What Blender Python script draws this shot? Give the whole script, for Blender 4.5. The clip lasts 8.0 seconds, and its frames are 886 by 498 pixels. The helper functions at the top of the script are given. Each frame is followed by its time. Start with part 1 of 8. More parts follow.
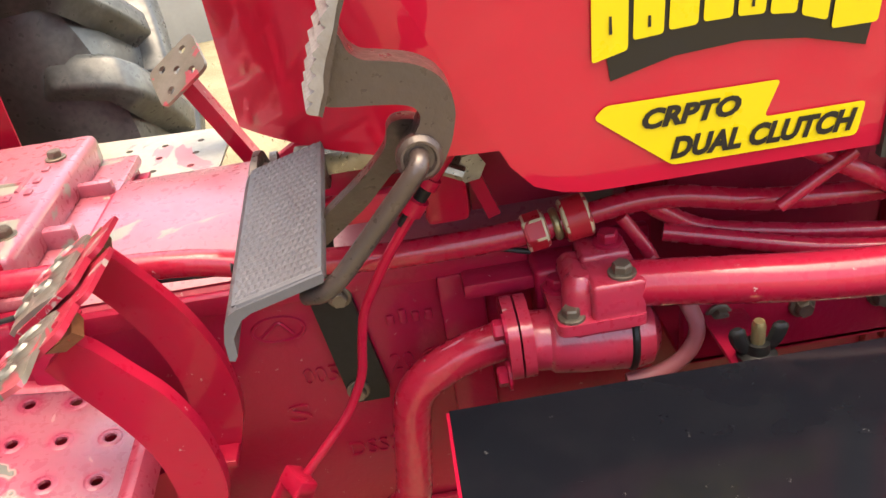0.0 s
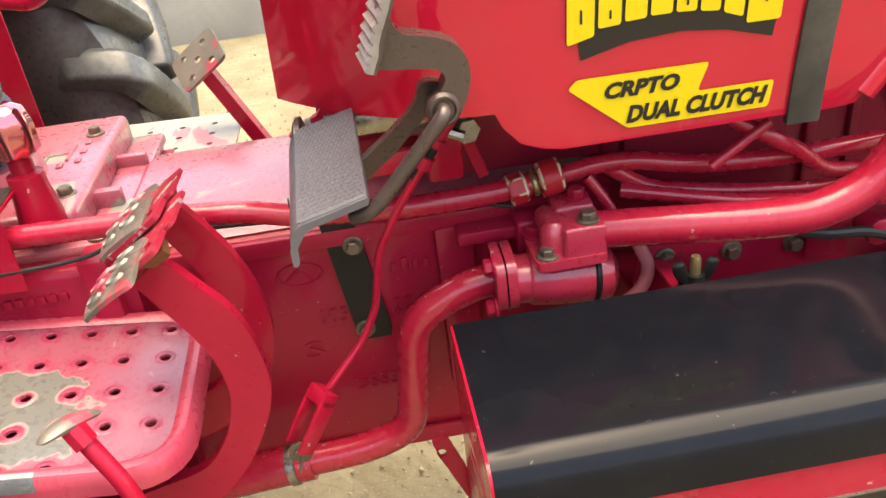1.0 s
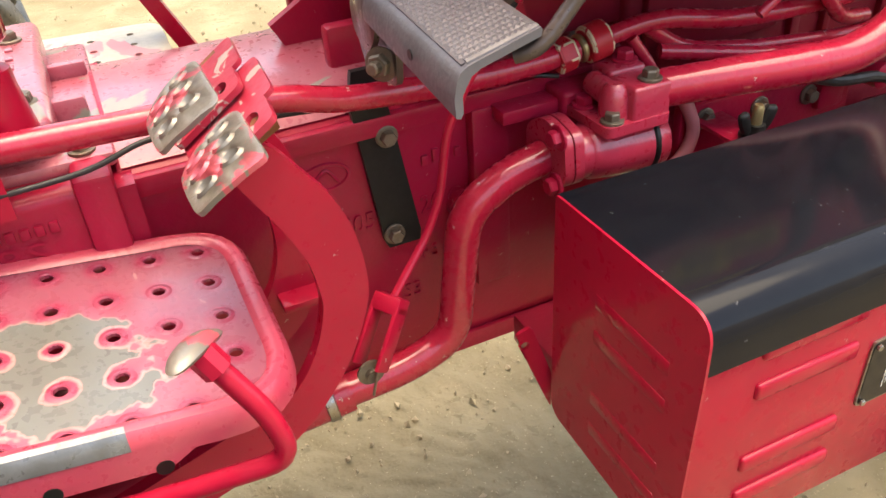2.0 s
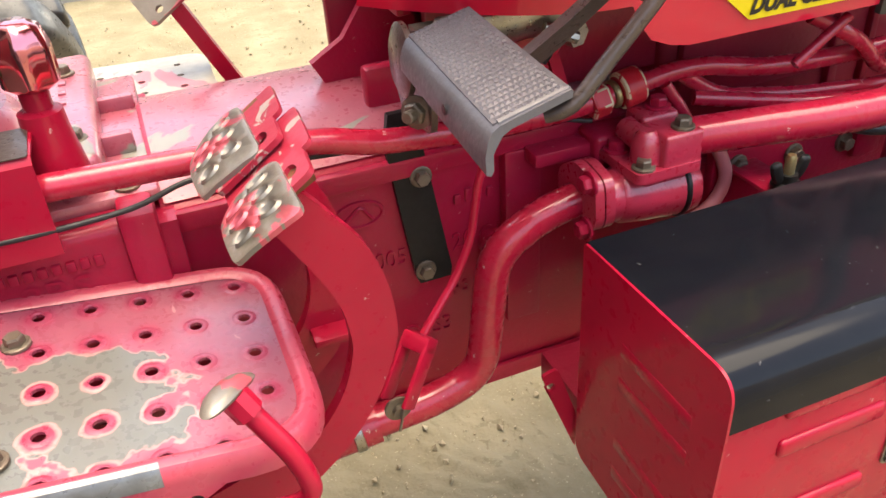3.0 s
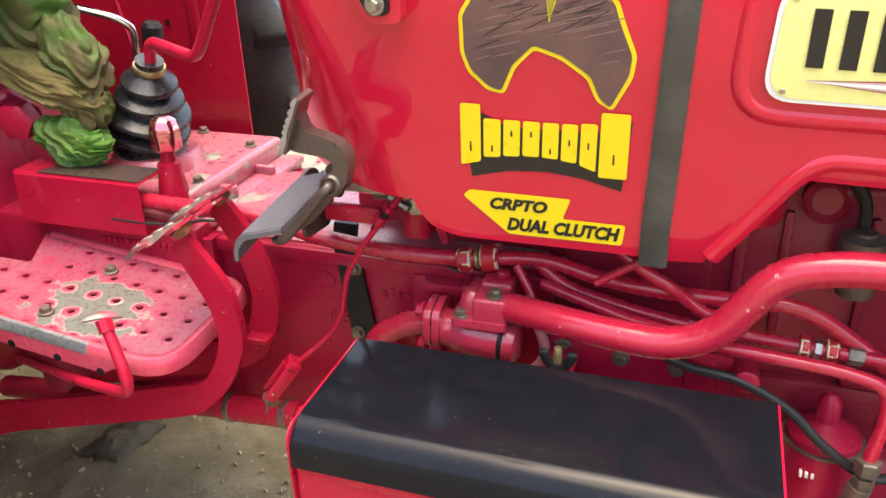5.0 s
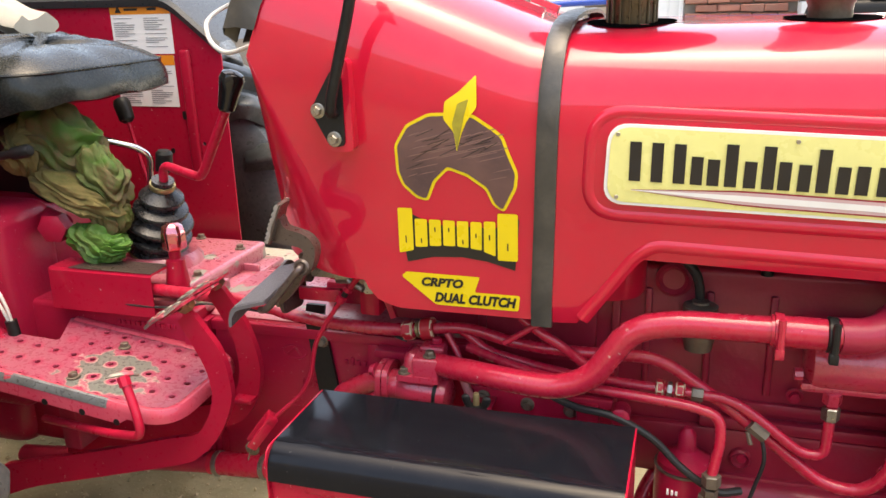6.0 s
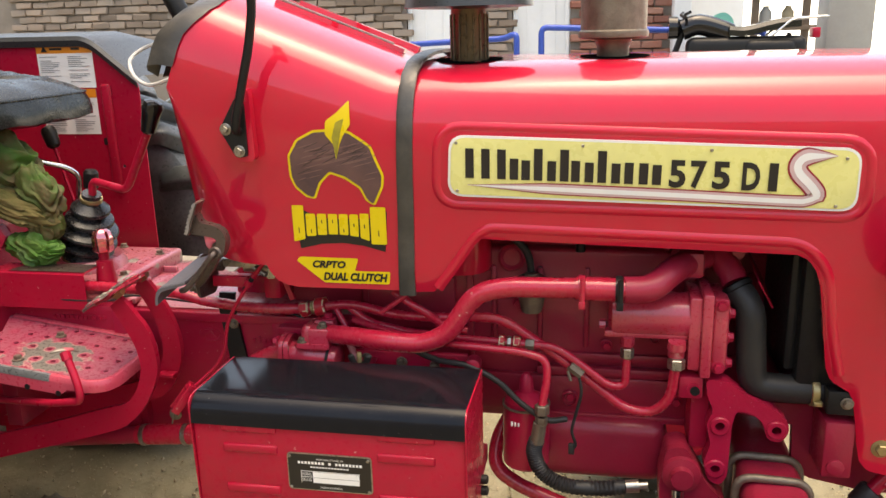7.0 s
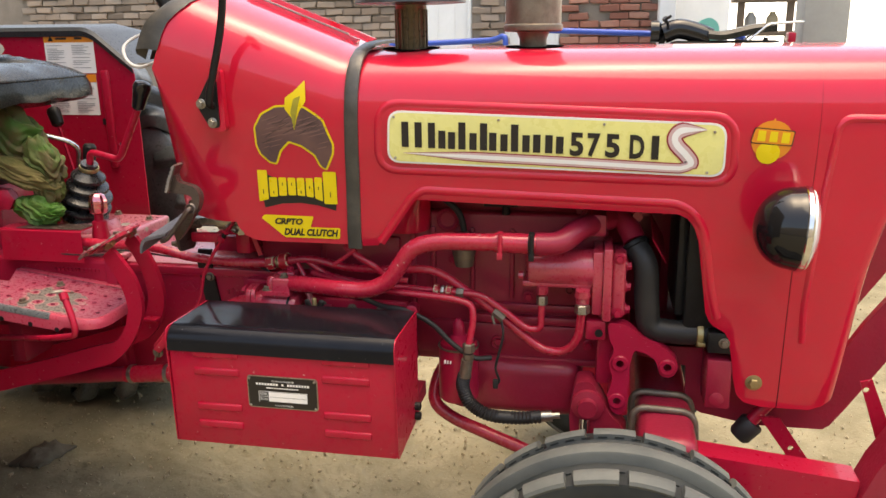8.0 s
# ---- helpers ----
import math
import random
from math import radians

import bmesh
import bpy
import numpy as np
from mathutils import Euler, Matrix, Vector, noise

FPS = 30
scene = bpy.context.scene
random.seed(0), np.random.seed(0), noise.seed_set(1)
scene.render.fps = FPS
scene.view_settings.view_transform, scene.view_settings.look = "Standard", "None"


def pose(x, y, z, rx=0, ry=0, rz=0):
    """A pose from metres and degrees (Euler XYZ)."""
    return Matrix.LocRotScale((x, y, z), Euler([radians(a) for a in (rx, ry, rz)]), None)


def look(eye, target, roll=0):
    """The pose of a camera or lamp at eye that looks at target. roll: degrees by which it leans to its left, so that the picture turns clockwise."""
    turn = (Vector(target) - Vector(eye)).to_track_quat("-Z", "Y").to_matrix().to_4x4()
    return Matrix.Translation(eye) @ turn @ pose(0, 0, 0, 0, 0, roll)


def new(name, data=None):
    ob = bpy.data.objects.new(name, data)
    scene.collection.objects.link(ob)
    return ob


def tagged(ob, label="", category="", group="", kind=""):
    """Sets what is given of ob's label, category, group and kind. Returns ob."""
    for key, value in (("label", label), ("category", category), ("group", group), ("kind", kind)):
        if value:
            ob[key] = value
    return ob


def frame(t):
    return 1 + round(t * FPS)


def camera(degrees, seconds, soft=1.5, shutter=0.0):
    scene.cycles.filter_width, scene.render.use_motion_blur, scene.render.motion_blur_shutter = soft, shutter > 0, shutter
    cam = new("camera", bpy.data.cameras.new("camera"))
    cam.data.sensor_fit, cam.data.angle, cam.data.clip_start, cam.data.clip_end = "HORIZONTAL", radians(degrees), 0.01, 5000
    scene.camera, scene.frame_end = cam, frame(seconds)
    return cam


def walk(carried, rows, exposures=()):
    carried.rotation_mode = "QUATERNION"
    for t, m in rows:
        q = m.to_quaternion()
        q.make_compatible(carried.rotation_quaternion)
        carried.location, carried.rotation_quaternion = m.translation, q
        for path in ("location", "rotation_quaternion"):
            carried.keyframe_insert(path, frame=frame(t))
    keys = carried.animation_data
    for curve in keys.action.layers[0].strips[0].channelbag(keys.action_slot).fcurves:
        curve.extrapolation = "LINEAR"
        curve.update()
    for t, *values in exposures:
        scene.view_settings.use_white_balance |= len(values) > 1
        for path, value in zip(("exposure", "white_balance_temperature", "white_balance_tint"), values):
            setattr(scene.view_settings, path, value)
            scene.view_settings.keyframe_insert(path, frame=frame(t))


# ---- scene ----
cam = camera(57.1, 8.0)
PATH = [
    (0, (0.089, -0.732, 1.254), (0.121, 0.984, 0.228), -8.9),
    (0.5, (0.064, -0.825, 1.32), (0.08, 0.906, 0.317), -7.3),
    (1, (0.032, -0.895, 1.288), (0.17, 0.823, 0.272), -7.0),
    (1.5, (-0.074, -0.859, 1.238), (0.342, 0.771, 0.155), -5.2),
    (2, (-0.251, -0.782, 1.196), (0.389, 0.739, 0.065), -4.1),
    (2.2, (-0.3, -0.775, 1.212), (0.376, 0.733, 0.084), -4.6),
    (3.3, (-0.154, -0.792, 1.242), (0.299, 0.821, 0.15), -3.5),
    (3.5, (-0.048, -0.828, 1.278), (0.299, 0.816, 0.193), -3.2),
    (4, (0.141, -0.87, 1.311), (0.173, 0.831, 0.26), -2.7),
    (4.2, (0.209, -0.889, 1.33), (0.108, 0.821, 0.297), -2.2),
    (5.3, (0.572, -1.182, 1.425), (-0.091, 0.537, 0.647), -1.9),
    (5.5, (0.608, -1.233, 1.438), (-0.064, 0.512, 0.731), -1.8),
    (6, (0.659, -1.395, 1.468), (0.091, 0.426, 0.866), -1.6),
    (6.5, (0.742, -1.59, 1.475), (0.314, 0.283, 0.92), -1.5),
    (7, (0.823, -1.736, 1.483), (0.453, 0.157, 0.955), -1.5),
    (7.5, (0.93, -1.86, 1.469), (0.554, 0.032, 0.939), -1.5),
    (8, (1.026, -2.002, 1.456), (0.642, -0.109, 0.937), -0.8),
]
walk(cam, [(t, look(eye, target, roll)) for t, eye, target, roll in PATH], exposures=[(0, 2.64, 8500, 10), (0.5, 2.54, 8500, 10), (1, 2.54, 8600, 10), (2, 2.52, 8500, 10), (3.5, 2.5, 7900, 10), (4.2, 2.54, 7800, 10), (5.5, 2.6, 8000, 10), (6, 2.28, 8200, 10), (6.5, 2.13, 8300, 10), (7, 1.92, 8600, 10), (8, 1.86, 8500, 10)])

# ---- world and light ----
world = bpy.data.worlds.new("world")
scene.world = world
world.use_nodes = True
wn = world.node_tree.nodes
sky = wn.new("ShaderNodeTexSky")
sky.sky_type = "NISHITA"
sky.sun_disc = False
sky.sun_elevation, sky.sun_rotation = radians(86), radians(-8)
sky.air_density, sky.dust_density, sky.ozone_density = 1.0, 3.0, 1.2
world.node_tree.links.new(sky.outputs[0], wn["Background"].inputs[0])
wn["Background"].inputs[1].default_value = 0.15
sun = new("sun", bpy.data.lights.new("sun", "SUN"))
sun.data.energy, sun.data.angle, sun.data.color = 0.65, radians(50), (1.0, 0.91, 0.76)
sun.matrix_world = look((2.6, -1.4, 9.0), (0.4, 0.0, 0.8))

# ---- materials ----


def mat(name, base, rough=0.5, metal=0.0, coat=0.0, second=None, scale=6.0, amount=0.35, grain=60.0, bump=0.15,
        wear=None, wear_at=0.68, wear_scale=9.0, wear_rough=0.55, rough_var=0.12, spec=0.5, island=0.0, specks=None, coat_rough=0.04):
    """Paint, metal, rubber and the like: two scales of tone, fine relief, and optional worn patches."""
    m = bpy.data.materials.new(name)
    m.use_nodes = True
    n, l = m.node_tree.nodes, m.node_tree.links
    b = n["Principled BSDF"]
    b.inputs["Metallic"].default_value = metal
    b.inputs["Coat Weight"].default_value = coat
    b.inputs["Coat Roughness"].default_value = coat_rough
    b.inputs["Specular IOR Level"].default_value = spec
    geo = n.new("ShaderNodeNewGeometry")

    def noise_tex(sc, detail, dist=0.0):
        t = n.new("ShaderNodeTexNoise")
        t.inputs["Scale"].default_value, t.inputs["Detail"].default_value = sc, detail
        t.inputs["Distortion"].default_value = dist
        l.new(geo.outputs["Position"], t.inputs["Vector"])
        return t.outputs[0]

    def ramp(src, lo, hi, a, c):
        r = n.new("ShaderNodeMapRange")
        r.inputs["From Min"].default_value, r.inputs["From Max"].default_value = lo, hi
        r.inputs["To Min"].default_value, r.inputs["To Max"].default_value = a, c
        l.new(src, r.inputs["Value"])
        return r.outputs[0]

    def mix(fac, a, c):
        x = n.new("ShaderNodeMix")
        x.data_type = "RGBA"
        l.new(fac, x.inputs[0])
        for sock, v in ((x.inputs[6], a), (x.inputs[7], c)):
            if isinstance(v, tuple):
                sock.default_value = (*v, 1)
            else:
                l.new(v, sock)
        return x.outputs[2]

    second = second or tuple(min(1, c * 0.72) for c in base)
    big, fine = noise_tex(scale, 5, 0.4), noise_tex(grain, 6)
    col = mix(ramp(big, 0.3, 0.75, 0.0, amount * 2), base, second)
    col = mix(ramp(fine, 0.45, 0.8, 0.0, amount), col, tuple(min(1, c * 0.8 + 0.015) for c in base))
    if island:
        ri = n.new("ShaderNodeObjectInfo").outputs["Random"]
        col = mix(ramp(ri, 0, 1, 0, island), col, tuple(c * 0.45 for c in base))
    ro = ramp(fine, 0.3, 0.75, rough - rough_var, rough + rough_var)
    if wear:
        edge = noise_tex(wear_scale, 8, 0.8)
        k = ramp(edge, wear_at, wear_at + 0.015, 0, 1)
        col = mix(k, col, wear)
        rr = n.new("ShaderNodeMix")
        l.new(k, rr.inputs[0]), l.new(ro, rr.inputs[2])
        rr.inputs[3].default_value = wear_rough
        ro = rr.outputs[0]
    if specks:
        tone, size, share = specks
        vo = n.new("ShaderNodeTexVoronoi")
        vo.inputs["Scale"].default_value = size
        wob = n.new("ShaderNodeMix")
        wob.data_type = "RGBA"
        wob.blend_type = "LINEAR_LIGHT"
        wob.inputs[0].default_value = 0.006
        l.new(geo.outputs["Position"], wob.inputs[6])
        jit = n.new("ShaderNodeTexNoise")
        jit.inputs["Scale"].default_value = size * 2.5
        l.new(geo.outputs["Position"], jit.inputs["Vector"])
        l.new(jit.outputs["Color"], wob.inputs[7])
        l.new(wob.outputs[2], vo.inputs["Vector"])
        some = n.new("ShaderNodeMath")
        some.operation = "MULTIPLY"
        l.new(ramp(vo.outputs["Distance"], 0.24, 0.17, 0, 1), some.inputs[0])
        sep = n.new("ShaderNodeSeparateColor")
        l.new(vo.outputs["Color"], sep.inputs[0])
        l.new(ramp(sep.outputs[0], share + 0.01, share, 0, 1), some.inputs[1])
        col = mix(some.outputs[0], col, tone)
    l.new(col, b.inputs["Base Color"])
    l.new(ro, b.inputs["Roughness"])
    if bump:
        bp = n.new("ShaderNodeBump")
        bp.inputs["Strength"].default_value, bp.inputs["Distance"].default_value = bump, 0.002
        l.new(fine, bp.inputs["Height"])
        l.new(bp.outputs[0], b.inputs["Normal"])
    return m


RED = (0.56, 0.009, 0.036)
M_HOOD = mat("hood_paint", RED, 0.34, coat=0.95, coat_rough=0.03, spec=0.10, second=(0.55, 0.009, 0.034), scale=2.0, amount=0.3, grain=25, bump=0.012, rough_var=0.05)
M_BOXRED = mat("box_red", (0.41, 0.007, 0.034), 0.34, coat=0.5, coat_rough=0.08, spec=0.08, second=(0.42, 0.010, 0.032), scale=3, amount=0.4, grain=60, bump=0.03, wear=(0.52, 0.20, 0.20), wear_at=0.79, wear_scale=45, specks=((0.52, 0.25, 0.24), 120, 0.012))
M_RED = mat("red_paint", (0.42, 0.009, 0.036), 0.36, coat=0.35, coat_rough=0.09, spec=0.12, specks=((0.50, 0.26, 0.24), 130, 0.02), scale=7, amount=0.3, grain=90, bump=0.10, wear=(0.33, 0.22, 0.2), wear_at=0.80, wear_scale=30)
M_CAST = mat("red_casting", (0.38, 0.010, 0.044), 0.40, coat=0.25, coat_rough=0.16, spec=0.15, second=(0.34, 0.010, 0.034), specks=((0.46, 0.16, 0.17), 150, 0.03), scale=9, amount=0.4, grain=140, bump=0.35)
M_VALVE = mat("faded_red_casting", (0.48, 0.032, 0.070), 0.34, coat=0.7, coat_rough=0.14, second=(0.34, 0.022, 0.036), scale=14, amount=0.4, grain=140, bump=0.25, wear=(0.50, 0.33, 0.28), wear_at=0.72, wear_scale=50)
M_PIPE = mat("pipe_red", (0.44, 0.012, 0.040), 0.30, coat=0.75, coat_rough=0.09, spec=0.2, second=(0.42, 0.020, 0.045), scale=12, amount=0.4, grain=90, bump=0.06, specks=((0.55, 0.35, 0.32), 120, 0.03))
M_ENG = mat("engine_red", (0.33, 0.012, 0.040), 0.45, coat=0.3, coat_rough=0.2, spec=0.3, second=(0.24, 0.012, 0.030), scale=8, amount=0.5, grain=120, bump=0.35)
# sky sheen is put into the pink base; the grey patches are wear
M_TOP = mat("sheen_worn_red_top", (0.42, 0.085, 0.125), 0.34, coat=0.65, coat_rough=0.20, spec=0.5, second=(0.44, 0.16, 0.19), scale=6, amount=0.45, grain=110, bump=0.12, wear=(0.27, 0.26, 0.21), wear_at=0.60, wear_scale=8, wear_rough=0.6)
M_RIM = mat("faded_rim", (0.48, 0.035, 0.075), 0.34, coat=0.25, second=(0.55, 0.10, 0.14), scale=9, amount=0.4, grain=120, bump=0.12, wear=(0.62, 0.36, 0.35), wear_at=0.76, wear_scale=40)
M_NUT = mat("chipped_red_nut", (0.50, 0.016, 0.03), 0.38, spec=0.4, scale=20, amount=0.3, grain=150, bump=0.1, wear=(0.50, 0.40, 0.24), wear_at=0.70, wear_scale=75, wear_rough=0.4)
M_CHIP = mat("chipped_nut_edge", (0.44, 0.015, 0.03), 0.38, spec=0.4, scale=20, amount=0.3, grain=150, bump=0.1, wear=(0.58, 0.50, 0.33), wear_at=0.46, wear_scale=60, wear_rough=0.4)
M_FARTOP = mat("rubbed_far_plate", (0.33, 0.33, 0.26), 0.40, coat=0.3, coat_rough=0.25, second=(0.40, 0.36, 0.29), scale=9, amount=0.5, grain=110, bump=0.12, wear=(0.50, 0.16, 0.17), wear_at=0.60, wear_scale=9, wear_rough=0.4)
M_SERR = mat("worn_serrations", (0.34, 0.32, 0.31), 0.42, metal=0.3, second=(0.2, 0.17, 0.15), scale=40, amount=0.5, grain=200, bump=0.3)
# part of the pink stands for sky sheen; the pale patches are wear
M_PLATE = mat("worn_foot_plate", (0.28, 0.042, 0.085), 0.32, coat=0.6, coat_rough=0.20, spec=0.5, second=(0.31, 0.095, 0.125), scale=7, amount=0.5, grain=120, bump=0.12, wear=(0.50, 0.25, 0.26), wear_at=0.72, wear_scale=24, wear_rough=0.5)


def foot_wear(m, centre, size, wobble, bare, rim, halo):
    """A worn bare patch on the footboard, with a pale edge of primer; paint is left in a ring round each hole."""
    n, l = m.node_tree.nodes, m.node_tree.links
    b = n["Principled BSDF"]
    geo = n.new("ShaderNodeNewGeometry")
    xyz = n.new("ShaderNodeSeparateXYZ")
    l.new(geo.outputs["Position"], xyz.inputs[0])

    def calc(op, a, c=0.0, e=0.0):
        k = n.new("ShaderNodeMath")
        k.operation = op
        for sock, v in zip(k.inputs, (a, c, e)):
            if isinstance(v, float):
                sock.default_value = v
            else:
                l.new(v, sock)
        return k.outputs[0]

    def span(a, c):
        return calc("SQRT", calc("ADD", calc("MULTIPLY", a, a), calc("MULTIPLY", c, c)))

    def near(v, start, pitch):
        return calc("MULTIPLY", calc("SUBTRACT", calc("FRACT", calc("MULTIPLY_ADD", v, 1.0 / pitch, 0.5 - start / pitch)), 0.5), pitch)

    t = n.new("ShaderNodeTexNoise")
    t.inputs["Scale"].default_value, t.inputs["Detail"].default_value = 26.0, 3.0
    l.new(geo.outputs["Position"], t.inputs["Vector"])
    wob = calc("MULTIPLY_ADD", t.outputs[0], wobble, -0.5 * wobble)
    x, y = xyz.outputs[0], xyz.outputs[1]
    d = span(calc("MULTIPLY_ADD", x, 1.0 / size[0], -centre[0] / size[0]), calc("MULTIPLY_ADD", y, 1.0 / size[1], -centre[1] / size[1]))
    d = calc("ADD", calc("MULTIPLY", calc("SUBTRACT", d, 1.0), size[1]), wob)
    hole = span(near(x, -0.2165, 0.0418), near(y, -0.1205, 0.0493))
    ring = calc("ADD", calc("SUBTRACT", 0.0145, hole), calc("MULTIPLY", wob, 0.2))
    d = calc("SMOOTH_MAX", d, ring, 0.006)
    for src, lo, hi, col in ((hole, 0.0165, 0.0095, halo), (d, 0.004, 0.0015, rim), (d, 0.0006, -0.0012, bare)):
        r = n.new("ShaderNodeMapRange")
        r.inputs["From Min"].default_value, r.inputs["From Max"].default_value = lo, hi
        l.new(src, r.inputs["Value"])
        x2 = n.new("ShaderNodeMix")
        x2.data_type = "RGBA"
        l.new(r.outputs[0], x2.inputs[0])
        l.new(b.inputs["Base Color"].links[0].from_socket, x2.inputs[6])
        x2.inputs[7].default_value = (*col, 1)
        l.new(x2.outputs[2], b.inputs["Base Color"])


foot_wear(M_PLATE, (-0.358, -0.243), (0.092, 0.068), 0.12, (0.125, 0.132, 0.118), (0.42, 0.25, 0.23), (0.30, 0.036, 0.075))
M_CHIPRED = mat("rubbed_red", (0.38, 0.022, 0.048), 0.40, coat=0.15, spec=0.3, scale=9, amount=0.3, grain=110, bump=0.12, wear=(0.34, 0.27, 0.24), wear_at=0.62, wear_scale=38, wear_rough=0.45)
M_RUST = mat("rubbed_ochre", (0.20, 0.075, 0.03), 0.5, scale=30, amount=0.5, grain=150, bump=0.3, wear=(0.42, 0.02, 0.035), wear_at=0.56, wear_scale=40)
M_BARE = mat("scuffed_bare_steel", (0.23, 0.25, 0.265), 0.34, metal=0.5, second=(0.13, 0.135, 0.135), scale=30, amount=0.6, grain=160, bump=0.15, wear=(0.42, 0.08, 0.12), wear_at=0.66, wear_scale=34)
M_PEDAL = mat("worn_pedal", (0.27, 0.25, 0.22), 0.40, metal=0.4, second=(0.17, 0.15, 0.12), scale=22, amount=0.5, grain=150, bump=0.3, wear=(0.52, 0.10, 0.13), wear_at=0.57, wear_scale=22, wear_rough=0.4)
M_IRON = mat("bare_cast_iron", (0.078, 0.050, 0.042), 0.36, metal=0.2, coat=0.35, coat_rough=0.2, second=(0.056, 0.044, 0.040), scale=16, amount=0.5, grain=160, bump=0.4)
M_PAD = mat("grey_pedal_tread", (0.115, 0.112, 0.125), 0.45, metal=0.15, second=(0.075, 0.072, 0.08), scale=20, amount=0.4, grain=200, bump=0.25)
M_STACK = mat("bronzed_stack", (0.115, 0.085, 0.045), 0.34, metal=0.55, second=(0.05, 0.042, 0.03), scale=16, amount=0.5, grain=90, bump=0.06)
M_STEEL = mat("zinc_steel", (0.42, 0.40, 0.36), 0.36, metal=0.9, second=(0.26, 0.24, 0.2), scale=60, amount=0.5, grain=300, bump=0.15)
M_OLDSTEEL = mat("dull_steel", (0.21, 0.18, 0.14), 0.5, metal=0.6, second=(0.13, 0.10, 0.075), scale=50, amount=0.5, grain=260, bump=0.3)
M_BRASS = mat("yellowed_zinc", (0.40, 0.33, 0.17), 0.4, metal=0.8, scale=60, amount=0.4, grain=300, bump=0.1)
M_LID = mat("black_gloss_lid", (0.005, 0.006, 0.009), 0.13, coat=0.0, spec=0.17, rough_var=0.04, specks=((0.10, 0.10, 0.10), 190, 0.009), second=(0.011, 0.012, 0.016), scale=5, amount=0.2, grain=30, bump=0.008)
M_BLACK = mat("black_plastic", (0.012, 0.012, 0.012), 0.42, spec=0.25, scale=15, amount=0.4, grain=150, bump=0.1)
M_GLOSS = mat("black_gloss", (0.008, 0.008, 0.009), 0.10, coat=0.1, spec=0.4, scale=15, amount=0.2, grain=50, bump=0.01, rough_var=0.03)
M_BOOT = mat("boot_rubber", (0.012, 0.0125, 0.014), 0.32, spec=0.5, second=(0.02, 0.02, 0.022), scale=14, amount=0.3, grain=120, bump=0.1)
M_RUBBER = mat("black_rubber", (0.014, 0.014, 0.015), 0.5, spec=0.35, second=(0.028, 0.027, 0.026), scale=14, amount=0.4, grain=120, bump=0.2)
M_STRAP = mat("dusty_rubber", (0.03, 0.029, 0.027), 0.40, second=(0.085, 0.078, 0.066), scale=22, amount=0.5, grain=120, bump=0.2)
M_TYRE = mat("dusty_tyre", (0.014, 0.017, 0.018), 0.36, second=(0.105, 0.115, 0.112), scale=4.5, amount=0.75, grain=70, bump=0.3)
M_FTYRE = mat("dusty_front_tyre", (0.098, 0.106, 0.098), 0.7, second=(0.055, 0.063, 0.062), scale=9, amount=0.5, grain=80, bump=0.3)
M_FTYRED = mat("dark_tyre_wall", (0.013, 0.017, 0.019), 0.5, spec=0.3, second=(0.032, 0.037, 0.036), scale=8, amount=0.5, grain=80, bump=0.3)
M_SEAT = mat("black_vinyl", (0.010, 0.012, 0.011), 0.28, spec=0.32, second=(0.022, 0.025, 0.023), scale=7, amount=0.4, grain=220, bump=0.05)
M_FENDTOP = mat("grey_black_plastic", (0.026, 0.030, 0.033), 0.36, second=(0.05, 0.055, 0.058), scale=4, amount=0.4, grain=160, bump=0.12)
M_YELLOW = mat("yellow_vinyl", (0.80, 0.60, 0.015), 0.35, scale=12, amount=0.08, grain=40, bump=0.0)
M_INK = mat("black_ink", (0.012, 0.010, 0.010), 0.4, scale=12, amount=0.2, grain=60, bump=0.0)
# flat near-black that stands for the shade inside an opening
M_HOLE = mat("opening_shade", (0.006, 0.005, 0.005), 0.95, spec=0.0, scale=12, amount=0.2, grain=60, bump=0.0)
M_PLATEY = mat("pale_yellow_plate", (0.80, 0.76, 0.27), 0.32, second=(0.76, 0.73, 0.30), scale=6, amount=0.3, grain=50, bump=0.0, coat=0.2)
M_WHITE = mat("white_vinyl", (0.84, 0.83, 0.80), 0.4, scale=12, amount=0.1, grain=60, bump=0.0)
M_PINK = mat("pale_stripe", (0.62, 0.42, 0.42), 0.4, scale=12, amount=0.1, grain=60, bump=0.0)
M_STRIPE = mat("crimson_stripe", (0.32, 0.012, 0.03), 0.4, scale=12, amount=0.1, grain=60, bump=0.0)
M_ORANGE = mat("orange_label", (0.80, 0.26, 0.02), 0.45, scale=12, amount=0.1, grain=60, bump=0.0)
M_GREYINK = mat("grey_print", (0.22, 0.22, 0.22), 0.5, scale=30, amount=0.3, grain=90, bump=0.0)
M_TURBAN = mat("brown_print", (0.16, 0.078, 0.068), 0.45, second=(0.08, 0.042, 0.044), scale=14, amount=0.5, grain=160, bump=0.0)
M_FOLD = mat("pale_brown_print", (0.24, 0.13, 0.11), 0.45, scale=30, amount=0.3, grain=110, bump=0.0)
M_LEAF = mat("olive_print", (0.40, 0.34, 0.03), 0.4, second=(0.2, 0.18, 0.02), scale=60, amount=0.5, grain=150, bump=0.0)
M_TWIST = mat("brown_green_cloth", (0.19, 0.125, 0.055), 0.85, second=(0.10, 0.095, 0.03), scale=11, amount=0.7, grain=260, bump=0.4, spec=0.2)
M_CLOTH = mat("green_cloth", (0.040, 0.105, 0.014), 0.6, second=(0.105, 0.072, 0.034), scale=16, amount=0.9, grain=260, bump=0.4, spec=0.2)
M_GREEN = mat("bright_green_cloth", (0.040, 0.16, 0.016), 0.55, second=(0.09, 0.12, 0.035), scale=18, amount=0.5, grain=260, bump=0.4, spec=0.3)
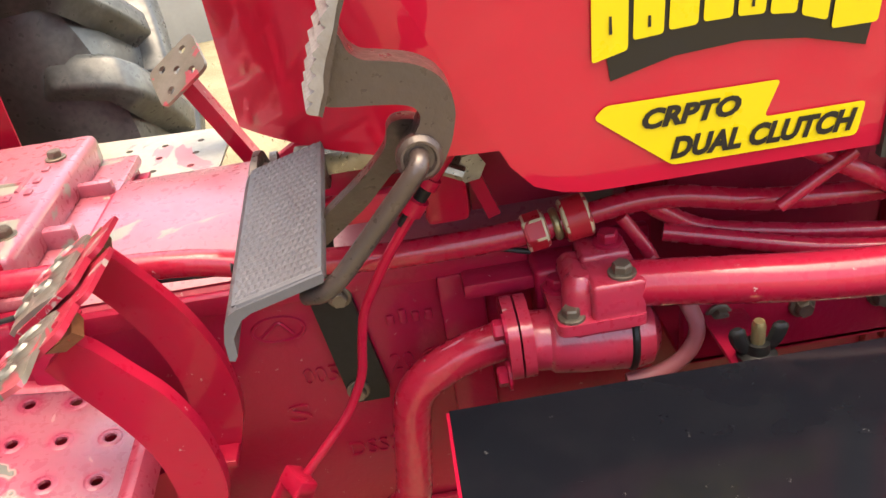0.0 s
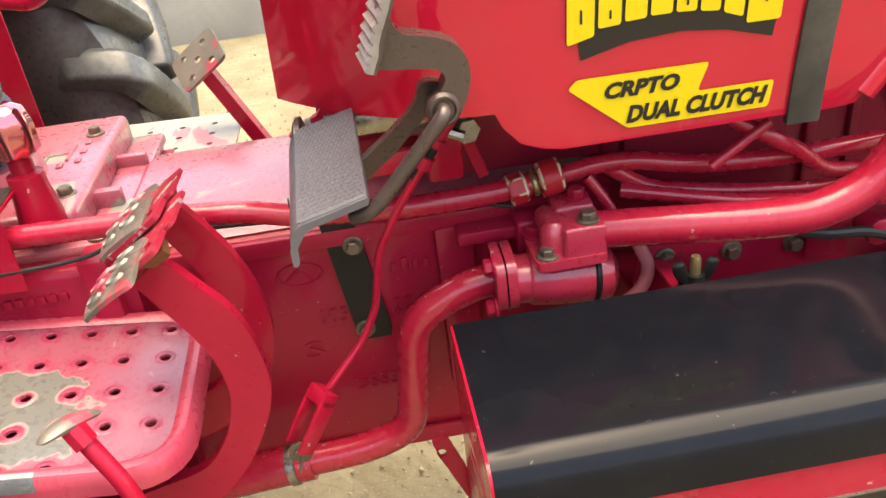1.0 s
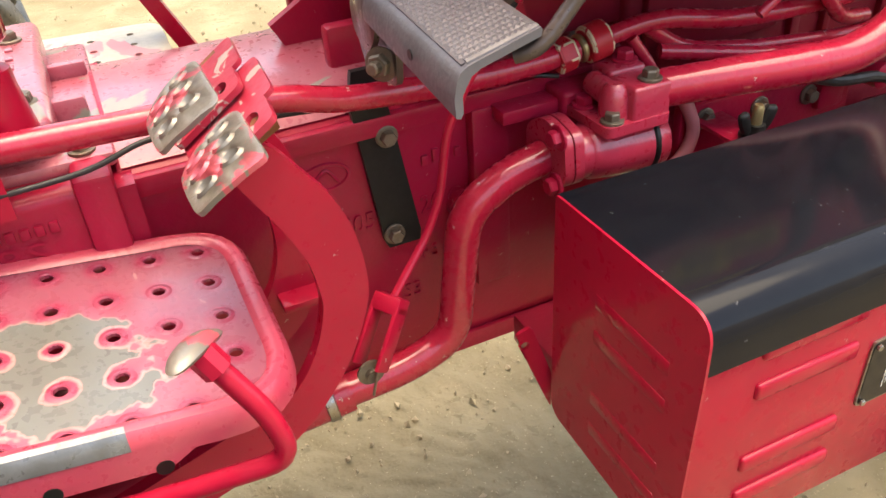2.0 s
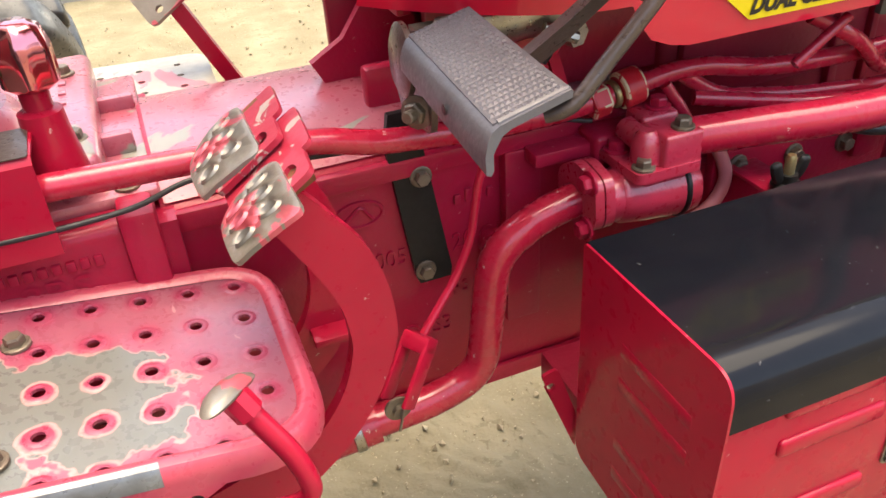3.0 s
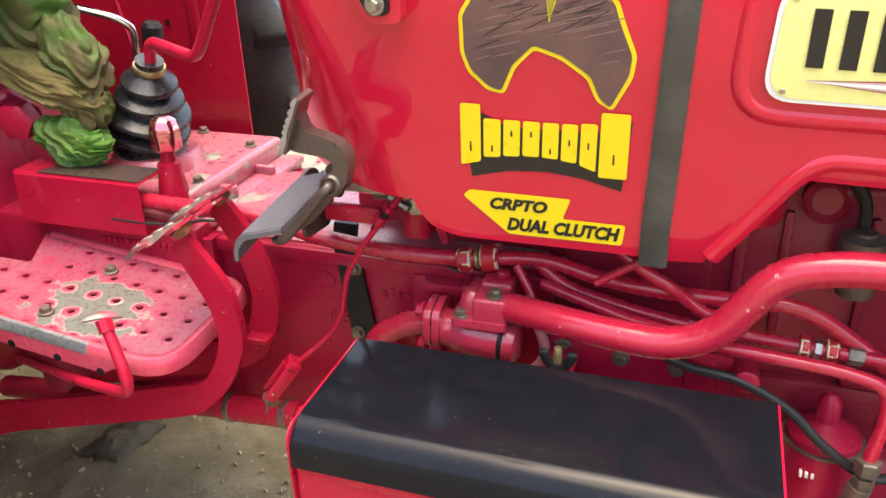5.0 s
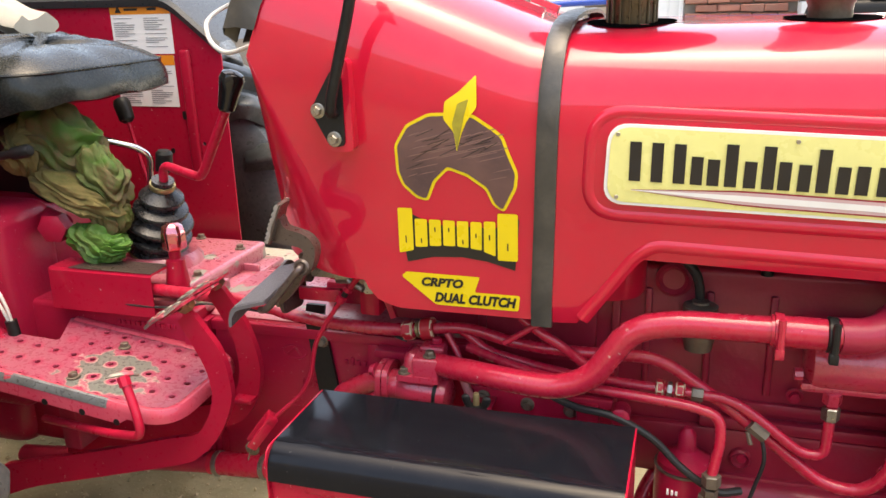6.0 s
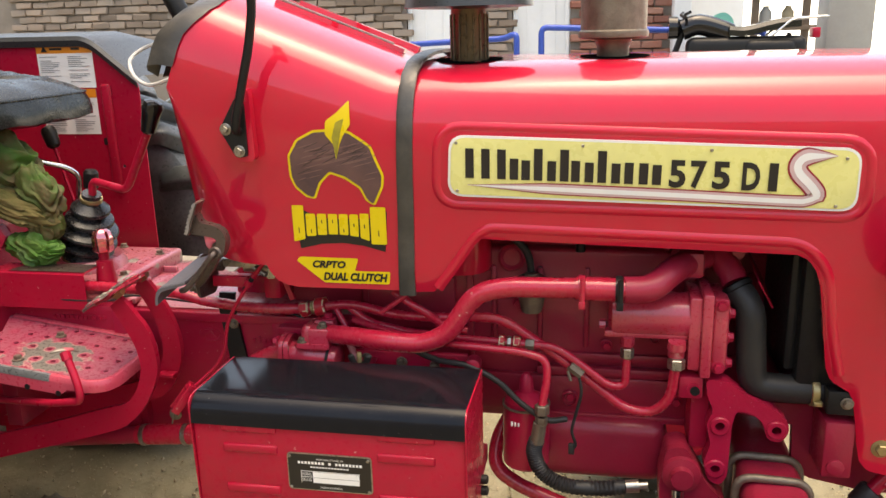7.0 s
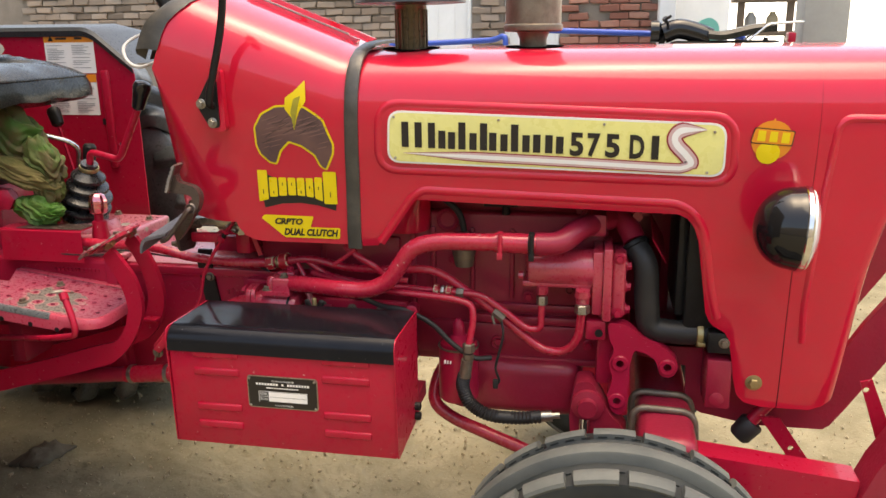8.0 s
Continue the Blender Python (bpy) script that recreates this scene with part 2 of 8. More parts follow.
M_SACK = mat("pale_cloth", (0.36, 0.34, 0.29), 0.85, scale=9, amount=0.3, grain=260, bump=0.4, spec=0.2)
M_GROUND = mat("dry_earth", (0.275, 0.242, 0.157), 0.95, second=(0.18, 0.155, 0.095), scale=5.0, amount=0.7, grain=90, bump=1.6, spec=0.15, specks=((0.36, 0.315, 0.21), 130, 0.22), wear=(0.20, 0.172, 0.108), wear_at=0.60, wear_scale=30, wear_rough=0.95)
M_STONE = mat("pebble", (0.38, 0.32, 0.21), 0.9, scale=30, amount=0.4, grain=90, bump=0.4, spec=0.2)
M_BRICK = mat("brown_brick", (0.34, 0.26, 0.20), 0.9, second=(0.27, 0.235, 0.20), scale=4, amount=0.6, grain=30, bump=1.0, spec=0.2, island=1.0)
M_REDBRICK = mat("red_brick", (0.42, 0.165, 0.12), 0.9, second=(0.36, 0.22, 0.17), scale=4, amount=0.6, grain=30, bump=1.0, spec=0.2, island=0.9)
M_MORTAR = mat("mortar", (0.24, 0.205, 0.17), 0.95, scale=6, amount=0.5, grain=40, bump=0.6, spec=0.2)
M_WHITEWALL = mat("white_door", (0.72, 0.74, 0.74), 0.6, scale=3, amount=0.2, grain=30, bump=0.05)
M_BLUE = mat("blue_pipe", (0.02, 0.07, 0.38), 0.4, scale=8, amount=0.3, grain=60, bump=0.1)
M_CONC = mat("grey_concrete", (0.36, 0.35, 0.32), 0.9, scale=4, amount=0.4, grain=40, bump=0.4)
M_REFLECTED = mat("reflected_wall", (0.58, 0.47, 0.34), 0.9, scale=2, amount=0.4, grain=40, bump=0.4)
M_TEAL = mat("teal_panel", (0.12, 0.42, 0.36), 0.5, scale=4, amount=0.2, grain=40, bump=0.05)
M_WOOD = mat("weathered_wood", (0.14, 0.10, 0.07), 0.8, scale=12, amount=0.5, grain=80, bump=0.4)
M_DEBRIS = mat("dirty_rag", (0.10, 0.085, 0.06), 0.9, scale=20, amount=0.4, grain=150, bump=0.5)
M_CHROME = mat("chrome", (0.7, 0.7, 0.68), 0.15, metal=1.0, scale=30, amount=0.1, grain=120, bump=0.02, rough_var=0.05)
M_PALEPIPE = mat("pale_hose", (0.50, 0.16, 0.17), 0.45, scale=20, amount=0.3, grain=120, bump=0.1)
M_GLASS = mat("lamp_glass", (0.75, 0.76, 0.74), 0.08, coat=0.5, scale=10, amount=0.05, grain=40, bump=0.0, rough_var=0.02)
# the chrome's red reflections are put into its base colour
M_KNOB = mat("knob_red_reflections", (0.70, 0.22, 0.25), 0.12, metal=0.95, coat=0.6, scale=30, amount=0.3, grain=90, bump=0.02, rough_var=0.05, wear=(0.6, 0.55, 0.55), wear_at=0.62, wear_scale=30, wear_rough=0.15)
M_WIREW = mat("white_wire", (0.62, 0.60, 0.56), 0.5, scale=30, amount=0.2, grain=90, bump=0.0)
M_WIREY = mat("yellow_wire", (0.45, 0.33, 0.05), 0.5, scale=30, amount=0.2, grain=90, bump=0.0)

# ---- builders ----
AT = {}


def finish(ob, parent, c):
    AT[ob] = Vector(c)
    if parent is not None:
        ob.parent = parent
        ob.location = Vector(c) - AT[parent]
    else:
        ob.location = c
    return ob


def to_mesh(name, bm, material, angle=35):
    bmesh.ops.recalc_face_normals(bm, faces=bm.faces)
    lim = radians(angle)
    for f in bm.faces:
        f.smooth = True
    for e in bm.edges:
        if len(e.link_faces) == 2 and e.calc_face_angle(0) > lim:
            e.smooth = False
    me = bpy.data.meshes.new(name)
    bm.to_mesh(me)
    bm.free()
    for mm in (material if isinstance(material, (list, tuple)) else [material]):
        me.materials.append(mm)
    return me


def part(name, bm, material, parent=None, label="", angle=35):
    """Links a bmesh, given in world places, as one mesh object under its thing or part."""
    co = np.array([v.co for v in bm.verts])
    c = Vector((co.min(0) + co.max(0)) / 2)
    bmesh.ops.translate(bm, verts=bm.verts, vec=-c)
    ob = finish(new(name, to_mesh(name, bm, material, angle)), parent, c)
    return tagged(ob, label)


def thing(name, place, label, category, group="", kind=""):
    return finish(tagged(new(name), label, category, group, kind), None, Vector(place))


def box(bm, lo, hi, bevel=0.0, segs=2, m=None):
    """A box between two corners, with bevelled edges, turned by m."""
    r = bmesh.ops.create_cube(bm, size=1)
    vs = r["verts"]
    lo, hi = Vector(lo), Vector(hi)
    for v in vs:
        v.co = Vector([(lo[i] + hi[i]) / 2 + v.co[i] * (hi[i] - lo[i]) for i in range(3)])
    if bevel:
        es = list({e for v in vs for e in v.link_edges})
        r = bmesh.ops.bevel(bm, geom=es, offset=bevel, segments=segs, affect="EDGES", profile=0.5)
        vs = list({v for f in r["faces"] for v in f.verts} | {v for v in vs if v.is_valid})
    if m is not None:
        bmesh.ops.transform(bm, matrix=m, verts=vs)
    return vs


def rounded(pts, r, segs=5, closed=True):
    """A path with its corners turned into arcs of about radius r."""
    pts = [Vector(p) for p in pts]
    n, out = len(pts), []
    for i, p in enumerate(pts):
        if not closed and i in (0, n - 1):
            out.append(p)
            continue
        a, b = pts[i - 1] - p, pts[(i + 1) % n] - p
        ri = r[i] if isinstance(r, (list, tuple)) else r
        d = min(ri, a.length * 0.49, b.length * 0.49)
        if d < 1e-5:
            out.append(p)
            continue
        a, b = p + a.normalized() * d, p + b.normalized() * d
        for k in range(segs + 1):
            s = k / segs
            out.append(a * (1 - s) ** 2 + p * 2 * s * (1 - s) + b * s * s)
    return out


def sweep(bm, pts, ring, caps=True, up=None, scales=None):
    """Sweeps a closed ring of (side, up) points along a path."""
    pts = [Vector(p) for p in pts]
    rows, prev = [], None
    for i, p in enumerate(pts):
        d = (pts[min(i + 1, len(pts) - 1)] - pts[max(i - 1, 0)]).normalized()
        if prev is None:
            u = Vector(up) if up else (Vector((0, 0, 1)) if abs(d.z) < 0.9 else Vector((0, 1, 0)))
        else:
            u = Vector(up) if up else prev
        s = d.cross(u)
        if s.length < 1e-5:
            s = d.cross(Vector((1, 0.3, 0.2)))
        s.normalize()
        u = s.cross(d).normalized()
        prev = u
        k = scales[i] if scales else 1
        rows.append([bm.verts.new(p + s * a * k + u * b * k) for a, b in ring])
    n = len(ring)
    for r0, r1 in zip(rows, rows[1:]):
        for j in range(n):
            bm.faces.new((r0[j], r0[(j + 1) % n], r1[(j + 1) % n], r1[j]))
    if caps:
        bm.faces.new(rows[0][::-1])
        bm.faces.new(rows[-1])
    return rows


def circle(r, n=12, sy=1.0):
    return [(r * math.cos(2 * math.pi * k / n), r * sy * math.sin(2 * math.pi * k / n)) for k in range(n)]


def tube(bm, pts, r, bend=0.03, n=12, segs=6, sy=1.0):
    return sweep(bm, rounded(pts, bend, segs, closed=False), circle(r, n, sy))


def smooth_path(pts, steps=6):
    """A Catmull-Rom curve through the points."""
    p = [Vector(q) for q in pts]
    p = [p[0] * 2 - p[1]] + p + [p[-1] * 2 - p[-2]]
    out = []
    for i in range(1, len(p) - 2):
        for k in range(steps):
            t = k / steps
            a, b, c, d = p[i - 1 : i + 3]
            out.append(0.5 * (2 * b + (c - a) * t + (2 * a - 5 * b + 4 * c - d) * t * t + (3 * b - a - 3 * c + d) * t ** 3))
    return out + [p[-2]]


def hose(bm, pts, r, n=10, steps=6):
    return sweep(bm, smooth_path(pts, steps), circle(r, n))


def lathe(bm, prof, place, axis=(0, 0, 1), n=24, close=True):
    """Turns (radius, height) points round an axis through place."""
    q = Vector(axis).to_track_quat("Z", "Y")
    rows = []
    for r, h in prof:
        rows.append([bm.verts.new(Vector(place) + q @ Vector((r * math.cos(2 * math.pi * k / n), r * math.sin(2 * math.pi * k / n), h))) for k in range(n)])
    for a, b in zip(rows, rows[1:]):
        for k in range(n):
            bm.faces.new((a[k], a[(k + 1) % n], b[(k + 1) % n], b[k]))
    if close:
        bm.faces.new(rows[0][::-1])
        bm.faces.new(rows[-1])
    return rows


def sheet(bm, outer, holes, place, thick, bend=None):
    """A plate cut to an outline with holes; place(a, b, h) gives the world point of a sheet point at height h."""
    flat = bmesh.new()
    for loop in [outer] + list(holes):
        vs = [flat.verts.new((p[0], p[1], 0)) for p in loop]
        for a, b in zip(vs, vs[1:] + vs[:1]):
            flat.edges.new((a, b))
    bmesh.ops.triangle_fill(flat, use_beauty=True, use_dissolve=False, edges=flat.edges[:])
    flat.verts.index_update()
    tops = [bm.verts.new(place(v.co.x, v.co.y, 0)) for v in flat.verts]
    lows = [bm.verts.new(place(v.co.x, v.co.y, thick)) for v in flat.verts]
    for f in flat.faces:
        ids = [v.index for v in f.verts]
        bm.faces.new([tops[i] for i in ids])
        bm.faces.new([lows[i] for i in ids[::-1]])
    for e in flat.edges:
        if len(e.link_faces) == 1:
            i, j = (v.index for v in e.verts)
            bm.faces.new((tops[i], tops[j], lows[j], lows[i]))
    flat.free()


def on_side(y):
    """Sheet points (x, z) on an upright plane that faces the near side."""
    return lambda a, b, h: (a, y + h, b)


def arc_loop(cx, cy, r, n=12, sy=1.0):
    return [(cx + r * math.cos(2 * math.pi * k / n), cy + r * sy * math.sin(2 * math.pi * k / n)) for k in range(n)]


def bolt_mesh(name, r, h, material, washer=True, stud=0.0):
    bm = bmesh.new()
    if washer:
        lathe(bm, [(r * 1.45, 0), (r * 1.45, h * 0.22), (r * 1.3, h * 0.28)], (0, 0, 0), n=14)
    lathe(bm, [(r, h * 0.2), (r, h * 0.85), (r * 0.86, h)], (0, 0, 0), n=6)
    if stud:
        lathe(bm, [(r * 0.55, h * 0.9), (r * 0.55, h + stud * 0.9), (r * 0.42, h + stud)], (0, 0, 0), n=10)
    return to_mesh(name, bm, material, 25)


BOLT = bolt_mesh("hex_bolt", 0.0085, 0.011, M_OLDSTEEL)
BOLT_RED = bolt_mesh("painted_bolt", 0.0095, 0.012, M_CAST)
BOLT_BRIGHT = bolt_mesh("bright_bolt", 0.0082, 0.011, M_STEEL)
BOLT_NUT = bolt_mesh("nut", 0.0105, 0.010, M_OLDSTEEL, stud=0.009)
SCREW = bolt_mesh("rivet", 0.0032, 0.003, M_STEEL, washer=False)


def bolt(place, axis, parent, mesh=BOLT, name="hex_bolt", turn=0.0):
    ob = finish(new(name, mesh), parent, place)
    ob.rotation_euler = (Vector(axis).to_track_quat("Z", "Y") @ Euler((0, 0, turn)).to_quaternion()).to_euler()
    return ob


def soften(bm, by):
    """Rounds the sharp edges of a worn casting."""
    edge = [e for e in bm.edges if len(e.link_faces) == 2 and e.calc_face_angle() > 0.45]
    bmesh.ops.bevel(bm, geom=edge, offset=by, segments=2, affect="EDGES", profile=0.5, clamp_overlap=True)


def letters(body, size, shear=0.0, bold=0.0, stretch=1.0):
    """A bmesh of words in the built-in font, in its own plane from the origin."""
    cu = bpy.data.curves.new("words", "FONT")
    cu.body, cu.size, cu.shear, cu.offset, cu.resolution_u = body, size, shear, bold, 3
    ob = new("words", cu)
    bpy.context.view_layer.update()
    me = bpy.data.meshes.new_from_object(ob.evaluated_get(bpy.context.evaluated_depsgraph_get()))
    bm = bmesh.new()
    bm.from_mesh(me)
    for v in bm.verts:
        v.co.x *= stretch
    bpy.data.objects.remove(ob)
    bpy.data.curves.remove(cu)
    bpy.data.meshes.remove(me)
    return bm


def flat_poly(bm, pts, place):
    """A flat outline laid on a surface, cut fine enough to follow it."""
    flat = bmesh.new()
    vs = [flat.verts.new((p[0], p[1], 0)) for p in pts]
    for a, b in zip(vs, vs[1:] + vs[:1]):
        flat.edges.new((a, b))
    bmesh.ops.triangle_fill(flat, use_beauty=True, use_dissolve=False, edges=flat.edges[:])
    for _ in range(2):
        long = [e for e in flat.edges if e.calc_length() > 0.03]
        if long:
            bmesh.ops.subdivide_edges(flat, edges=long, cuts=1)
    bmesh.ops.triangulate(flat, faces=flat.faces[:])
    flat.verts.index_update()
    made = [bm.verts.new(place(v.co.x, v.co.y)) for v in flat.verts]
    for f in flat.faces:
        try:
            bm.faces.new([made[v.index] for v in f.verts])
        except ValueError:
            pass
    flat.free()

# ---- the tractor: shell ----
YC = 0.085
tractor = thing("tractor", (0.45, YC, 0.0), "red farm tractor with dusty worn paint, parked on dry earth", "tractor")

PROF_Z = [0.50, 0.66, 0.80, 0.96, 1.05, 1.13, 1.20, 1.27, 1.32, 1.36, 1.385, 1.402, 1.412, 1.416, 1.417]
PROF_Y = [-0.178, -0.185, -0.193, -0.204, -0.209, -0.215, -0.224, -0.227, -0.222, -0.205, -0.178, -0.135, -0.075, 0.0, YC]


def side_y(z):
    return float(np.interp(z, PROF_Z, PROF_Y))


def rise(x):
    return max(0.0, 0.440 - x) * 0.40 / 0.46


def cowl_y(x, z):
    return side_y(0.96 + (z - 0.96) / (1 + rise(x)))


def hood_edge(x):
    """The lower edge of the bonnet's side along its length."""
    return float(np.interp(x, [0.46, 0.504, 0.575, 0.60, 1.185, 1.205, 1.220, 1.232, 1.258, 1.270, 1.305, 1.317, 1.328, 1.338, 1.362, 1.41, 1.45],
                           [0.962, 0.965, 1.063, 1.079, 1.062, 1.053, 1.035, 1.000, 0.835, 0.808, 0.787, 0.765, 0.690, 0.640, 0.617, 0.609, 0.609]))


def seam_shift(x, z):
    """The joint of bonnet and nose steps back below the lamp."""
    return -0.021 * float(np.interp(z, [0.94, 1.13], [1.0, 0.0])) * float(np.interp(x, [1.34, 1.45], [0.0, 1.0]))


def mirror_y(y):
    return 2 * YC - y


def skin(bm, columns):
    """A sheet through rows of points, with the same count in each."""
    rows = [[bm.verts.new(p) for p in col] for col in columns]
    for a, b in zip(rows, rows[1:]):
        for k in range(len(a) - 1):
            bm.faces.new((a[k], a[k + 1], b[k + 1], b[k]))
    return rows


def bonnet_column(x, zb, z_knee=1.27):
    half = [(x, side_y(zb) + 0.024, zb + 0.012), (x, side_y(zb) + 0.004, zb)]
    for k in range(1, 15):
        z = zb + (z_knee - zb) * k / 14
        half.append((x, side_y(z), z))
    s = 0.0
    for a, b, y0, y1 in zip(PROF_Z[7:], PROF_Z[8:], PROF_Y[7:], PROF_Y[8:]):
        for k in (1, 2):
            half.append((x, y0 + (y1 - y0) * k / 2, a + (b - a) * k / 2))
    full = half + [(x, mirror_y(y), z) for _, y, z in half[-2::-1]]
    return [(a + seam_shift(a, z), y, z) for a, y, z in full]


bm = bmesh.new()
xs = sorted(set(list(np.linspace(0.456, 0.504, 3)) + list(np.linspace(0.504, 0.60, 8)) + list(np.linspace(0.60, 1.185, 14)) + list(np.linspace(1.185, 1.45, 30))))
skin(bm, [bonnet_column(float(x), hood_edge(x)) for x in xs])
bonnet = part("bonnet", bm, M_HOOD, tractor, "glossy crimson pressed steel engine bonnet")

# nose: the front part of the bonnet past the seam
bm = bmesh.new()
cols = []
for x, dy in ((1.4520, 0.0), (1.48, 0.0), (1.52, 0.0), (1.545, 0.001), (1.558, 0.005), (1.567, 0.013), (1.574, 0.028), (1.578, 0.06), (1.58, 0.12), (1.58, 0.28)):
    zb = 0.609 if x < 1.53 else 0.609 + (x - 1.53) * 0.7
    col = []
    for px, y, z in bonnet_column(x, zb):
        lean = float(np.interp(z, [0.62, 1.05, 1.41], [0.0, 0.045, 0.11])) * min(1.0, (x - 1.4535) / 0.09)
        col.append((px + lean, (y + dy if y < YC else y - dy) if abs(y - YC) > dy else YC, z - dy * 0.25 * (z > 1.3)))
    cols.append(col)
skin(bm, cols)
nose = part("nose_panel", bm, M_HOOD, tractor, "crimson pressed nose panel with a rounded lower corner")


def ridge(bm, pts, w, h, surf, closed=False, r=0.03):
    """A low pressed bead along a line of (x, z) points on the side of the bonnet."""
    path = rounded([(p[0], p[1], 0) for p in pts], r, 6, closed)
    if closed:
        path = path + [path[0]]
    ring = [(-w, 0), (-w * 0.55, h * 0.7), (0, h), (w * 0.55, h * 0.7), (w, 0), (0, -h)]
    fine = []
    for a, b in zip(path, path[1:]):
        n = max(1, int((b - a).length / 0.03))
        fine += [a + (b - a) * k / n for k in range(n)]
    fine.append(path[-1])
    sweep(bm, [(p.x, surf(p.x, p.y) + 0.0012, p.y) for p in fine], ring, caps=not closed, up=(0, -1, 0))


bm = bmesh.new()
ridge(bm, [(0.512, 0.974), (0.588, 1.084), (0.615, 1.104), (1.195, 1.087), (1.240, 1.04), (1.263, 0.90), (1.283, 0.824)], 0.011, 0.006, lambda x, z: side_y(z), r=0.04)
part("edge_bead", bm, M_HOOD, bonnet)
bm = bmesh.new()
ridge(bm, [(0.522, 1.302), (1.288, 1.275), (1.292, 1.134), (0.515, 1.150)], 0.010, 0.005, lambda x, z: side_y(z), True, r=0.05)
part("plate_surround", bm, M_HOOD, bonnet)
bm = bmesh.new()
ridge(bm, [(1.62, 1.272), (1.487, 1.274), (1.480, 1.20), (1.472, 1.05), (1.462, 0.86), (1.467, 0.775)], 0.009, 0.006, lambda x, z: side_y(z), r=0.03)
part("nose_bead", bm, M_HOOD, nose)
bm = bmesh.new()
skin(bm, [[(x + seam_shift(1.45, z), y + 0.004 if y < YC else y - 0.004, z - 0.004 * (z > 1.38)) for _, y, z in bonnet_column(1.452, 0.612)] for x in (1.438, 1.452, 1.466)])
part("seam_backing", bm, M_BLACK, bonnet)

# cowl over the tank and dashboard
REAR = [(1.012, -0.053, -0.073), (1.06, -0.050, -0.090), (1.17, -0.042, -0.130), (1.28, -0.035, -0.170), (1.379, -0.028, -0.205)]
CREASE = [(0.962, 0.172), (1.08, 0.118), (1.18, 0.072), (1.28, 0.026), (1.379, -0.022), (1.478, 0.016), (1.534, 0.070), (1.60, 0.098)]


def crease_x(z):
    return float(np.interp(z, [c[0] for c in CREASE], [c[1] for c in CREASE]))


bm = bmesh.new()
rows = []
levels = [0.96 + k * 0.03 for k in range(12)] + [1.32, 1.34, 1.36, 1.373, 1.385, 1.394, 1.402, 1.408, 1.412, 1.415, 1.417]
for z0 in levels:
    x = 0.1
    for _ in range(20):
        x = 0.5 * x + 0.5 * crease_x(0.96 + (z0 - 0.96) * (1 + rise(x)))
    row = []
    for k in range(15):
        u = k / 14
        px = x + (0.452 - x) * u
        z = 0.96 + (z0 - 0.96) * (1 + rise(px))
        low = 0.006 + 0.012 * max(0.0, 1 - u * 6) ** 2 if z0 < 0.97 else 0
        row.append((px, side_y(z0), z + low))
    rows.append(row)
lip = [(p[0], p[1] + 0.018, p[2] + 0.008) for p in rows[0]]
full = [lip] + rows
full += [[(p[0], mirror_y(p[1]) + (0.001 if i == 0 else 0), p[2]) for p in r] for i, r in enumerate(full[::-1])]
skin(bm, full)
cowl = part("tank_cowl", bm, M_HOOD, tractor, "crimson cowl panel with decals below the dashboard")
for side in (1, -1):
    bm = bmesh.new()
    cols = []
    for (z, xr, yr) in REAR:
        xc = crease_x(z)
        yc = cowl_y(xc, z)
        cols.append([(xr + (xc - xr) * k / 12, yr + (yc - yr) * math.sin(k / 12 * math.pi / 2) ** 0.9, z) for k in range(13)])
    if side < 0:
        cols = [[(x, mirror_y(y), z) for x, y, z in c] for c in cols]
    skin(bm, cols)
    part("chamfer_panel", bm, M_HOOD, cowl)
# closing panel under the cowl, in its shade
bm = bmesh.new()
box(bm, (0.16, -0.10, 0.978), (0.44, 0.27, 0.995), 0.004)
box(bm, (-0.012, -0.06, 0.99), (0.004, 0.23, 1.36), 0.003)
part("bulkhead", bm, M_RED, cowl)

# rubber trim on the cowl's rear edge
bm = bmesh.new()
cols = []
for z0 in levels[11:]:
    x = 0.1
    for _ in range(20):
        x = 0.5 * x + 0.5 * crease_x(0.96 + (z0 - 0.96) * (1 + rise(x)))
    z, y = 0.96 + (z0 - 0.96) * (1 + rise(x)), side_y(z0)
    if z < 1.375:
        continue
    cols.append([(x + 0.004, y - 0.004, z + 0.001), (x - 0.025, y - 0.006, z + 0.006), (x - 0.055, y + 0.004, z + 0.004), (x - 0.064, y + 0.02, z - 0.006), (x - 0.050, y + 0.035, z - 0.02)])
cols += [[(x, mirror_y(y), z) for x, y, z in c] for c in cols[-2::-1]]
skin(bm, cols)
part("dashboard_surround", bm, M_STRAP, tractor, "dull black moulded dashboard surround")
bm = bmesh.new()
pl = [(c[4][0] + 0.01, c[4][1], c[4][2]) for c in cols]
vs = [bm.verts.new(p) for p in pl]
bm.faces.new(vs)
part("dashboard_panel", bm, M_BLACK, tractor, "black dashboard panel")

# strap over the joint of cowl and bonnet
bm = bmesh.new()
prof = [(side_y(z), z) for z in np.linspace(0.957, 1.27, 14)] + [(y, z) for y, z in zip(PROF_Y[8:], PROF_Z[8:])]
prof += [(mirror_y(y), z) for y, z in prof[-2::-1]]
cols = []
for i, (y, z) in enumerate(prof):
    a, b = prof[max(i - 1, 0)], prof[min(i + 1, len(prof) - 1)]
    t = Vector((0, b[0] - a[0], b[1] - a[1])).normalized()
    nrm = Vector((0, -t.z, t.y))
    x0, x1 = (0.432 + 0.016 * max(0, min(1, (z - 1.0) / 0.4)), 0.465 + 0.014 * max(0, min(1, (z - 1.0) / 0.4)))
    z = z + 0.012 * max(0, min(1, (z - 1.2) / 0.2))
    cols.append([Vector((x, y, z)) + nrm * d for x, d in ((x0, -0.003), (x0, 0.004), (x0 + 0.005, 0.006), ((x0 + x1) / 2, 0.0055), (x1 - 0.005, 0.006), (x1, 0.004), (x1, -0.003))])
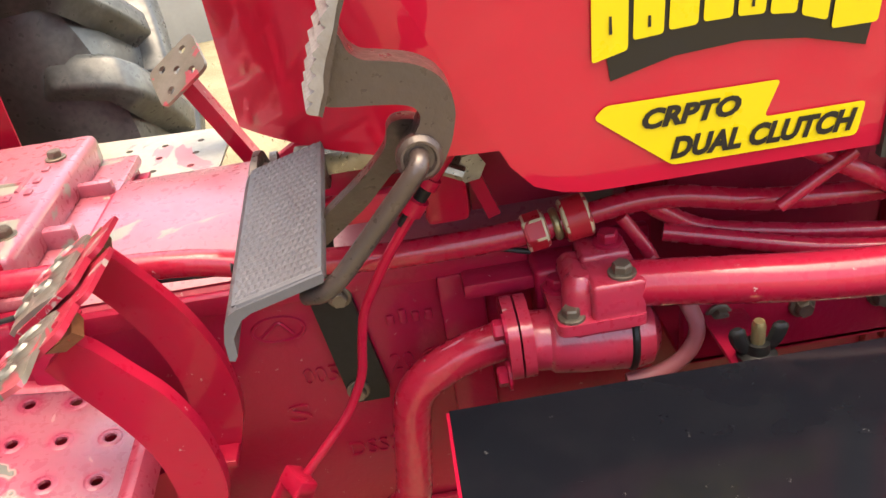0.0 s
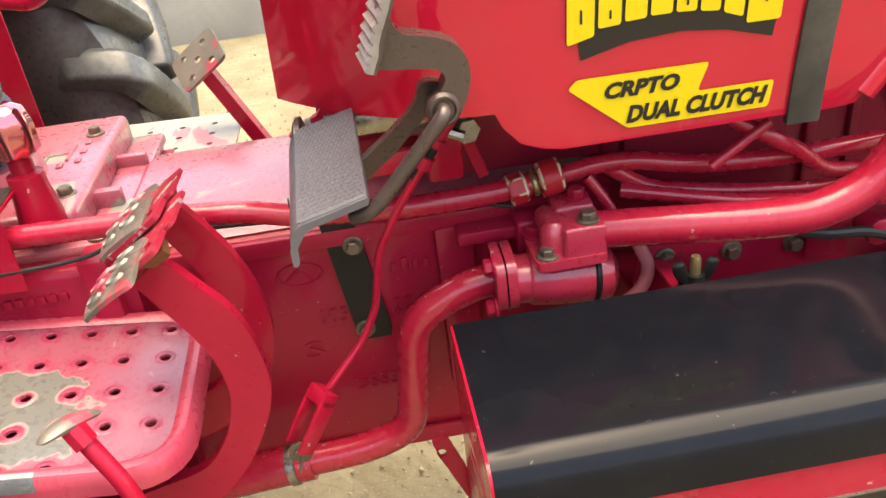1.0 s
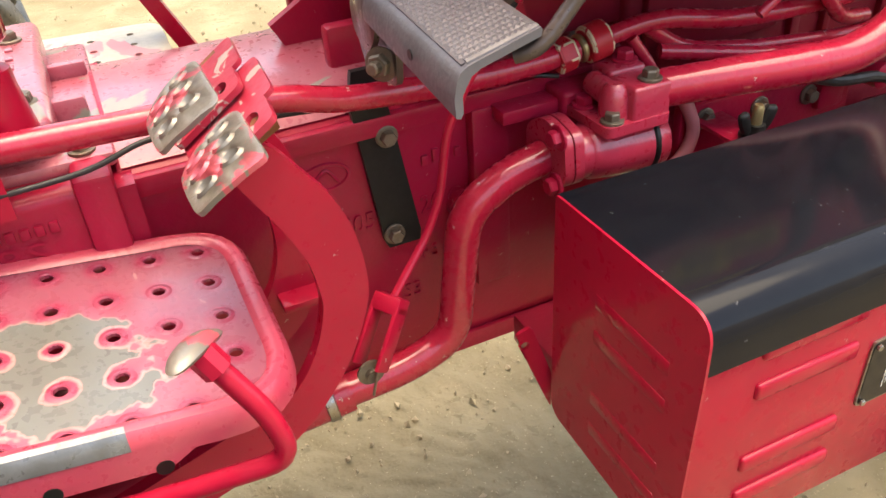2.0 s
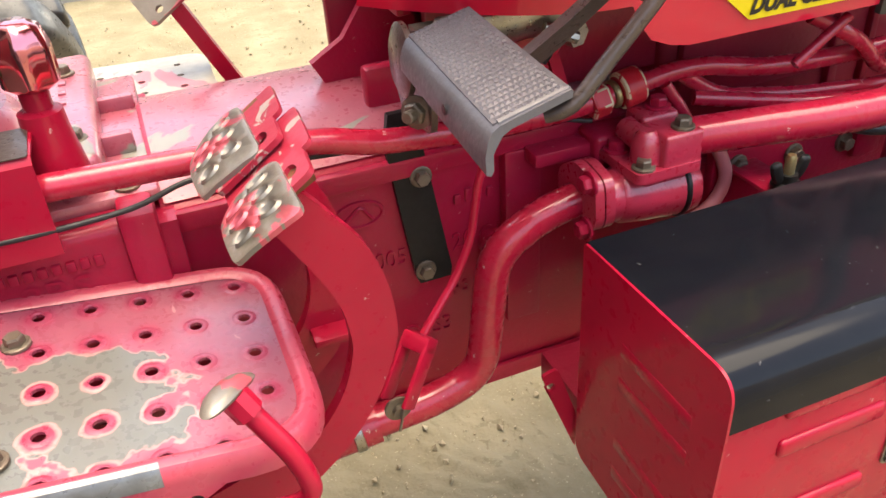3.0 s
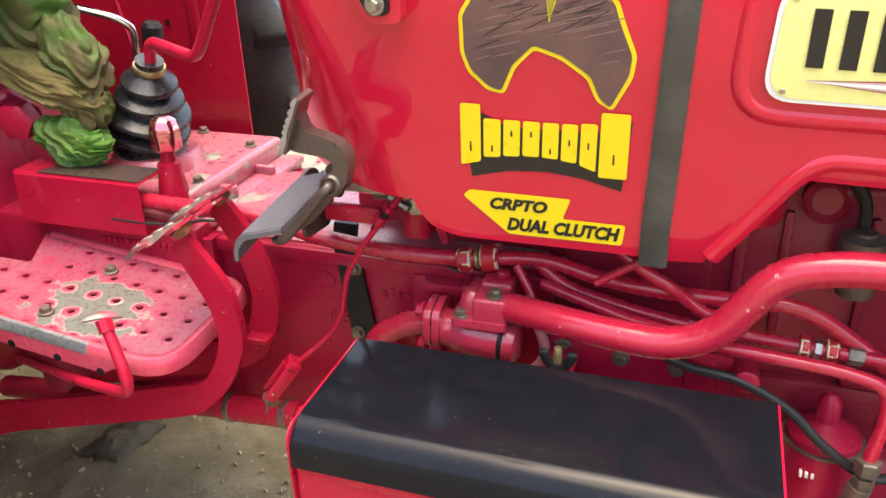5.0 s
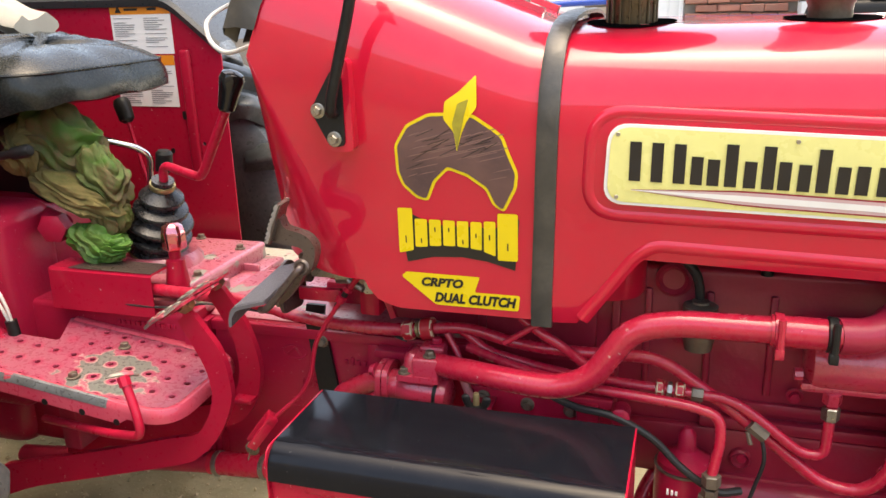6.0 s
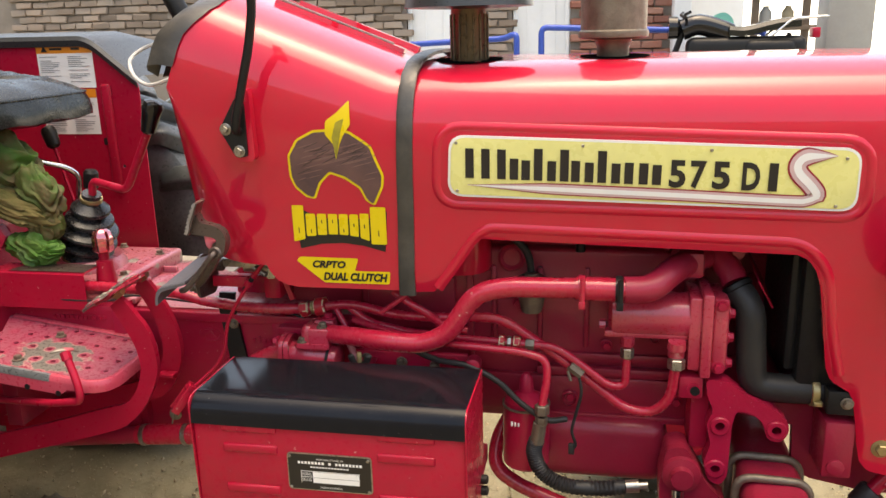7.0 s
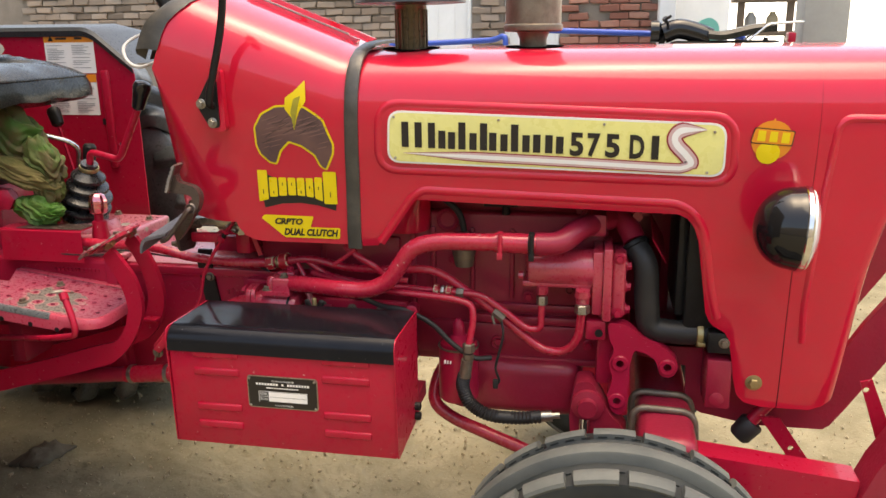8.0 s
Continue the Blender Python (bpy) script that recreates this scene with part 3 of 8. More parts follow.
skin(bm, cols)
part("rubber_strap", bm, M_STRAP, tractor, "dusty black rubber strap over the bonnet joint")

# tank lid rails on top of the cowl
bm = bmesh.new()
for y0 in (YC - 0.075, YC + 0.075):
    pts = []
    for k in range(9):
        x = 0.13 + 0.035 * k
        pts.append((x, y0, 0.96 + (1.416 - 0.96) * (1 + rise(x)) + 0.004))
    sweep(bm, pts, [(-0.012, -0.006), (-0.010, 0.006), (0.010, 0.006), (0.012, -0.006)])
part("cowl_rail", bm, M_HOOD, cowl)
bm = bmesh.new()
pts = [(0.14 + 0.035 * k, YC - 0.075, 0.96 + (1.416 - 0.96) * (1 + rise(0.14 + 0.035 * k)) + 0.011) for k in range(8)]
sweep(bm, pts, [(-0.004, 0), (-0.004, 0.003), (0.004, 0.003), (0.004, 0)])
part("rail_strip", bm, M_STEEL, cowl)

# mirror bracket and arm
bm = bmesh.new()
sheet(bm, [(p.x, p.y) for p in rounded([(0.090, 1.300, 0), (0.124, 1.375, 0), (0.160, 1.378, 0), (0.163, 1.236, 0), (0.122, 1.236, 0)], 0.012, 4)], [],
      lambda a, b, h: (a - h * 0.1, -0.2495 + h, b), 0.045)
soften(bm, 0.004)
bracket = part("mirror_base", bm, M_HOOD, tractor, "red pressed mirror mounting pad")
bm = bmesh.new()
sheet(bm, [(p.x, p.y) for p in rounded([(0.096, 1.300, 0), (0.134, 1.362, 0), (0.150, 1.352, 0), (0.150, 1.246, 0), (0.126, 1.244, 0)], 0.008, 4)], [],
      lambda a, b, h: (a, -0.254 + h, b), 0.004)
mplate = part("mirror_bracket", bm, M_BLACK, tractor, "black triangular mirror bracket")
bm = bmesh.new()
tube(bm, [(0.136, -0.252, 1.297), (0.137, -0.272, 1.298), (0.143, -0.276, 1.325), (0.180, -0.275, 1.455), (0.196, -0.280, 1.527), (0.205, -0.32, 1.66)], 0.0085, 0.025, 10)
part("mirror_arm", bm, M_BLACK, mplate)
bm = bmesh.new()
box(bm, (0.183, -0.41, 1.63), (0.205, -0.29, 1.80), 0.010, 3)
part("mirror_head", bm, M_BLACK, mplate)
for x, z in ((0.109, 1.300), (0.134, 1.257)):
    bolt((x, -0.254, z), (0, -1, 0), mplate, BOLT_BRIGHT, "hex_bolt", 0.4)

# ---- decals ----


DECAL = (0.003, 0.005)


def on_cowl(lift):
    """Places a point of the cowl's decals, given from their own corner."""
    return lambda x, z: (x + DECAL[0], cowl_y(x + DECAL[0], z + DECAL[1]) - lift, z + DECAL[1])


def on_hood(lift):
    return lambda x, z: (x, side_y(z) - lift, z)


def words(body, x0, x1, z0, z1, place, shear=0.0, bold=0.0, lean=0.0):
    """Words fitted into a box on a surface."""
    wm = letters(body, 1.0, shear, bold)
    co = np.array([v.co for v in wm.verts])
    lo, hi = co.min(0), co.max(0)
    for v in wm.verts:
        a, b = (v.co.x - lo[0]) / (hi[0] - lo[0]), (v.co.y - lo[1]) / (hi[1] - lo[1])
        v.co = Vector(place(x0 + (x1 - x0) * a, z0 + (z1 - z0) * b + lean * a))
    return wm


def decal(name, pts, place, material, parent, r=0.0, label=""):
    dm = bmesh.new()
    pts = [(p.x, p.y) for p in rounded([(a, b, 0) for a, b in pts], r, 4)] if r else pts
    flat_poly(dm, pts, place)
    return part(name, dm, material, parent, label)


clutch_decal = decal("clutch_decal", [(0.2135, 1.020), (0.222, 1.0285), (0.3465, 1.0275), (0.3370, 1.0005), (0.4115, 1.0005), (0.4085, 0.9735), (0.271, 0.9735)],
                     on_cowl(0.0016), M_YELLOW, cowl, 0.004, "yellow decal with black slanted lettering")
part("decal_lettering", words("CRPTO", 0.248, 0.319, 1.0055, 1.0215, on_cowl(0.0026), 0.25, 0.050), M_INK, cowl, "black slanted lettering")
part("decal_lettering", words("DUAL CLUTCH", 0.269, 0.406, 0.9785, 0.9965, on_cowl(0.0026), 0.25, 0.050), M_INK, cowl, "black slanted lettering")

turban = [(0.217, 1.197), (0.217, 1.24), (0.237, 1.272), (0.273, 1.29), (0.311, 1.292), (0.345, 1.289), (0.376, 1.269), (0.39, 1.258), (0.398, 1.235), (0.412, 1.202),
          (0.409, 1.178), (0.389, 1.139), (0.371, 1.149), (0.36, 1.174), (0.331, 1.194), (0.302, 1.204), (0.281, 1.183), (0.267, 1.151), (0.247, 1.155), (0.225, 1.175)]
decal("headgear_decal", turban, on_cowl(0.0016), M_YELLOW, cowl, 0.006, "yellow outline of a wound headgear decal")
cx, cz = 0.314, 1.225
inner = []
for i, p in enumerate(turban):
    a, b = Vector(turban[i - 1]), Vector(turban[(i + 1) % len(turban)])
    t = (b - a).normalized()
    inner.append((p[0] - t.y * -0.005, p[1] + t.x * -0.005))
decal("headgear_print", inner, on_cowl(0.0026), M_TURBAN, cowl, 0.005, "brown wound cloth print")
decal("feather_decal", [(0.298, 1.282), (0.301, 1.308), (0.322, 1.322), (0.349, 1.347), (0.350, 1.300), (0.334, 1.278), (0.326, 1.26), (0.318, 1.232), (0.314, 1.262)],
      on_cowl(0.0034), M_YELLOW, cowl, 0.004, "yellow feather print")
decal("feather_vein", [(0.312, 1.275), (0.321, 1.305), (0.338, 1.312), (0.330, 1.284), (0.319, 1.234)], on_cowl(0.0042), M_LEAF, cowl, 0.003)
bm = bmesh.new()
for i in range(26):
    x = 0.235 + 0.006 * i + 0.002 * math.sin(i * 2.1)
    z = 1.19 + 0.07 * abs(math.sin(i * 1.7)) * 0.8 + 0.012
    if 0.265 < x < 0.365 and z < 1.215:
        z += 0.03
    if x + 0.028 > 0.388 or z + 0.018 > 1.272:
        continue
    flat_poly(bm, [(x, z), (x + 0.028, z + 0.011 + 0.006 * math.sin(i)), (x + 0.0275, z + 0.0119 + 0.006 * math.sin(i)), (x, z + 0.0009)], on_cowl(0.0034))
part("cloth_folds", bm, M_INK, cowl)
bm = bmesh.new()
for i in range(68):
    x = 0.232 + 0.0024 * i
    z = 1.188 + 0.085 * ((i * 0.382) % 1.0)
    if 0.262 < x < 0.362 and z < 1.215:
        z += 0.03
    w = 0.020 + 0.010 * ((i * 0.618) % 1.0)
    if x + w > 0.40 or z > 1.262:
        continue
    flat_poly(bm, [(x, z), (x + w, z + 0.007), (x + w, z + 0.0082), (x + w * 0.4, z + 0.0042)], on_cowl(0.0031))
part("pale_folds", bm, M_FOLD, cowl)

# the wordmark below the headgear: plain yellow blocks with dark slots on a dark shadow
decal("wordmark_shadow", [(0.214, 1.128), (0.238, 1.128), (0.27, 1.112), (0.375, 1.112), (0.386, 1.128), (0.412, 1.128), (0.404, 1.043), (0.36, 1.055), (0.318, 1.060), (0.27, 1.057), (0.226, 1.046)],
      on_cowl(0.0014), M_INK, cowl, 0.0, "black drop shadow")
tops = [1.138, 1.121, 1.121, 1.121, 1.121, 1.121, 1.123, 1.137]
lows = [1.061, 1.073, 1.076, 1.078, 1.078, 1.076, 1.072, 1.059]
edges = [0.212, 0.240, 0.264, 0.287, 0.310, 0.332, 0.3535, 0.3755, 0.411]
for i in range(8):
    a, b = edges[i] + 0.0012, edges[i + 1] - 0.0012
    decal("wordmark_block", [(a, lows[i]), (a + 0.001, tops[i]), (b, tops[i]), (b - 0.001, lows[i] + (lows[min(i + 1, 7)] - lows[i]) * 0.5)], on_cowl(0.0028), M_YELLOW, cowl, 0.003)
    mid = (a + b) / 2
    bm = bmesh.new()
    h = tops[i] - lows[i]
    zz = lows[i] + h * (0.24, 0.16, 0.56, 0.56, 0.12, 0.42, 0.40, 0.22)[i]
    flat_poly(bm, [(mid - 0.0011, zz), (mid - 0.0009, zz + h * 0.16), (mid + 0.0009, zz + h * 0.16), (mid + 0.0011, zz)], on_cowl(0.0036))
    part("wordmark_slot", bm, M_INK, cowl)

# name plate on the bonnet side
plate_pts = [(0.546, 1.286), (1.270, 1.262), (1.272, 1.148), (0.540, 1.168)]
bm = bmesh.new()
sheet(bm, [(p.x, p.y) for p in rounded([(a, b, 0) for a, b in plate_pts], 0.03, 6)], [], lambda a, b, h: (a, side_y(b) - 0.006 + h, b), 0.004)
name_plate = part("name_plate", bm, M_WHITE, tractor, "pale yellow name plate with black lettering shapes and stripes")
bm = bmesh.new()
ins = [(0.5505, 1.2815), (1.266, 1.258), (1.2675, 1.1525), (0.545, 1.1722)]
flat_poly(bm, [(p.x, p.y) for p in rounded([(a, b, 0) for a, b in ins], 0.028, 6)], on_hood(0.0072))
part("plate_face", bm, M_PLATEY, name_plate)


def plate_xy(u, v):
    """A point of the plate: u along it from 0 to 1, v up it from 0 to 1."""
    x = 0.5435 + (1.271 - 0.5435) * u
    lo, hi = 1.168 - 0.020 * u, 1.286 - 0.024 * u
    return x, lo + (hi - lo) * v


def plate_poly(bm, pts, lift):
    flat_poly(bm, [plate_xy(u, v) for u, v in pts], on_hood(lift))


# the maker's word: plain black bars of its size
u = 0.046
for w, tall, kind in ((0.115, 1, 3), (0.062, 0, 2), (0.066, 2, 2), (0.028, 2, 1), (0.066, 0, 2), (0.066, 2, 2), (0.036, 0, 1), (0.064, 0, 2)):
    k = 0.83 if tall == 2 else (0.80 if tall == 1 else 0.66)
    bm = bmesh.new()
    stem = 0.022
    for j in range(kind):
        a = u + (w - stem - 0.01) * (j / max(1, kind - 1))
        plate_poly(bm, [(a - 0.001, 0.32), (a, k if (j == 0 or tall == 1) else 0.64), (a + stem, k if (j == 0 or tall == 1) else 0.64), (a + stem - 0.001, 0.32)], 0.0092)
    part("wordmark_bar", bm, M_INK, name_plate)
    u += w
for body, u0, u1 in (("5", 0.557, 0.597), ("7", 0.608, 0.646), ("5", 0.660, 0.702), ("D", 0.730, 0.772), ("I", 0.792, 0.813)):
    bm = words(body, 0.0, 1.0, 0.0, 1.0, lambda a, b: (*plate_xy(u0 + (u1 - u0) * a, 0.285 + 0.445 * b), 0), 0.0, 0.035)
    for v in bm.verts:
        v.co = Vector(on_hood(0.0092)(v.co.x, v.co.y))
    part("plate_lettering", bm, M_INK, name_plate, "bold black lettering")


def stripe_path(off):
    pts = [(0.05 + off * 0.3, 0.205), (0.30, 0.185), (0.60, 0.165), (0.84, 0.14), (0.885, 0.16), (0.905, 0.25), (0.890, 0.40), (0.862, 0.58), (0.856, 0.72), (0.872, 0.84), (0.91, 0.87), (0.945, 0.875)]
    return smooth_path([(*plate_xy(a, b), 0) for a, b in pts], 5)


for name, wid, lift, mm in (("swoosh_edge", 0.0115, 0.0086, M_STRIPE), ("swoosh_line", 0.0092, 0.0092, M_PINK), ("swoosh_core", 0.0045, 0.0098, M_WHITE)):
    bm = bmesh.new()
    path = stripe_path(0.0)
    n = len(path)
    prev = None
    for i, p in enumerate(path):
        t = (path[min(i + 1, n - 1)] - path[max(i - 1, 0)]).normalized()
        nn = Vector((-t.y, t.x, 0))
        frac = i / (n - 1)
        w = wid * min(1, frac * 12 + 0.05) * (1.0 if frac < 0.42 else 1.45) * min(1, (1 - frac) * 6 + 0.02)
        cur = [bm.verts.new(on_hood(lift)(*(p + nn * s * w).to_2d())) for s in (-1, 1)]
        if prev:
            bm.faces.new((prev[0], prev[1], cur[1], cur[0]))
        prev = cur
    part(name, bm, mm, name_plate)
for uu, vv in ((0.022, 0.88), (0.345, 0.90), (0.655, 0.90), (0.965, 0.84), (0.022, 0.10), (0.952, 0.08)):
    x, z = plate_xy(uu, vv)
    bolt((x, side_y(z) - 0.0072, z), (0, -1, 0), name_plate, SCREW, "rivet")

# round badge near the nose: plain shapes
bx, bz = 1.360, 1.228
decal("badge_disc", arc_loop(bx, bz, 0.041, 24), on_hood(0.0016), M_ORANGE, bonnet, label="orange and yellow round badge")
decal("badge_point", [(bx - 0.012, bz + 0.022), (bx + 0.002, bz + 0.046), (bx + 0.016, bz + 0.022)], on_hood(0.0024), M_ORANGE, bonnet)
decal("badge_band", [(bx - 0.043, bz - 0.006), (bx - 0.036, bz + 0.027), (bx + 0.044, bz + 0.020), (bx + 0.040, bz - 0.012)], on_hood(0.003), M_INK, bonnet, 0.004)
decal("badge_band_face", [(bx - 0.041, bz - 0.004), (bx - 0.034, bz + 0.025), (bx + 0.042, bz + 0.018), (bx + 0.038, bz - 0.010)], on_hood(0.0036), M_ORANGE, bonnet, 0.004)
for k in range(3):
    a = bx - 0.030 + 0.0235 * k
    decal("badge_bar", [(a, bz - 0.001 - 0.002 * k), (a + 0.002, bz + 0.021 - 0.002 * k), (a + 0.017, bz + 0.020 - 0.002 * k), (a + 0.016, bz - 0.002 - 0.002 * k)], on_hood(0.0044), M_YELLOW, bonnet)
decal("badge_ball", arc_loop(bx - 0.006, bz - 0.026, 0.0235, 20), on_hood(0.003), M_YELLOW, bonnet)

# ---- the tractor: transmission and engine ----
bm = bmesh.new()
prof = [(-0.052, 0.50), (-0.060, 0.54), (-0.060, 0.835), (-0.060, 0.847), (-0.052, 0.853), (-0.02, 0.868), (0.03, 0.876), (0.14, 0.876), (0.19, 0.868), (0.222, 0.853), (0.23, 0.845), (0.23, 0.54), (0.222, 0.50)]
skin(bm, [[(x, y, z) for y, z in prof] for x in (-0.262, -0.15, 0.0, 0.15, 0.305)])
box(bm, (-0.262, -0.072, 0.826), (0.30, -0.058, 0.848), 0.004)
box(bm, (-0.262, -0.066, 0.50), (0.30, -0.058, 0.525), 0.003)
housing = part("clutch_housing", bm, M_CAST, tractor, "red cast clutch housing with raised casting marks")
# paler sheet over the casting carries the sky sheen of its top
bm = bmesh.new()
top = [(-0.255, -0.045, 0.8605), (-0.02, -0.045, 0.8605)]
skin(bm, [[(x, y, z + 0.0015) for y, z in ((-0.056, 0.852), (-0.02, 0.868), (0.03, 0.876), (0.14, 0.876), (0.19, 0.868), (0.222, 0.853))] for x in (-0.258, -0.1, 0.02, 0.29)])
part("housing_top", bm, M_TOP, housing, "red housing top, sky sheen put into its pink, with grey worn spots")
# raised casting marks on the side
bm = bmesh.new()
for cx2, cz2, rx, rz in ((-0.073, 0.791, 0.026, 0.015),):
    pts = [(cx2 + rx * math.cos(a), -0.0605, cz2 + rz * math.sin(a)) for a in np.linspace(0, 2 * math.pi, 21)]
    sweep(bm, pts, circle(0.0022, 6))
    tube(bm, [(cx2 - 0.018, -0.0605, cz2 - 0.007), (cx2 + 0.002, -0.0605, cz2 + 0.010), (cx2 + 0.014, -0.0605, cz2 - 0.008)], 0.0022, 0.005, 6)
part("casting_mark", bm, M_CAST, housing, "raised cast emblem painted over in red")
for body, x0, x1, z0, z1 in (("005", -0.062, -0.026, 0.716, 0.737), ("20 C1", 0.030, 0.088, 0.716, 0.738), ("S", -0.088, -0.064, 0.668, 0.692), ("RS", 0.028, 0.046, 0.656, 0.672), ("DSS3", -0.034, 0.022, 0.607, 0.627)):
    wm = words(body, x0, x1, z0, z1, lambda a, b: (a, -0.0625, b), 0.0, 0.0)
    r = bmesh.ops.extrude_face_region(wm, geom=wm.faces[:])
    bmesh.ops.translate(wm, verts=[g for g in r["geom"] if isinstance(g, bmesh.types.BMVert)], vec=(0, 0.004, 0))
    part("casting_mark", wm, M_CAST, housing, "raised cast letters painted over in red")
# a maker's word in relief: plain bars
for k in range(4):
    bm = bmesh.new()
    box(bm, (0.034 + 0.013 * k, -0.0635, 0.775), (0.042 + 0.013 * k, -0.058, 0.792 if k == 1 else 0.787), 0.002)
    part("casting_mark", bm, M_CAST, housing, "raised cast letters painted over in red")

# rear transmission case
bm = bmesh.new()
box(bm, (-0.80, -0.092, 0.52), (-0.268, 0.262, 0.862), 0.012, 3)
box(bm, (-0.300, -0.100, 0.53), (-0.266, 0.27, 0.872), 0.006)
box(bm, (-0.275, -0.085, 0.53), (-0.25, 0.255, 0.85))
rear_case = part("gearbox_case", bm, M_CAST, tractor, "red cast gearbox case")
bm = bmesh.new()
wm = words("168RS", -0.43, -0.335, 0.800, 0.822, lambda a, b: (a, -0.0945, b), 0.0, 0.0)
part("casting_mark", wm, M_CAST, rear_case, "raised cast letters painted over in red")
for k in range(12):
    bm = bmesh.new()
    box(bm, (-0.46 + 0.012 * k, -0.096, 0.828), (-0.452 + 0.012 * k, -0.090, 0.838), 0.001)
    part("casting_bump", bm, M_CAST, rear_case)
bm = bmesh.new()
box(bm, (-1.35, -0.13, 0.50), (-0.72, 0.30, 1.06), 0.06, 4)
box(bm, (-1.0, -0.150, 0.62), (-0.675, 0.02, 1.065), 0.035, 4)
box(bm, (-0.745, -0.152, 1.05), (-0.680, -0.120, 1.130), 0.012, 3)
lathe(bm, [(0.12, 0), (0.10, 0.15), (0.10, 0.30)], (-1.02, -0.12, 0.69), (0, -1, 0), 24)
lathe(bm, [(0.12, 0), (0.10, 0.15), (0.10, 0.30)], (-1.02, 0.30, 0.69), (0, 1, 0), 24)
axle_case = part("rear_axle_case", bm, M_CAST, tractor, "red cast rear axle case")
bolt((-0.712, -0.152, 1.105), (0, -1, 0), axle_case, BOLT_RED, "painted_bolt")
bm = bmesh.new()
lathe(bm, [(0.032, 0), (0.032, 0.03), (0.02, 0.036)], (-0.607, -0.05, 1.02), (0.2, -1, 0), 6)
tube(bm, [(-0.72, 0.02, 1.02), (-0.607, -0.04, 1.02)], 0.022, 0.02)
part("filler_plug", bm, M_CAST, axle_case)
bm = bmesh.new()
tube(bm, [(-0.76, -0.20, 0.86), (-0.63, -0.22, 0.79)], 0.036, 0.02, 14)
tube(bm, [(-0.66, -0.215, 0.805), (-0.60, -0.225, 0.775)], 0.026, 0.02, 14)
part("brake_pivot_tube", bm, M_CAST, axle_case)

# gear cover with its flange, pattern and levers
bm = bmesh.new()
box(bm, (-0.60, -0.06, 0.858), (-0.258, 0.268, 0.874), 0.006)
box(bm, (-0.585, -0.045, 0.87), (-0.300, 0.262, 0.912), 0.010, 3)
lathe(bm, [(0.088, -0.03), (0.084, -0.012), (0.074, 0.0)], (-0.448, 0.068, 0.938), (0.0, 0.0, 1), 30)
box(bm, (-0.305, 0.03, 0.872), (-0.270, 0.045, 0.896), 0.004)
box(bm, (-0.305, 0.15, 0.872), (-0.262, 0.163, 0.890), 0.004)
gear_cover = part("gear_cover", bm, M_TOP, tractor, "red cast gear cover, sky sheen put into its pink, with engraved shift pattern")
bm = bmesh.new()
for a, b in (((-0.405, 0.13), (-0.345, 0.13)), ((-0.405, 0.105), (-0.405, 0.155)), ((-0.375, 0.105), (-0.375, 0.155)), ((-0.345, 0.105), (-0.345, 0.155))):
    tube(bm, [(*a, 0.9125), (*b, 0.9125)], 0.0026, 0.001, 6)
for x, y in ((-0.33, 0.16), (-0.33, 0.13), (-0.33, 0.10), (-0.35, 0.09)):
    box(bm, (x - 0.004, y - 0.006, 0.911), (x + 0.004, y + 0.006, 0.9145), 0.001)
part("shift_pattern", bm, M_TOP, gear_cover, "raised shift pattern lines")
for p in ((-0.468, 0.246, 0.912), (-0.328, 0.190, 0.912), (-0.291, 0.165, 0.870), (-0.320, 0.002, 0.910), (-0.452, -0.030, 0.912), (-0.285, -0.045, 0.874)):
    bolt(p, (0, 0, 1), gear_cover, BOLT, turn=random.random())
bm = bmesh.new()
c0, ax = Vector((-0.460, 0.068, 0.938)), Vector((0.068, -0.040, 0.182)).normalized()
prof = [(0.062, 0.0), (0.064, 0.016), (0.060, 0.022)]
for r, h in ((0.070, 0.046), (0.071, 0.080), (0.058, 0.112), (0.047, 0.142)):
    prof += [(r * 0.80, h - 0.015), (r * 0.86, h - 0.010), (r * 0.985, h - 0.004), (r, h), (r * 0.97, h + 0.005), (r * 0.72, h + 0.013)]
prof += [(0.024, 0.163), (0.023, 0.186)]
lathe(bm, prof, c0, ax, 32)
boot = part("gear_boot", bm, M_BOOT, gear_cover, "black ribbed rubber gear lever boot")
bm = bmesh.new()
lathe(bm, [(0.026, 0.166), (0.027, 0.168), (0.027, 0.175), (0.026, 0.177)], c0, ax, 20)
part("hose_clip", bm, M_BRASS, gear_cover)
bm = bmesh.new()
lathe(bm, [(0.058, 0.006), (0.0655, 0.008), (0.0655, 0.012), (0.058, 0.014)], c0, ax, 30)
part("hose_clip", bm, M_BRASS, gear_cover)
bm = bmesh.new()
tube(bm, [(-0.398, 0.033, 1.085), (-0.388, 0.027, 1.142), (-0.268, -0.02, 1.128), (-0.190, -0.035, 1.262), (-0.184, -0.036, 1.275)], 0.0095, 0.022, 12)
gear_lever = part("gear_lever", bm, M_RED, tractor, "red bent gear lever with a black knob")
bm = bmesh.new()
lathe(bm, [(0.012, 0), (0.016, 0.004), (0.021, 0.045), (0.024, 0.062), (0.020, 0.074), (0.008, 0.079)], (-0.187, -0.036, 1.265), (0.35, -0.03, 1), 20)
part("knob", bm, M_GLOSS, gear_lever, "glossy black knob")
bm = bmesh.new()
lathe(bm, [(0.026, 0.0), (0.024, 0.015), (0.020, 0.045), (0.019, 0.062), (0.013, 0.065)], (-0.335, -0.045, 0.90), (0, 0, 1), 20)
tube(bm, [(-0.335, -0.045, 0.955), (-0.335, -0.045, 0.985)], 0.0125, 0.002, 14)
range_lever = part("range_lever", bm, M_RED, tractor, "short red range lever with a shiny knob")
bm = bmesh.new()
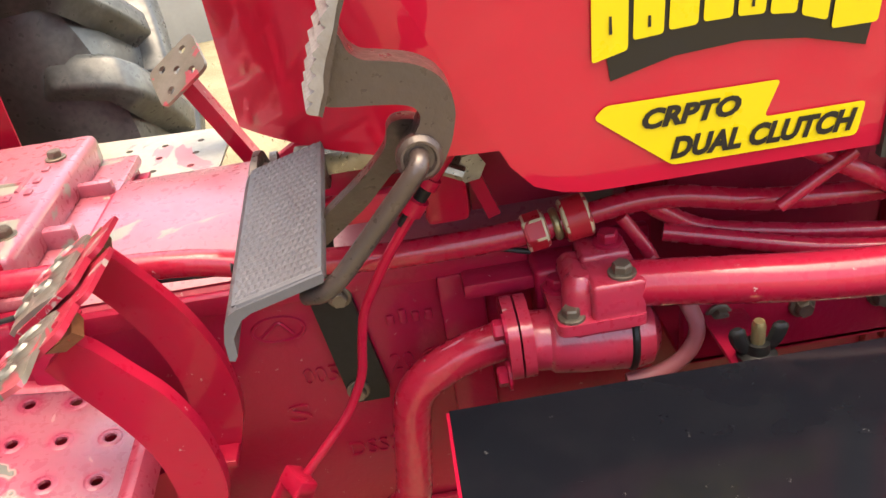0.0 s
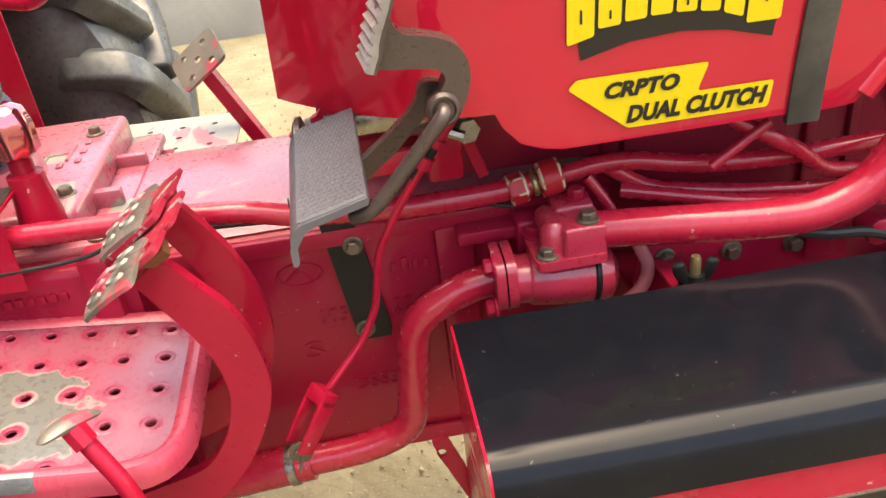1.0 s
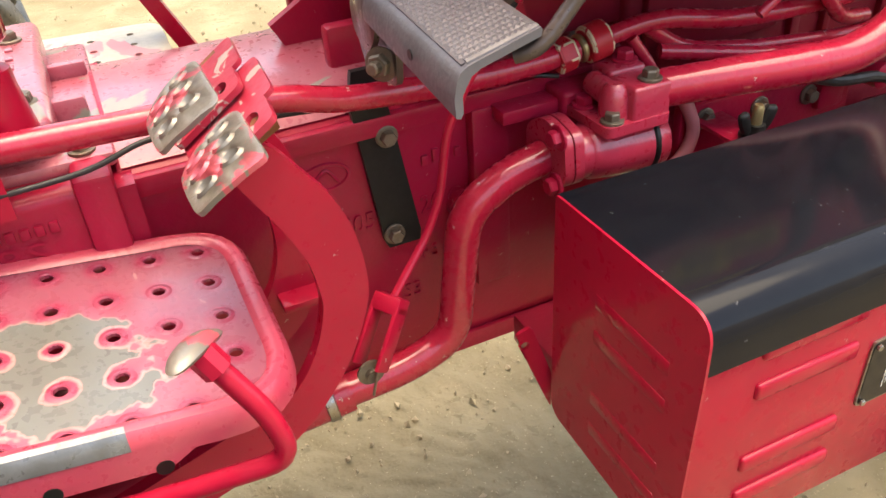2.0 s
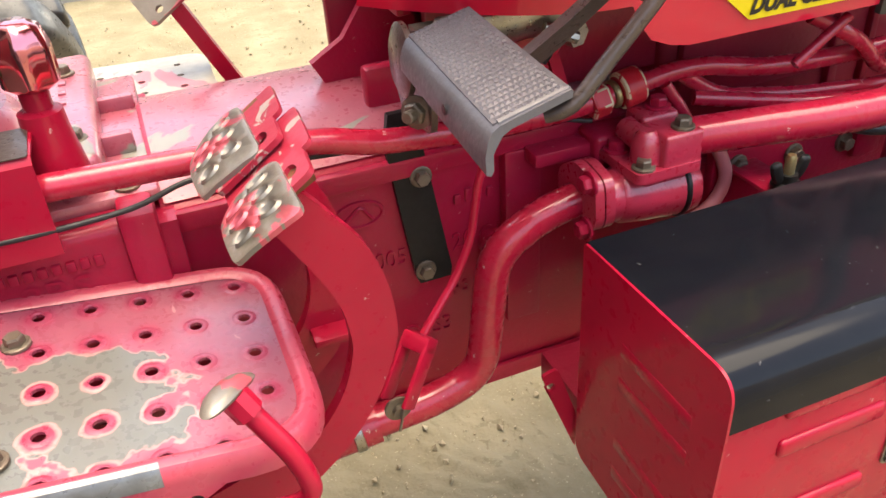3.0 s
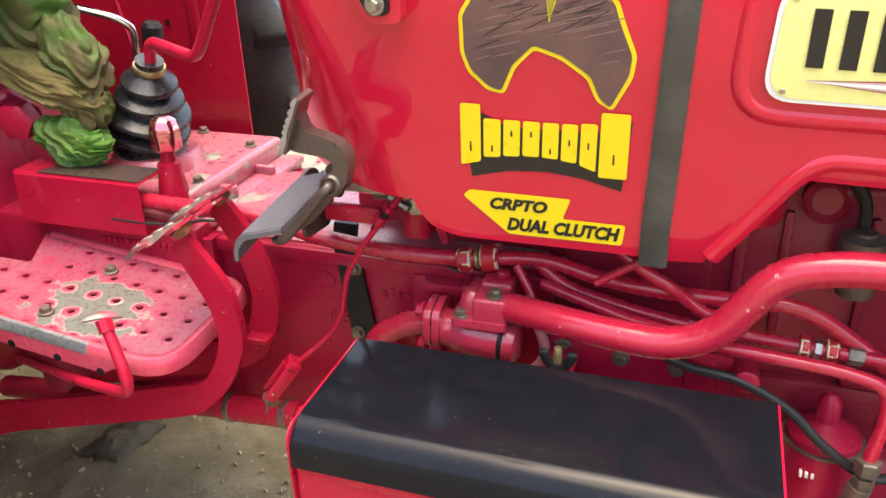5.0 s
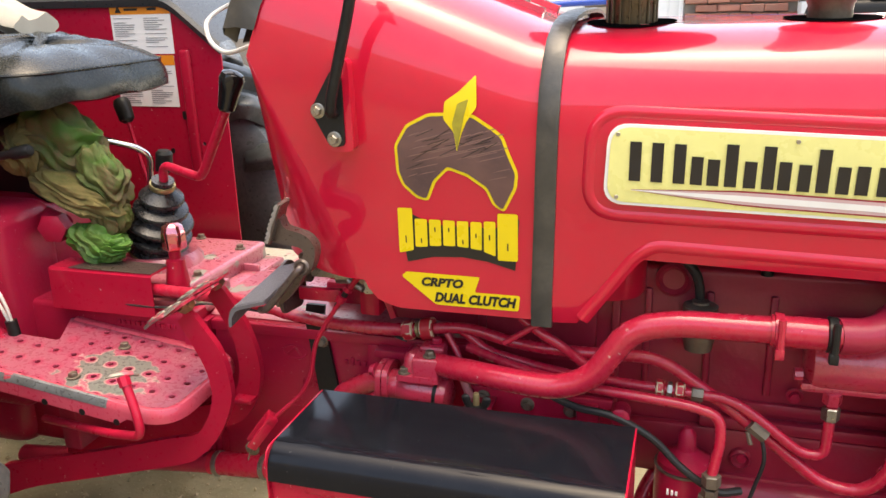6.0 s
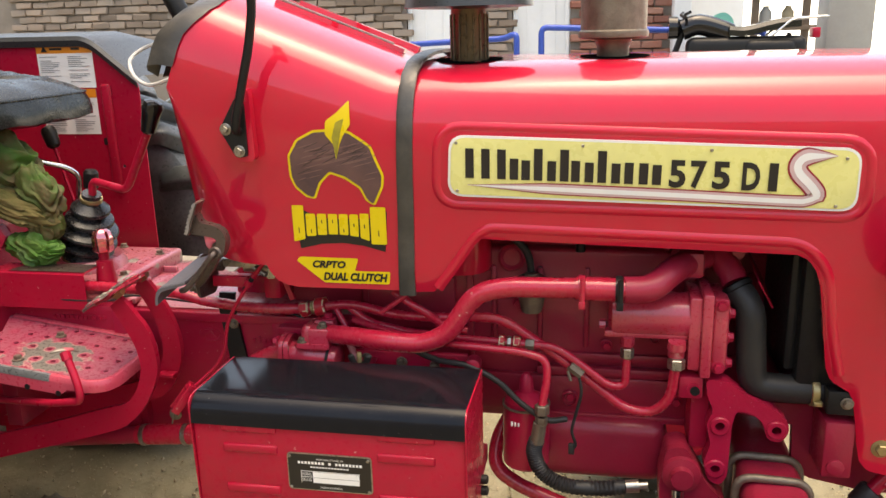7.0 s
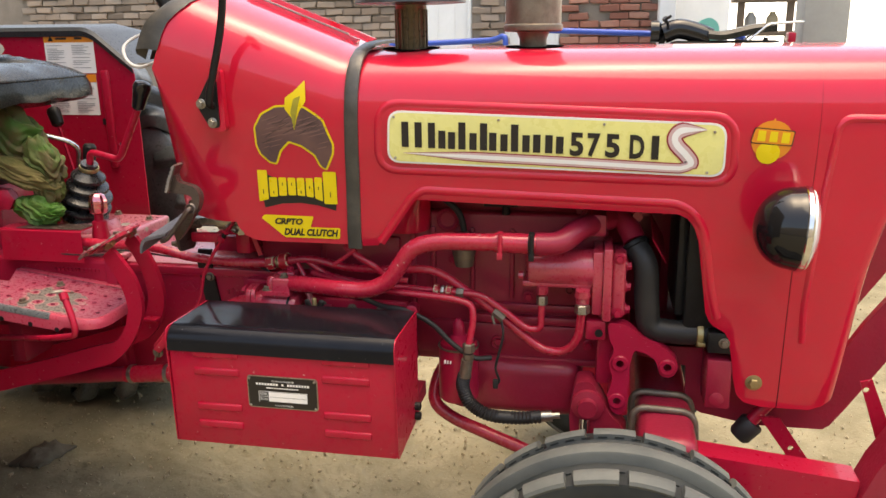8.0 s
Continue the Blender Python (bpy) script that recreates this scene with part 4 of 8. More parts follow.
rows = lathe(bm, [(0.016, 0.0), (0.024, 0.006), (0.0245, 0.034), (0.020, 0.052), (0.010, 0.058)], (-0.333, -0.045, 0.982), (0, 0, 1), 24)
for row in rows[1:4]:
    for k, v in enumerate(row):
        if k % 4 == 0:
            v.co -= Vector((v.co.x + 0.335, v.co.y + 0.045, 0)) * 0.14
part("knob", bm, M_KNOB, range_lever, "fluted chrome knob, red reflections put into its colour", 50)
bm = bmesh.new()
tube(bm, [(-0.520, 0.165, 0.91), (-0.486, 0.163, 1.10)], 0.007, 0.01)
lever3 = part("small_lever", bm, M_RED, tractor, "thin red lever with black knob")
bm = bmesh.new()
lathe(bm, [(0.010, 0), (0.019, 0.006), (0.019, 0.045), (0.014, 0.052)], (-0.488, 0.163, 1.092), (0.15, 0, 1), 18)
part("knob", bm, M_BLACK, lever3)
bm = bmesh.new()
tube(bm, [(-0.64, 0.33, 0.92), (-0.738, 0.374, 1.20)], 0.005, 0.01)
hyd_lever = part("hydraulic_lever", bm, M_RED, tractor, "thin red lever with black knob beside the fender")
bm = bmesh.new()
lathe(bm, [(0.010, 0), (0.019, 0.008), (0.022, 0.05), (0.017, 0.062), (0.006, 0.066)], (-0.728, 0.37, 1.17), (-0.33, 0.1, 1), 18)
part("knob", bm, M_BLACK, hyd_lever)
bm = bmesh.new()
tube(bm, [(-0.640, 0.02, 1.213), (-0.520, 0.118, 1.158), (-0.498, 0.136, 1.135), (-0.535, 0.140, 0.91)], 0.0075, 0.035)
part("bent_bar", bm, M_CHROME, tractor, "bent bare steel bar")

bm = bmesh.new()
tube(bm, [(-0.86, -0.10, 1.158), (-0.70, -0.118, 1.172), (-0.600, -0.12, 1.190)], 0.0085, 0.03, 12)
lathe(bm, [(0.0085, -0.02), (0.0125, -0.016), (0.0135, 0.02), (0.010, 0.027), (0.003, 0.029)], (-0.606, -0.12, 1.189), (0.98, 0, 0.18), 16)
part("seat_slide_lever", bm, M_BLACK, tractor, "black seat slide lever with a rubber grip")

# folded guard beside the lever boot
bm = bmesh.new()
pts = [(-0.050, 0.951), (-0.112, 0.951), (-0.117, 0.945), (-0.120, 0.862)]
outl = pts + [(y + 0.003 if z < 0.945 else y, z - 0.003 if z > 0.945 else z) for y, z in pts[::-1]]
ra = [bm.verts.new((-0.592, y, z)) for y, z in outl]
rb = [bm.verts.new((-0.345, y, z)) for y, z in outl]
for k in range(len(outl)):
    bm.faces.new((ra[k], ra[(k + 1) % len(outl)], rb[(k + 1) % len(outl)], rb[k]))
bm.faces.new(ra[::-1]), bm.faces.new(rb)
box(bm, (-0.592, -0.117, 0.862), (-0.589, -0.05, 0.949))
guard = part("folded_guard", bm, M_RED, tractor, "red folded sheet guard with a scuffed grey top")
bm = bmesh.new()
sheet(bm, [(p.x, p.y) for p in rounded([(-0.545, -0.1145, 0), (-0.520, -0.052, 0), (-0.348, -0.052, 0), (-0.3465, -0.1145, 0)], 0.004, 4)], [], lambda a, b, h: (a, b, 0.9525 - h), 0.001)
part("scuffed_top", bm, M_IRON, guard, "top rubbed to dark bare steel")

# engine block behind the pipes
bm = bmesh.new()
box(bm, (0.30, -0.048, 0.62), (1.04, 0.22, 1.02), 0.012, 3)
engine = part("engine_block", bm, M_ENG, tractor, "dull red cast engine block with ribs")
for nm, lo, hi, bv in (("cover_plate", (0.32, -0.06, 0.83), (0.52, -0.045, 0.95), 0.006), ("crankcase_flange", (0.56, -0.066, 0.645), (1.035, -0.045, 0.735), 0.008), ("block_rib", (0.70, -0.070, 0.736), (1.03, -0.045, 0.758), 0.006), ("block_rib", (0.70, -0.060, 0.766), (1.03, -0.045, 0.788), 0.006), ("cylinder_head", (0.56, -0.02, 1.00), (1.10, 0.19, 1.09), 0.012), ("far_casting", (0.50, 0.20, 0.60), (1.21, 0.36, 1.20), 0.02), ("timing_cover", (1.03, 0.10, 0.70), (1.20, 0.24, 1.12), 0.01), ("block_rib", (0.545, -0.058, 0.62), (0.56, -0.045, 0.98), 0.004), ("block_rib", (0.60, -0.058, 0.80), (0.612, -0.045, 0.98), 0.004), ("block_rib", (0.70, -0.058, 0.80), (0.712, -0.045, 0.98), 0.004), ("block_rib", (0.80, -0.058, 0.80), (0.812, -0.045, 0.98), 0.004)):
    bm = bmesh.new()
    box(bm, lo, hi, bv, 2)
    part(nm, bm, M_ENG, engine)
bm = bmesh.new()
box(bm, (0.645, -0.10, 0.50), (0.985, 0.20, 0.648), 0.035, 4)
box(bm, (0.640, -0.075, 0.636), (1.035, 0.21, 0.652), 0.004)
part("oil_sump", bm, M_ENG, tractor, "dull red oil sump")
for p in ((0.775, -0.066, 0.688), (0.85, -0.06, 0.81), (0.66, -0.06, 0.90), (1.0, -0.066, 0.69)):
    bolt(p, (0, -1, 0), engine, BOLT_RED, "painted_bolt")
for x, z, r in ((0.773, 0.686, 0.018), (0.645, 1.0, 0.030), (0.95, 0.83, 0.010)):
    bm = bmesh.new()
    lathe(bm, [(r, 0), (r, 0.012), (r * 0.8, 0.016), (r * 0.6, 0.010)], (x, -0.05 if z > 0.72 else -0.064, z), (0, -1, 0), 18)
    part("core_plug", bm, M_ENG, engine)
# rocker and injector odds at the top of the bay
bm = bmesh.new()
box(bm, (0.70, -0.05, 1.052), (0.90, -0.01, 1.075), 0.004)
box(bm, (0.735, -0.06, 1.035), (0.82, -0.02, 1.062), 0.004)
tube(bm, [(0.79, -0.05, 1.04), (0.79, -0.05, 1.015)], 0.010, 0.002)
part("injector_rail", bm, M_BLACK, engine, "black fuel rail parts")
for x in (0.96, 1.08):
    bm = bmesh.new()
    box(bm, (x, -0.05, 1.02), (x + 0.05, -0.01, 1.05), 0.005)
    lathe(bm, [(0.012, 0), (0.012, 0.02)], (x + 0.025, -0.055, 1.025), (0, -1, 0), 10)
    part("head_lug", bm, M_ENG, engine)
bm = bmesh.new()
lathe(bm, [(0.062, 0), (0.066, 0.01), (0.066, 0.13), (0.05, 0.15)], (0.535, -0.05, 0.972), (0, 0, 1), 28)
air = part("air_cleaner_bowl", bm, M_HOOD, tractor, "glossy red air cleaner bowl")
bm = bmesh.new()
hose(bm, [(0.60, -0.08, 1.07), (0.64, -0.09, 1.06), (0.68, -0.085, 1.02), (0.69, -0.07, 0.96)], 0.008)
part("rubber_hose", bm, M_RUBBER, engine)
bm = bmesh.new()
lathe(bm, [(0.028, 0), (0.028, 0.012), (0.014, 0.016), (0.014, 0.02)], (0.69, -0.085, 0.955), (0, 0, 1), 18)
lathe(bm, [(0.022, 0), (0.03, 0.04), (0.03, 0.06)], (0.69, -0.085, 0.89), (0, 0, 1), 18)
part("fuel_cap", bm, M_OLDSTEEL, engine)
# flanged side rail with bolts
bm = bmesh.new()
box(bm, (0.306, -0.150, 0.735), (0.56, -0.135, 0.808), 0.004)
box(bm, (0.306, -0.150, 0.735), (0.56, -0.05, 0.745), 0.003)
box(bm, (0.50, -0.160, 0.76), (0.54, -0.14, 0.80), 0.006)
lathe(bm, [(0.016, 0), (0.016, 0.03), (0.011, 0.033)], (0.575, -0.15, 0.795), (0, -1, 0), 14)
rail = part("side_rail", bm, M_CAST, tractor, "red side rail with a row of bolts")
for p in ((0.338, -0.150, 0.790), (0.416, -0.150, 0.785), (0.490, -0.150, 0.782)):
    bolt(p, (0, -1, 0), rail, BOLT, turn=random.random())
bm = bmesh.new()
box(bm, (0.322, -0.235, 0.788), (0.362, -0.150, 0.793), 0.001)
clip = part("clip_base", bm, M_CAST, rail)
bm = bmesh.new()
lathe(bm, [(0.0155, 0), (0.0165, 0.006), (0.0105, 0.009), (0.0095, 0.018)], (0.343, -0.220, 0.793), (0, 0, 1), 18)
for k in (-1, 1):
    sweep(bm, smooth_path([(0.343 + k * 0.006, -0.220, 0.803), (0.343 + k * 0.013, -0.220, 0.809), (0.343 + k * 0.0175, -0.220, 0.820), (0.343 + k * 0.0185, -0.220, 0.827)], 3),
          circle(0.0042, 8, 1.6), scales=[0.8, 0.9, 1.0, 1.0, 1.05, 1.1, 1.1, 1.1, 1.0, 0.6])
part("wing_nut", bm, M_BLACK, rail, "black wing nut")
bm = bmesh.new()
lathe(bm, [(0.0058, 0), (0.0058, 0.028), (0.0045, 0.032)], (0.343, -0.220, 0.80), (0, 0, 1), 10)
part("stud", bm, M_BRASS, rail)

# steering valve block and big return pipe
bm = bmesh.new()
lathe(bm, [(0.026, 0.0), (0.028, 0.004), (0.028, 0.022), (0.031, 0.026), (0.0325, 0.05), (0.0325, 0.10), (0.029, 0.114), (0.016, 0.122)], (0.160, -0.143, 0.791), (1, -0.06, -0.06), 28)
box(bm, (0.198, -0.172, 0.782), (0.258, -0.118, 0.820), 0.008, 3)
valve = part("steering_valve", bm, M_VALVE, tractor, "faded red cast steering valve with a bolted flange")
bm = bmesh.new()
box(bm, (0.217, -0.181, 0.820), (0.263, -0.112, 0.863), 0.004, 3)
box(bm, (0.217, -0.140, 0.850), (0.262, -0.104, 0.868), 0.005, 3)
block = part("valve_block", bm, M_VALVE, valve)
bm = bmesh.new()
sheet(bm, [(p.x, p.y) for p in rounded([(0.186, -0.183, 0), (0.264, -0.183, 0), (0.264, -0.106, 0), (0.184, -0.100, 0)], 0.008, 4)], [], lambda a, b, h: (a, b, 0.829 - h), 0.011)
soften(bm, 0.0015)
part("foot_flange", bm, M_VALVE, valve)
bm = bmesh.new()
lathe(bm, [(0.0165, 0.0), (0.0160, 0.022), (0.0135, 0.032), (0.008, 0.0375)], (0.2105, -0.158, 0.826), (0.02, 0.06, 1), 18)
tube(bm, [(0.2105, -0.156, 0.848), (0.212, -0.118, 0.850)], 0.0135, 0.004, 14)
part("oil_gallery", bm, M_VALVE, valve)
bm = bmesh.new()
box(bm, (0.180, -0.112, 0.775), (0.262, -0.070, 0.842), 0.006, 3)
part("valve_mount", bm, M_CAST, valve)
bm = bmesh.new()
lathe(bm, [(0.0328, -0.002), (0.0345, 0.0), (0.0345, 0.003), (0.0328, 0.005)], (0.254, -0.1486, 0.7854), (1, -0.06, -0.06), 28)
part("seal_ring", bm, M_BLACK, valve)
for dx in (0.0, 0.0125):
    bm = bmesh.new()
    sheet(bm, [(p.x, p.y) for p in rounded([(-0.172, 0.826, 0), (-0.128, 0.834, 0), (-0.096, 0.812, 0), (-0.100, 0.764, 0), (-0.150, 0.756, 0), (-0.178, 0.776, 0)], 0.014, 4)], [], lambda a, b, h: (0.143 + dx + h, a, b), 0.0105)
    soften(bm, 0.0015)
    part("pipe_flange", bm, M_VALVE, valve)
for y, z in ((-0.164, 0.824), (-0.160, 0.768), (-0.108, 0.770)):
    bolt((0.143, y, z), (-1, 0, 0), valve, BOLT_RED, "painted_bolt")
for pt in ((0.246, -0.166, 0.863), (0.200, -0.170, 0.829)):
    bolt(pt, (0, 0, 1), valve, BOLT, turn=random.random())
for pt in ((0.198, -0.122, 0.829), (0.246, -0.122, 0.868)):
    bolt(pt, (0, 0, 1), valve, BOLT_RED, "painted_bolt")
bm = bmesh.new()
tube(bm, [(0.146, -0.131, 0.788), (0.104, -0.130, 0.778), (0.050, -0.130, 0.748), (0.040, -0.130, 0.672), (0.030, -0.130, 0.590), (-0.03, -0.129, 0.567), (-0.150, -0.126, 0.559)], 0.0190, 0.050, 18, 8)
big = part("return_pipe", bm, M_PIPE, tractor, "thick bent red pipe with worn paint")
bm = bmesh.new()
tube(bm, [(-0.100, -0.127, 0.562), (-0.255, -0.121, 0.546)], 0.0245, 0.004, 18)
sleeve2 = part("coupling", bm, M_PIPE, big, "red sleeve joining two pipes")
for a in (0.16, 0.88):
    p = Vector((-0.100, -0.127, 0.562)).lerp(Vector((-0.255, -0.121, 0.546)), a)
    bm = bmesh.new()
    lathe(bm, [(0.0245, -0.006), (0.0265, -0.005), (0.0265, 0.005), (0.0245, 0.006)], p, (-1, 0.05, -0.13), 20)
    part("clamp", bm, M_STEEL, sleeve2, "worn zinc clamp band")
bm = bmesh.new()
tube(bm, [(-0.24, -0.122, 0.548), (-0.40, -0.118, 0.528), (-0.75, -0.118, 0.49)], 0.021, 0.05, 14)
part("cross_shaft", bm, M_ENG, tractor, "red shaft running under the footboard")

# ---- pipes along the engine ----


def pipe(name, pts, r, label, material=M_PIPE, bend=0.03, parent=None):
    pm = bmesh.new()
    tube(pm, pts, r, bend, 14, 7)
    return part(name, pm, material, parent or tractor, label)


intake = pipe("intake_pipe", [(0.256, -0.158, 0.846), (0.33, -0.186, 0.853), (0.40, -0.204, 0.854), (0.475, -0.212, 0.854), (0.53, -0.214, 0.878), (0.588, -0.214, 0.968), (0.65, -0.213, 0.984), (0.80, -0.212, 0.986), (0.815, -0.212, 0.986)], 0.0205, "thick curved red pipe over the engine side", bend=0.05)
bm = bmesh.new()
tube(bm, [(0.785, -0.212, 0.986), (0.885, -0.208, 0.984)], 0.0235, 0.01, 18)
sleeve = part("rubber_sleeve", bm, M_PIPE, intake, "painted rubber sleeve")
for x in (0.797, 0.868):
    bm = bmesh.new()
    lathe(bm, [(0.0235, -0.007), (0.0262, -0.006), (0.0262, 0.006), (0.0235, 0.007)], (x, -0.211, 0.986), (1, 0, 0), 24)
    tube(bm, [(x + 0.002, -0.236, 1.012), (x + 0.002, -0.238, 0.955)], 0.0055, 0.002, 8)
    box(bm, (x - 0.005, -0.243, 0.952), (x + 0.008, -0.232, 0.968), 0.002)
    part("hose_clamp", bm, M_BLACK if x > 0.8 else M_PIPE, intake, "worn worm-drive hose clamp")
bm = bmesh.new()
tube(bm, [(0.875, -0.208, 0.984), (0.93, -0.195, 0.982), (0.975, -0.15, 1.012), (1.01, -0.10, 1.014), (1.04, -0.06, 1.014)], 0.0265, 0.05, 18)
box(bm, (0.985, -0.13, 0.985), (1.035, -0.03, 1.04), 0.010)
part("intake_elbow", bm, M_ENG, tractor, "red cast intake elbow")


def chipped(ob, paint):
    """Bevels a painted nut's edges and gives them chipped, cream-coloured corners."""
    if paint is not M_NUT:
        return
    nm = bmesh.new()
    nm.from_mesh(ob.data)
    sharp = [e for e in nm.edges if len(e.link_faces) == 2 and e.calc_face_angle() > 0.5]
    bmesh.ops.bevel(nm, geom=sharp, offset=0.0016, segments=1, affect="EDGES", profile=0.5, material=1)
    nm.to_mesh(ob.data)
    nm.free()
    ob.data.materials.append(M_CHIP)


pa = pipe("steering_pipe", [(-0.62, -0.07, 0.90), (-0.40, -0.095, 0.915), (-0.16, -0.1, 0.909), (-0.105, -0.1, 0.903), (-0.06, -0.1, 0.889), (0.05, -0.1, 0.878), (0.136, -0.1, 0.877), (0.20, -0.1, 0.882)], 0.0125, "long red painted steel pipe", bend=0.03)
pa2 = pipe("steering_pipe", [(0.20, -0.1, 0.882), (0.298, -0.102, 0.898), (0.38, -0.115, 0.882), (0.45, -0.13, 0.883), (0.53, -0.145, 0.890), (0.632, -0.15, 0.897), (0.756, -0.15, 0.812), (0.825, -0.15, 0.758), (0.890, -0.152, 0.706), (0.945, -0.16, 0.704), (0.978, -0.17, 0.745), (0.985, -0.175, 0.83)], 0.0105, "long bent red hydraulic pipe", bend=0.04)
for x0, x1, r, n, mm in ((0.178, 0.200, 0.0185, 6, M_NUT), (0.205, 0.212, 0.0155, 16, M_BRASS), (0.214, 0.240, 0.0205, 20, M_NUT)):
    bm = bmesh.new()
    lathe(bm, [(r * 0.9, x0), (r, x0 + 0.002), (r, x1 - 0.002), (r * 0.9, x1)], (0, -0.1, 0.844), (1, 0, 0.19), n)
    chipped(part("union_nut", bm, mm, pa), mm)
pb = pipe("pressure_pipe", [(0.286, -0.10, 0.890), (0.335, -0.105, 0.856), (0.42, -0.12, 0.845), (0.50, -0.145, 0.846), (0.653, -0.16, 0.846), (0.745, -0.16, 0.841), (0.790, -0.16, 0.810), (0.855, -0.16, 0.760), (0.888, -0.158, 0.760), (0.890, -0.156, 0.845)], 0.0085, "thin bent red hydraulic pipe", bend=0.025)
for x0, x1, r, n, mm in ((0.628, 0.642, 0.015, 6, M_NUT), (0.646, 0.654, 0.0125, 6, M_STEEL), (0.658, 0.674, 0.015, 6, M_NUT), (0.684, 0.702, 0.0125, 6, M_OLDSTEEL)):
    bm = bmesh.new()
    lathe(bm, [(r * 0.9, 0), (r, 0.002), (r, x1 - x0 - 0.002), (r * 0.9, x1 - x0)], (x0, -0.16, 0.847 - (x0 - 0.65) * 0.06), (1, 0, -0.05), n)
    chipped(part("union_nut", bm, mm, pb), mm)
pc = pipe("feed_pipe", [(0.30, -0.11, 0.862), (0.42, -0.15, 0.846), (0.526, -0.185, 0.847), (0.68, -0.19, 0.838), (0.728, -0.192, 0.826), (0.732, -0.20, 0.79), (0.722, -0.21, 0.73)], 0.0085, "thin red pipe with a bend", bend=0.025)
bm = bmesh.new()
lathe(bm, [(0.013, 0), (0.015, 0.002), (0.015, 0.02), (0.013, 0.022)], (0.722, -0.211, 0.712), (0, 0, 1), 6)
lathe(bm, [(0.012, 0), (0.013, 0.002), (0.013, 0.018)], (0.721, -0.212, 0.690), (0, 0, 1), 6)
lathe(bm, [(0.0145, 0), (0.0145, 0.045)], (0.712, -0.212, 0.648), (0.15, 0, 1), 14)
part("hose_fitting", bm, M_OLDSTEEL, pc, "grey steel hose fitting")
bm = bmesh.new()
path = smooth_path([(0.712, -0.21, 0.655), (0.706, -0.205, 0.62), (0.722, -0.2, 0.575), (0.765, -0.2, 0.548), (0.83, -0.195, 0.541), (0.895, -0.188, 0.546)], 14)
sc = [1.0 + (0.10 if k % 2 else -0.08) for k in range(len(path))]
sweep(bm, path, circle(0.0155, 14), scales=sc)
hyd = part("corrugated_hose", bm, M_RUBBER, tractor, "black corrugated hydraulic hose", 60)
bm = bmesh.new()
tube(bm, [(0.888, -0.188, 0.546), (0.922, -0.185, 0.549)], 0.0135, 0.004, 12)
tube(bm, [(0.92, -0.185, 0.549), (0.94, -0.183, 0.551)], 0.0075, 0.004, 10)
part("hose_end", bm, M_STEEL, hyd)
pd = pipe("vent_pipe", [(0.405, -0.15, 0.945), (0.442, -0.165, 0.925), (0.475, -0.16, 0.905), (0.515, -0.15, 0.868), (0.56, -0.145, 0.862)], 0.0085, "thin red vent pipe", bend=0.02)
pipe("loose_rod", [(0.379, -0.165, 0.902), (0.437, -0.168, 0.944)], 0.0055, "thin loose red rod")
pipe("drain_pipe", [(0.262, -0.11, 0.885), (0.285, -0.12, 0.85), (0.298, -0.13, 0.81)], 0.0065, "thin red pipe", bend=0.02)
pipe("pale_hose", [(0.280, -0.13, 0.846), (0.302, -0.155, 0.826), (0.318, -0.160, 0.786), (0.308, -0.160, 0.758), (0.285, -0.160, 0.742), (0.25, -0.16, 0.738)], 0.0075, "faded pink rubber hose", M_PALEPIPE, 0.03)
bm = bmesh.new()
hose(bm, [(0.39, -0.12, 0.838), (0.44, -0.165, 0.825), (0.50, -0.178, 0.806), (0.565, -0.18, 0.797), (0.628, -0.18, 0.765), (0.676, -0.185, 0.722), (0.73, -0.19, 0.690), (0.77, -0.17, 0.684)], 0.0065)
part("black_cable", bm, M_RUBBER, tractor, "black rubber covered cable")
bm = bmesh.new()
hose(bm, [(0.79, -0.165, 0.80), (0.80, -0.175, 0.75), (0.79, -0.175, 0.70), (0.782, -0.175, 0.66), (0.79, -0.17, 0.625), (0.778, -0.17, 0.612)], 0.0032)
box(bm, (0.775, -0.178, 0.605), (0.788, -0.168, 0.63), 0.003)
part("hanging_wire", bm, M_RUBBER, tractor, "thin black hanging wire with connector")
bm = bmesh.new()
hose(bm, [(-0.60, -0.02, 0.885), (-0.45, -0.11, 0.885), (-0.30, -0.115, 0.885), (-0.235, -0.115, 0.90), (-0.19, -0.1, 0.893), (-0.10, -0.085, 0.880), (0.02, -0.09, 0.872), (0.12, -0.09, 0.868), (0.18, -0.10, 0.858)], 0.0026)
part("black_cable", bm, M_RUBBER, tractor, "thin black cable along the housing")
bm = bmesh.new()
tube(bm, [(0.776, -0.162, 0.803), (0.80, -0.164, 0.785)], 0.0125, 0.002, 8)
tube(bm, [(0.772, -0.168, 0.792), (0.778, -0.172, 0.772)], 0.0035, 0.002, 8)
part("pipe_clip", bm, M_OLDSTEEL, pb)

# power steering pump
bm = bmesh.new()
lathe(bm, [(0.030, 0.0), (0.044, 0.008), (0.047, 0.02), (0.047, 0.18)], (0.850, -0.125, 0.908), (1, 0, 0), 28)
pump = part("steering_pump", bm, M_VALVE, tractor, "red painted cylindrical steering pump with flanged end")
bm = bmesh.new()
box(bm, (0.842, -0.160, 0.866), (1.02, -0.10, 0.882), 0.006)
part("pump_foot", bm, M_VALVE, pump)
bm = bmesh.new()
box(bm, (1.006, -0.172, 0.808), (1.0305, -0.05, 0.960), 0.005, 2)
part("pump_flange", bm, M_VALVE, pump)
bm = bmesh.new()
box(bm, (1.030, -0.180, 0.795), (1.051, -0.05, 0.970), 0.005, 2)
part("pump_flange", bm, M_VALVE, pump)
bm = bmesh.new()
box(bm, (1.0505, -0.168, 0.805), (1.082, -0.055, 0.958), 0.008, 3)
part("pump_end_cover", bm, M_VALVE, pump)
bm = bmesh.new()
